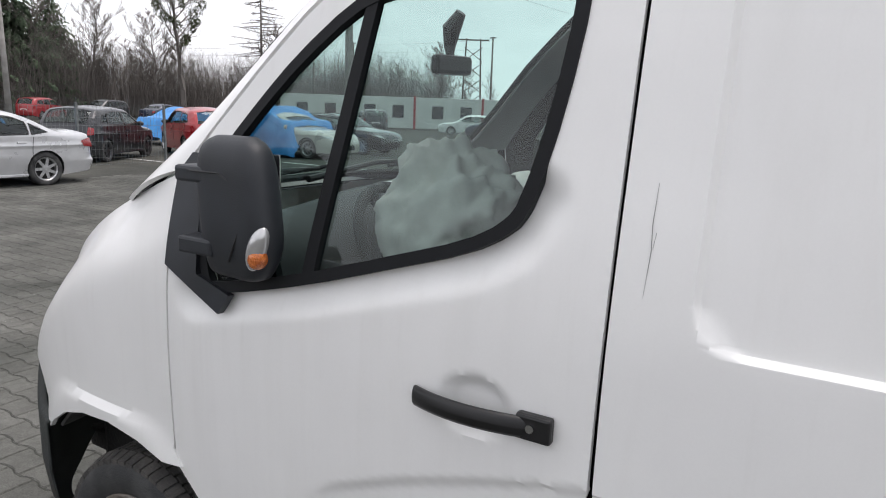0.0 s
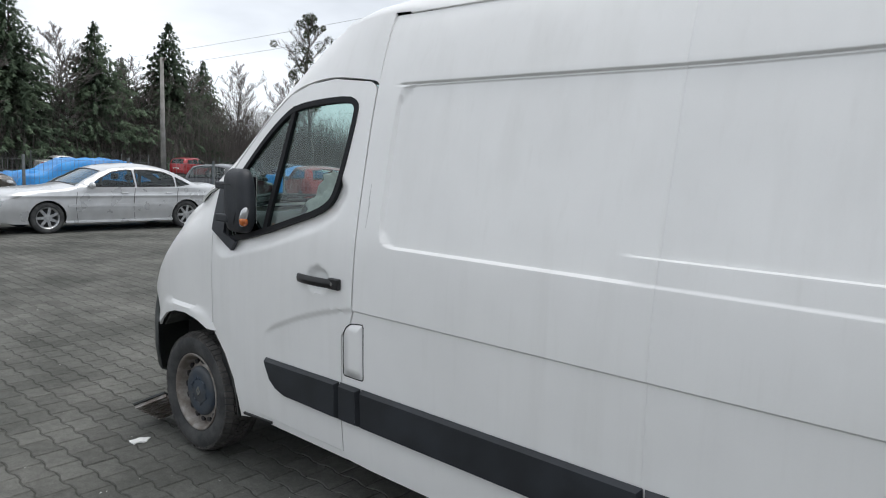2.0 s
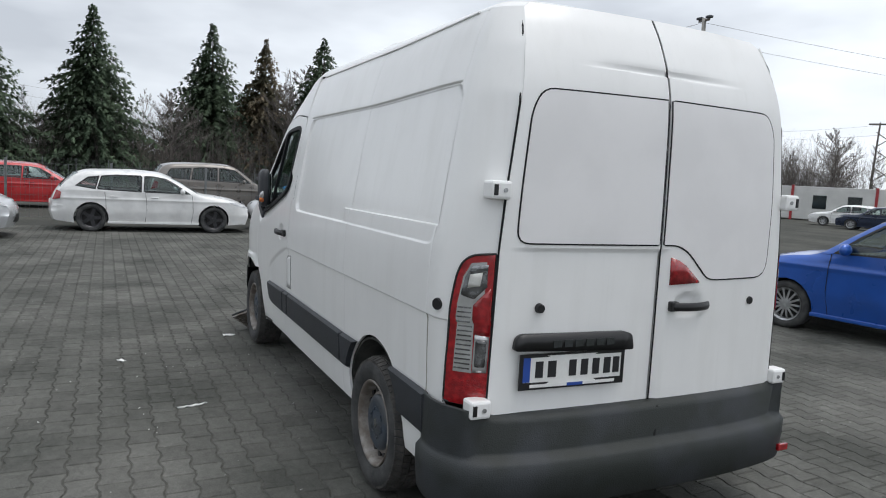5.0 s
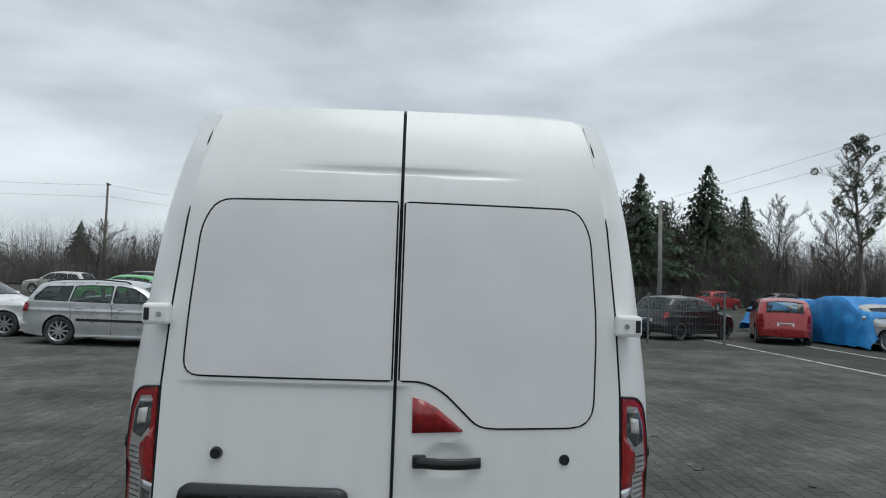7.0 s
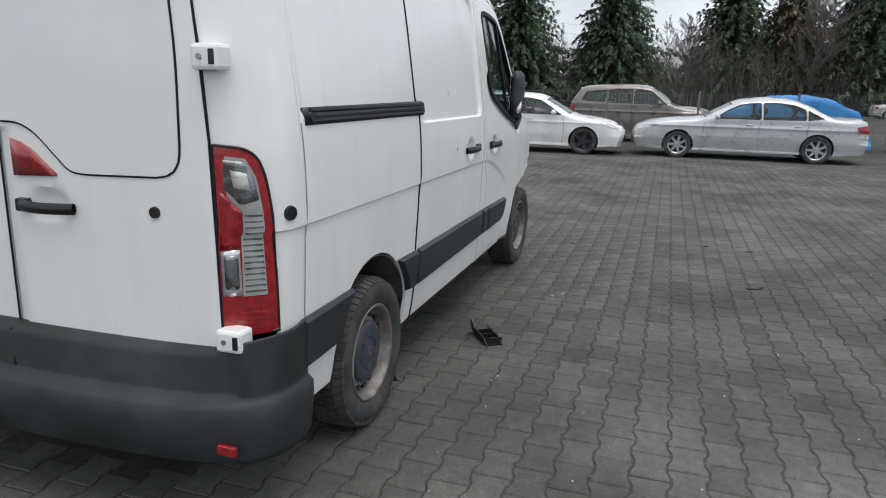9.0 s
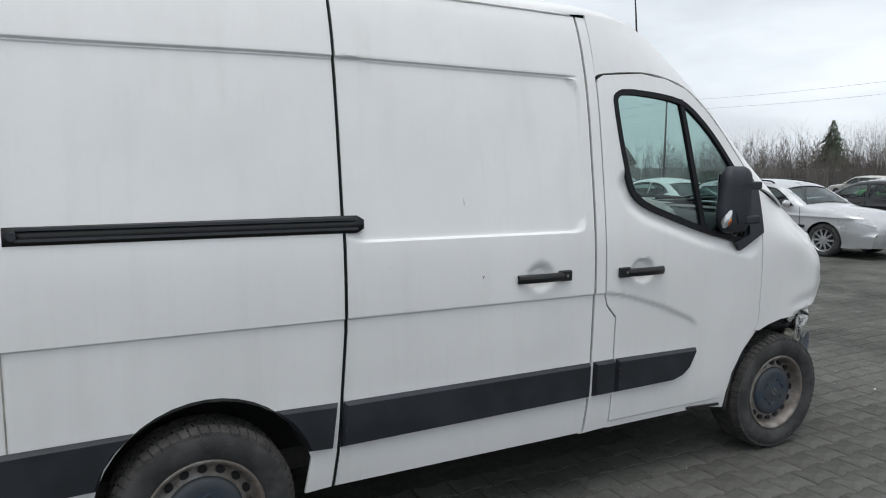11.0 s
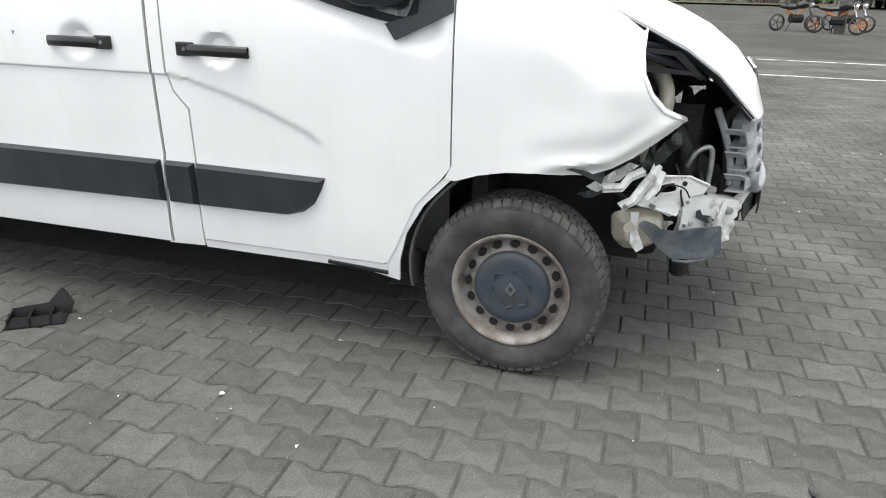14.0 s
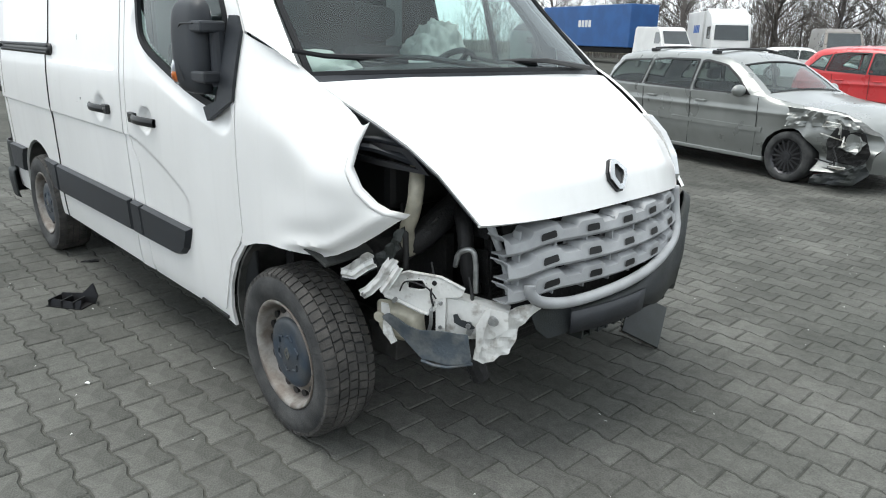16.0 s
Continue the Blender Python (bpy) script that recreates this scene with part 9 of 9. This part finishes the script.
def spruce(name, H, R, seed, mat_, droop=0.35, low=0.03, ragged=0.25):
    rnd = random.Random(seed)
    V, F = [], []
    levels = int(H * 4.6)
    for i in range(levels):
        u = low + (1 - low) * i / levels
        z0 = u * H + rnd.uniform(-0.15, 0.15)
        prof = (1 - u) ** 0.95 * (0.75 + 0.25 * min(1, (u - low) * 9 + 0.3))
        r = R * prof * rnd.uniform(1 - ragged, 1 + ragged * 0.6) * (1 + 0.14 * math.sin(i * 0.9 + seed)) + 0.04
        fine = 0.40 + 0.60 * min(1.0, prof * 2.6)
        nb = max(5, int(12 * (0.45 + prof)))
        for k in range(nb):
            a = 2 * math.pi * (k + rnd.random() * 0.8) / nb + i * 1.3
            rr = r * rnd.uniform(0.68, 1.12)
            ca, sa = math.cos(a), math.sin(a)
            m = max(3, int(rr / 0.30))
            for j in range(m):
                q = (j + 0.9) / m
                px = rr * q
                pz = z0 + 0.12 * rr * math.sin(q * 2.2) - droop * rr * q * q * 0.6 + rnd.uniform(-0.26, 0.20)
                for t in range(7):
                    w = rnd.uniform(-1.0, 1.0)
                    ln = rnd.uniform(0.26, 0.50) * (1.15 - 0.40 * q) * fine
                    wd = rnd.uniform(0.055, 0.10) * fine
                    dx, dy = math.cos(a + w), math.sin(a + w)
                    ex, ey = -dy * wd, dx * wd
                    bx, by = px * ca, px * sa
                    b = len(V)
                    dz = -0.45 * rnd.random() + 0.02
                    pj = pz + rnd.uniform(-0.10, 0.10)
                    V += [(bx + ex, by + ey, pj), (bx - ex, by - ey, pj - 0.08), (bx + dx * ln, by + dy * ln, pj + dz * fine)]
                    F.append((b, b + 1, b + 2))
    me = bpy.data.meshes.new("crown")
    me.from_pydata(V, [], F)
    me.materials.append(mat_)
    bm = bmesh.new()
    cyl(bm, (0, 0, -0.1), (0, 0, H * 0.97), H * 0.016, 0.02, 8)
    tm = bpy.data.meshes.new("trunk")
    bm.to_mesh(tm)
    bm.free()
    tm.materials.append(BARK)
    t = base(name, Matrix(), "tall dark green spruce with drooping boughs", "tree", "conifers")
    for nm, q in (("trunk", tm), ("crown", me)):
        o = new(nm, q)
        o.parent = t
    return t


def limb_mesh(H, seed, n=38, low=0.16, spread=0.34, rise=0.75, r0=None, flat=False, twigs=4, thin=0.008):
    """Stem, boughs and twigs of a leafless tree: a wandering leader with boughs all the way up."""
    rnd = random.Random(seed)
    V, F, tips = [], [], []

    def rod(p, q, r, r2):
        r, r2 = max(r, thin), max(r2, thin * 0.7)
        d = (q - p).normalized()
        a = d.cross(Vector((0.3, 0.5, 0.81))).normalized()
        c = d.cross(a)
        b = len(V)
        if flat:
            t = rnd.uniform(0, 3.14)
            e = math.cos(t) * a + math.sin(t) * c
            V.extend((tuple(p - e * r), tuple(p + e * r), tuple(q + e * r2), tuple(q - e * r2)))
            F.append((b, b + 1, b + 2, b + 3))
            return
        for pt, rad in ((p, r), (q, r2)):
            for k in range(3):
                t = 2.0944 * k
                V.append(tuple(pt + rad * (math.cos(t) * a + math.sin(t) * c)))
        for k in range(3):
            F.append((b + k, b + (k + 1) % 3, b + 3 + (k + 1) % 3, b + 3 + k))

    def bough(p, d, ln, r, lev):
        m = 4 if lev else 2
        for k in range(m):
            d = (d + Vector((rnd.uniform(-1, 1), rnd.uniform(-1, 1), rnd.uniform(-0.7, 1.0) + 0.25)) * 0.20).normalized()
            q = p + d * ln / m
            rod(p, q, r, r * 0.80)
            p, r = q, r * 0.80
            if lev:
                for _ in range(2 if lev > 1 else twigs - 2):
                    e = (d + Vector((rnd.uniform(-1, 1), rnd.uniform(-1, 1), rnd.uniform(-0.5, 0.9))) * 0.75).normalized()
                    bough(p, e, ln * rnd.uniform(0.28, 0.52) * (1.15 - 0.5 * k / m), r * 0.5, lev - 1)
        tips.append(p)

    r0 = r0 or H * 0.012
    stem = [Vector((0, 0, 0))]
    for k in range(1, 13):
        stem.append(Vector((stem[-1].x + rnd.uniform(-0.018, 0.018) * H, stem[-1].y + rnd.uniform(-0.018, 0.018) * H, H * k / 12)))
    for k in range(12):
        rod(stem[k], stem[k + 1], r0 * (1 - k / 12.6), r0 * (1 - (k + 1) / 12.6))
    for i in range(n):
        u = low + (0.98 - low) * (i + rnd.random()) / n
        k = min(11, int(u * 12))
        p = stem[k].lerp(stem[k + 1], u * 12 - k)
        a = i * 2.4 + rnd.uniform(-0.5, 0.5)
        w = (u - low) / (1 - low)
        ln = H * spread * (0.35 + 1.1 * w * (1 - w) * 2.2 * (1.25 - 0.6 * w) * 0.9) * (1 - w) ** 0.35 * rnd.uniform(0.65, 1.15)
        bough(p, Vector((math.cos(a), math.sin(a), rise * rnd.uniform(0.6, 1.4))).normalized(), ln, r0 * 0.42 * (1 - 0.75 * u), 2)
    top = max(v[2] for v in V)
    k = H / top
    V = [(x * k, y * k, max(z, 0.0) * k) for x, y, z in V]
    return V, F, [p * k for p in tips]


def bare_tree(H, seed, mat_, label, category="tree", **kw):
    V, F, tips = limb_mesh(H, seed, **kw)
    t = base("bare_tree", Matrix(), label, category, "bare trees")
    raw("branchwork", V, F, mat_, t)
    return t, tips


sp = [spruce("spruce_tree", 14.2, 4.9, 1, NEEDLES), spruce("spruce_tree", 13.6, 5.0, 2, NEEDLES, 0.5), spruce("spruce_tree", 13.4, 4.9, 3, NEEDLES, 0.2, 0.03, 0.14)]
brown = spruce("dry_spruce_tree", 13.8, 4.5, 7, DRY_NEEDLES, 0.6, 0.05, 0.3)
pine = spruce("pine_tree", 13.0, 5.0, 5, NEEDLES, 0.1, 0.15, 0.5)
brown["label"], pine["label"] = "half dead spruce with browned needles", "ragged dark pine with gaps in its crown"
spots = [(0, 59, 3.0, 1.02, 10), (0, 62, -6.9, 1.05, 70), (2, 60, -17.0, 1.08, 200), (1, 61, -31.0, 1.06, 150), (0, 58, 11.5, 1.02, 30), (1, 59, 15.8, 0.97, 99), (1, 66, -10.8, 0.75, 20), (2, 64, -27.8, 0.8, 80), (2, 70, 35, 0.5, 0), (0, 66, -37.5, 0.85, 10), (1, 72, 46, 0.55, 120)]
used = set()
for k, x, y, sc, rot in spots:
    m = pose(1.1 * x + 0.5, 1.1 * y, 0.05, 0, 0, rot)
    if k not in used:
        used.add(k)
        sp[k].matrix_world = m @ Matrix.Diagonal((1.33 * sc, 1.33 * sc, 1.1 * sc, 1))
    else:
        c = copy_thing(sp[k], m)
        c.scale = (1.33 * sc, 1.33 * sc, 1.1 * sc)
brown.matrix_world = pose(67.6, -12.8, 0.05, 0, 0, 40) @ Matrix.Diagonal((1.3, 1.3, 1.1, 1))
pine.matrix_world = pose(66.5, -26.0, 0.05) @ Matrix.Diagonal((1.3, 1.3, 1.1, 1))

big, _ = bare_tree(12.5, 21, TWIG, "tall leafless broadleaf tree", n=34, r0=0.17, spread=0.44, rise=1.1, low=0.14, twigs=5, thin=0.012)
big.matrix_world = pose(64, -40, 0.05)
for x, y, sc, rot in ((63, -13.8, 0.85, 15), (63, -3.2, 0.7, 95), (67, -17.4, 1.05, 130), (66, -22.3, 1.1, 50), (67, -30.0, 0.95, 140), (66, -36, 0.9, 220), (63, -46, 0.9, 80), (54, -55, 0.85, 10), (63, 30, 0.55, 33), (30, 68, 0.85, 70), (12, 72, 1.0, 10), (17, 71, 0.9, 160), (38, 70, 0.75, 250), (-8, 62, 0.8, 200), (-15, 52, 0.9, 20), (-20, 54, 0.9, 110), (-27, 52, 0.95, 190), (-33, 55, 0.9, 270), (-11, 50, 0.95, 300), (-3, 55, 0.9, 45), (-40, 52, 0.9, 75), (36, -60, 0.7, 20)):
    c = copy_thing(big, pose(x, y, 0.0, 0, 0, rot))
    wide = 1.75 if y > 40 else 1.35
    c.scale = (wide * sc, wide * sc, sc)

mist, tips = bare_tree(17.2, 33, TWIG, "tall bare tree hung with balls of mistletoe", n=34, low=0.30, spread=0.27, r0=0.32, thin=0.012)
mist.matrix_world = pose(55.3, -43.8, 0)
rnd = random.Random(8)
V, F = [], []
hi = [p for p in tips if p.z > 7.2]
for k in range(60):
    c = hi[rnd.randrange(len(hi))]
    R = rnd.uniform(0.25, 0.62)
    for j in range(200):
        d = Vector((rnd.gauss(0, 1), rnd.gauss(0, 1), rnd.gauss(0, 1))).normalized()
        p = c + d * R * rnd.uniform(0.5, 1.0)
        e = Vector((rnd.gauss(0, 1), rnd.gauss(0, 1), rnd.gauss(0, 1))).normalized() * 0.105
        b = len(V)
        V += [tuple(p), tuple(p + e), tuple(p + d * 0.14)]
        F.append((b, b + 1, b + 2))
raw("mistletoe", V, F, MISTLETOE, mist, "balls of green mistletoe")

# a leafless larch: whorls of thin boughs on a straight stem
def larch(H, seed):
    r = random.Random(seed)
    V, F = [], []

    def rod(p, q, a, b):
        d = (Vector(q) - Vector(p)).normalized()
        u = d.cross(Vector((0.2, 0.3, 0.93))).normalized()
        w = d.cross(u)
        n = len(V)
        for pt, rad in ((Vector(p), a), (Vector(q), b)):
            for k in range(3):
                V.append(tuple(pt + rad * (math.cos(2.0944 * k) * u + math.sin(2.0944 * k) * w)))
        for k in range(3):
            F.append((n + k, n + (k + 1) % 3, n + 3 + (k + 1) % 3, n + 3 + k))

    rod((0, 0, 0), (0, 0, H), 0.16, 0.02)
    for i in range(int(H * 8)):
        z = 1.5 + (H - 1.7) * i / (H * 8)
        ln = 3.5 * (1 - z / H) ** 0.8 * r.uniform(0.5, 1.15) + 0.15
        a = r.uniform(0, 6.28)
        p, q = (0, 0, z), (ln * math.cos(a), ln * math.sin(a), z + ln * r.uniform(-0.22, 0.12))
        rod(p, q, 0.042, 0.016)
        for k in range(7):
            t = 0.25 + 0.1 * k
            b = Vector(p).lerp(Vector(q), t)
            rod(b, b + Vector((r.uniform(-0.5, 0.5), r.uniform(-0.5, 0.5), r.uniform(-0.45, 0.05))) * (1.2 - t) * 1.0, 0.020, 0.008)
    t = base("larch_tree", pose(54.6, -53.4, 0) @ Matrix.Scale(1.4, 4), "leafless larch with thin level boughs", "tree")
    raw("branchwork", V, F, TWIG, t)


larch(12.5, 4)


def woods(name, spots, mat_, label, seeds=(51, 52, 53, 54), depth=5, H=(5, 9)):
    """Far leafless woods, as one mass of stems and twigs."""
    r = random.Random(seeds[0])
    lib = [limb_mesh(8.0, s, n=8 + 3 * depth, low=0.10 if depth > 4 else 0.02, spread=0.30 if depth > 4 else 0.5, r0=0.075 if depth > 4 else 0.04, flat=True, thin=0.011) for s in seeds]
    lib = [([(p[0] / 8, p[1] / 8, p[2] / 8) for p in v], f, t) for v, f, t in lib]
    V, F = [], []
    for x, y in spots:
        v, f, _ = lib[r.randrange(len(lib))]
        h, a = r.uniform(*H), r.uniform(0, 6.28)
        ca, sa = math.cos(a) * h * 0.8, math.sin(a) * h * 0.8
        b = len(V)
        V += [(x + p[0] * ca - p[1] * sa, y + p[0] * sa + p[1] * ca, p[2] * h) for p in v]
        F += [tuple(b + k for k in q) for q in f]
    tagged(raw(name, V, F, mat_), label, "woods", kind="stuff")


r = random.Random(77)
woods("far_woods", [(r.uniform(63, 80), r.uniform(-60, 20)) for _ in range(85)], TWIG, "leafless thicket behind the spruces", H=(5, 9.5))
woods("far_woods", [(r.uniform(63, 80), r.uniform(20, 70)) for _ in range(40)], TWIG, "low leafless thicket beyond the fence", H=(3.2, 6.0))
woods("far_woods", [(r.uniform(40, 66), r.uniform(-82, -58)) for _ in range(70)] + [(r.uniform(62, 72), r.uniform(-48, -24)) for _ in range(44)], TWIG, "leafless thicket beside the road", (61, 62, 63), H=(4.5, 8.5))
woods("far_birches", [(r.uniform(58, 70), r.uniform(22, 60)) for _ in range(40)] + [(r.uniform(60, 66), r.uniform(-5, 0)) for _ in range(6)], BIRCH, "pale leafless birches in the distance", (71, 72), H=(3, 6))
woods("far_woods", [(r.uniform(-45, 34), r.uniform(82, 98)) for _ in range(70)], TWIG, "leafless trees along the far road", (81, 82, 83), H=(6, 11))
woods("far_woods", [(r.uniform(-60, -8), r.uniform(52, 72)) for _ in range(70)], TWIG, "leafless thicket behind the lorries", (91, 92, 93), H=(5, 10))
woods("far_shrubs", [(r.uniform(61, 68), r.uniform(-60, 44)) for _ in range(210)] + [(r.uniform(-45, 30), r.uniform(76, 82)) for _ in range(60)] + [(r.uniform(52, 70), r.uniform(30, 46)) for _ in range(30)], TWIG, "brown leafless scrub along the verge", (95, 96), 3, (1.4, 3.6))


# dense undergrowth: thin upright stems and side twigs
def thicket(zones, n, mat_, label, seed, H=(1.5, 6.0)):
    r = random.Random(seed)
    V, F = [], []
    for k in range(n):
        x0, x1, y0, y1, top = zones[r.randrange(len(zones))]
        x, y = r.uniform(x0, x1), r.uniform(y0, y1)
        h = (H[0] + (H[1] - H[0]) * r.random()) * top
        lx, ly = r.uniform(-0.22, 0.22) * h, r.uniform(-0.22, 0.22) * h
        a = r.uniform(0, 3.14)
        zb = 0.0
        for t in range(4):
            if t:
                u = r.uniform(0.25, 0.85)
                bx, by, zb = x + lx * u, y + ly * u, h * u
                ex, ey, ez = bx + r.uniform(-0.3, 0.3) * h, by + r.uniform(-0.3, 0.3) * h, zb + h * r.uniform(0.05, 0.35)
                w = r.uniform(0.006, 0.013)
            else:
                bx, by, ex, ey, ez, w = x, y, x + lx, y + ly, h, r.uniform(0.012, 0.028)
            b = len(V)
            V += [(bx + w * math.cos(a), by + w * math.sin(a), zb), (bx - w * math.cos(a), by - w * math.sin(a), zb), (ex, ey, ez)]
            F.append((b, b + 1, b + 2))
    tagged(raw("undergrowth", V, F, mat_), label, "undergrowth", kind="stuff")


thicket([(62, 72, -62, 40, 1.25), (62, 72, -40, 30, 1.1), (62, 76, -62, 72, 1.2), (61, 73, -64, -30, 1.5), (44, 64, -80, -57, 1.6)], 30000, TWIG, "dense brown undergrowth along the verge", 5)
thicket([(-50, 30, 78, 92, 1.0), (-60, -8, 54, 70, 1.0), (60, 74, 24, 62, 0.7)], 10000, TWIG, "dense brown undergrowth beyond the yard", 6)
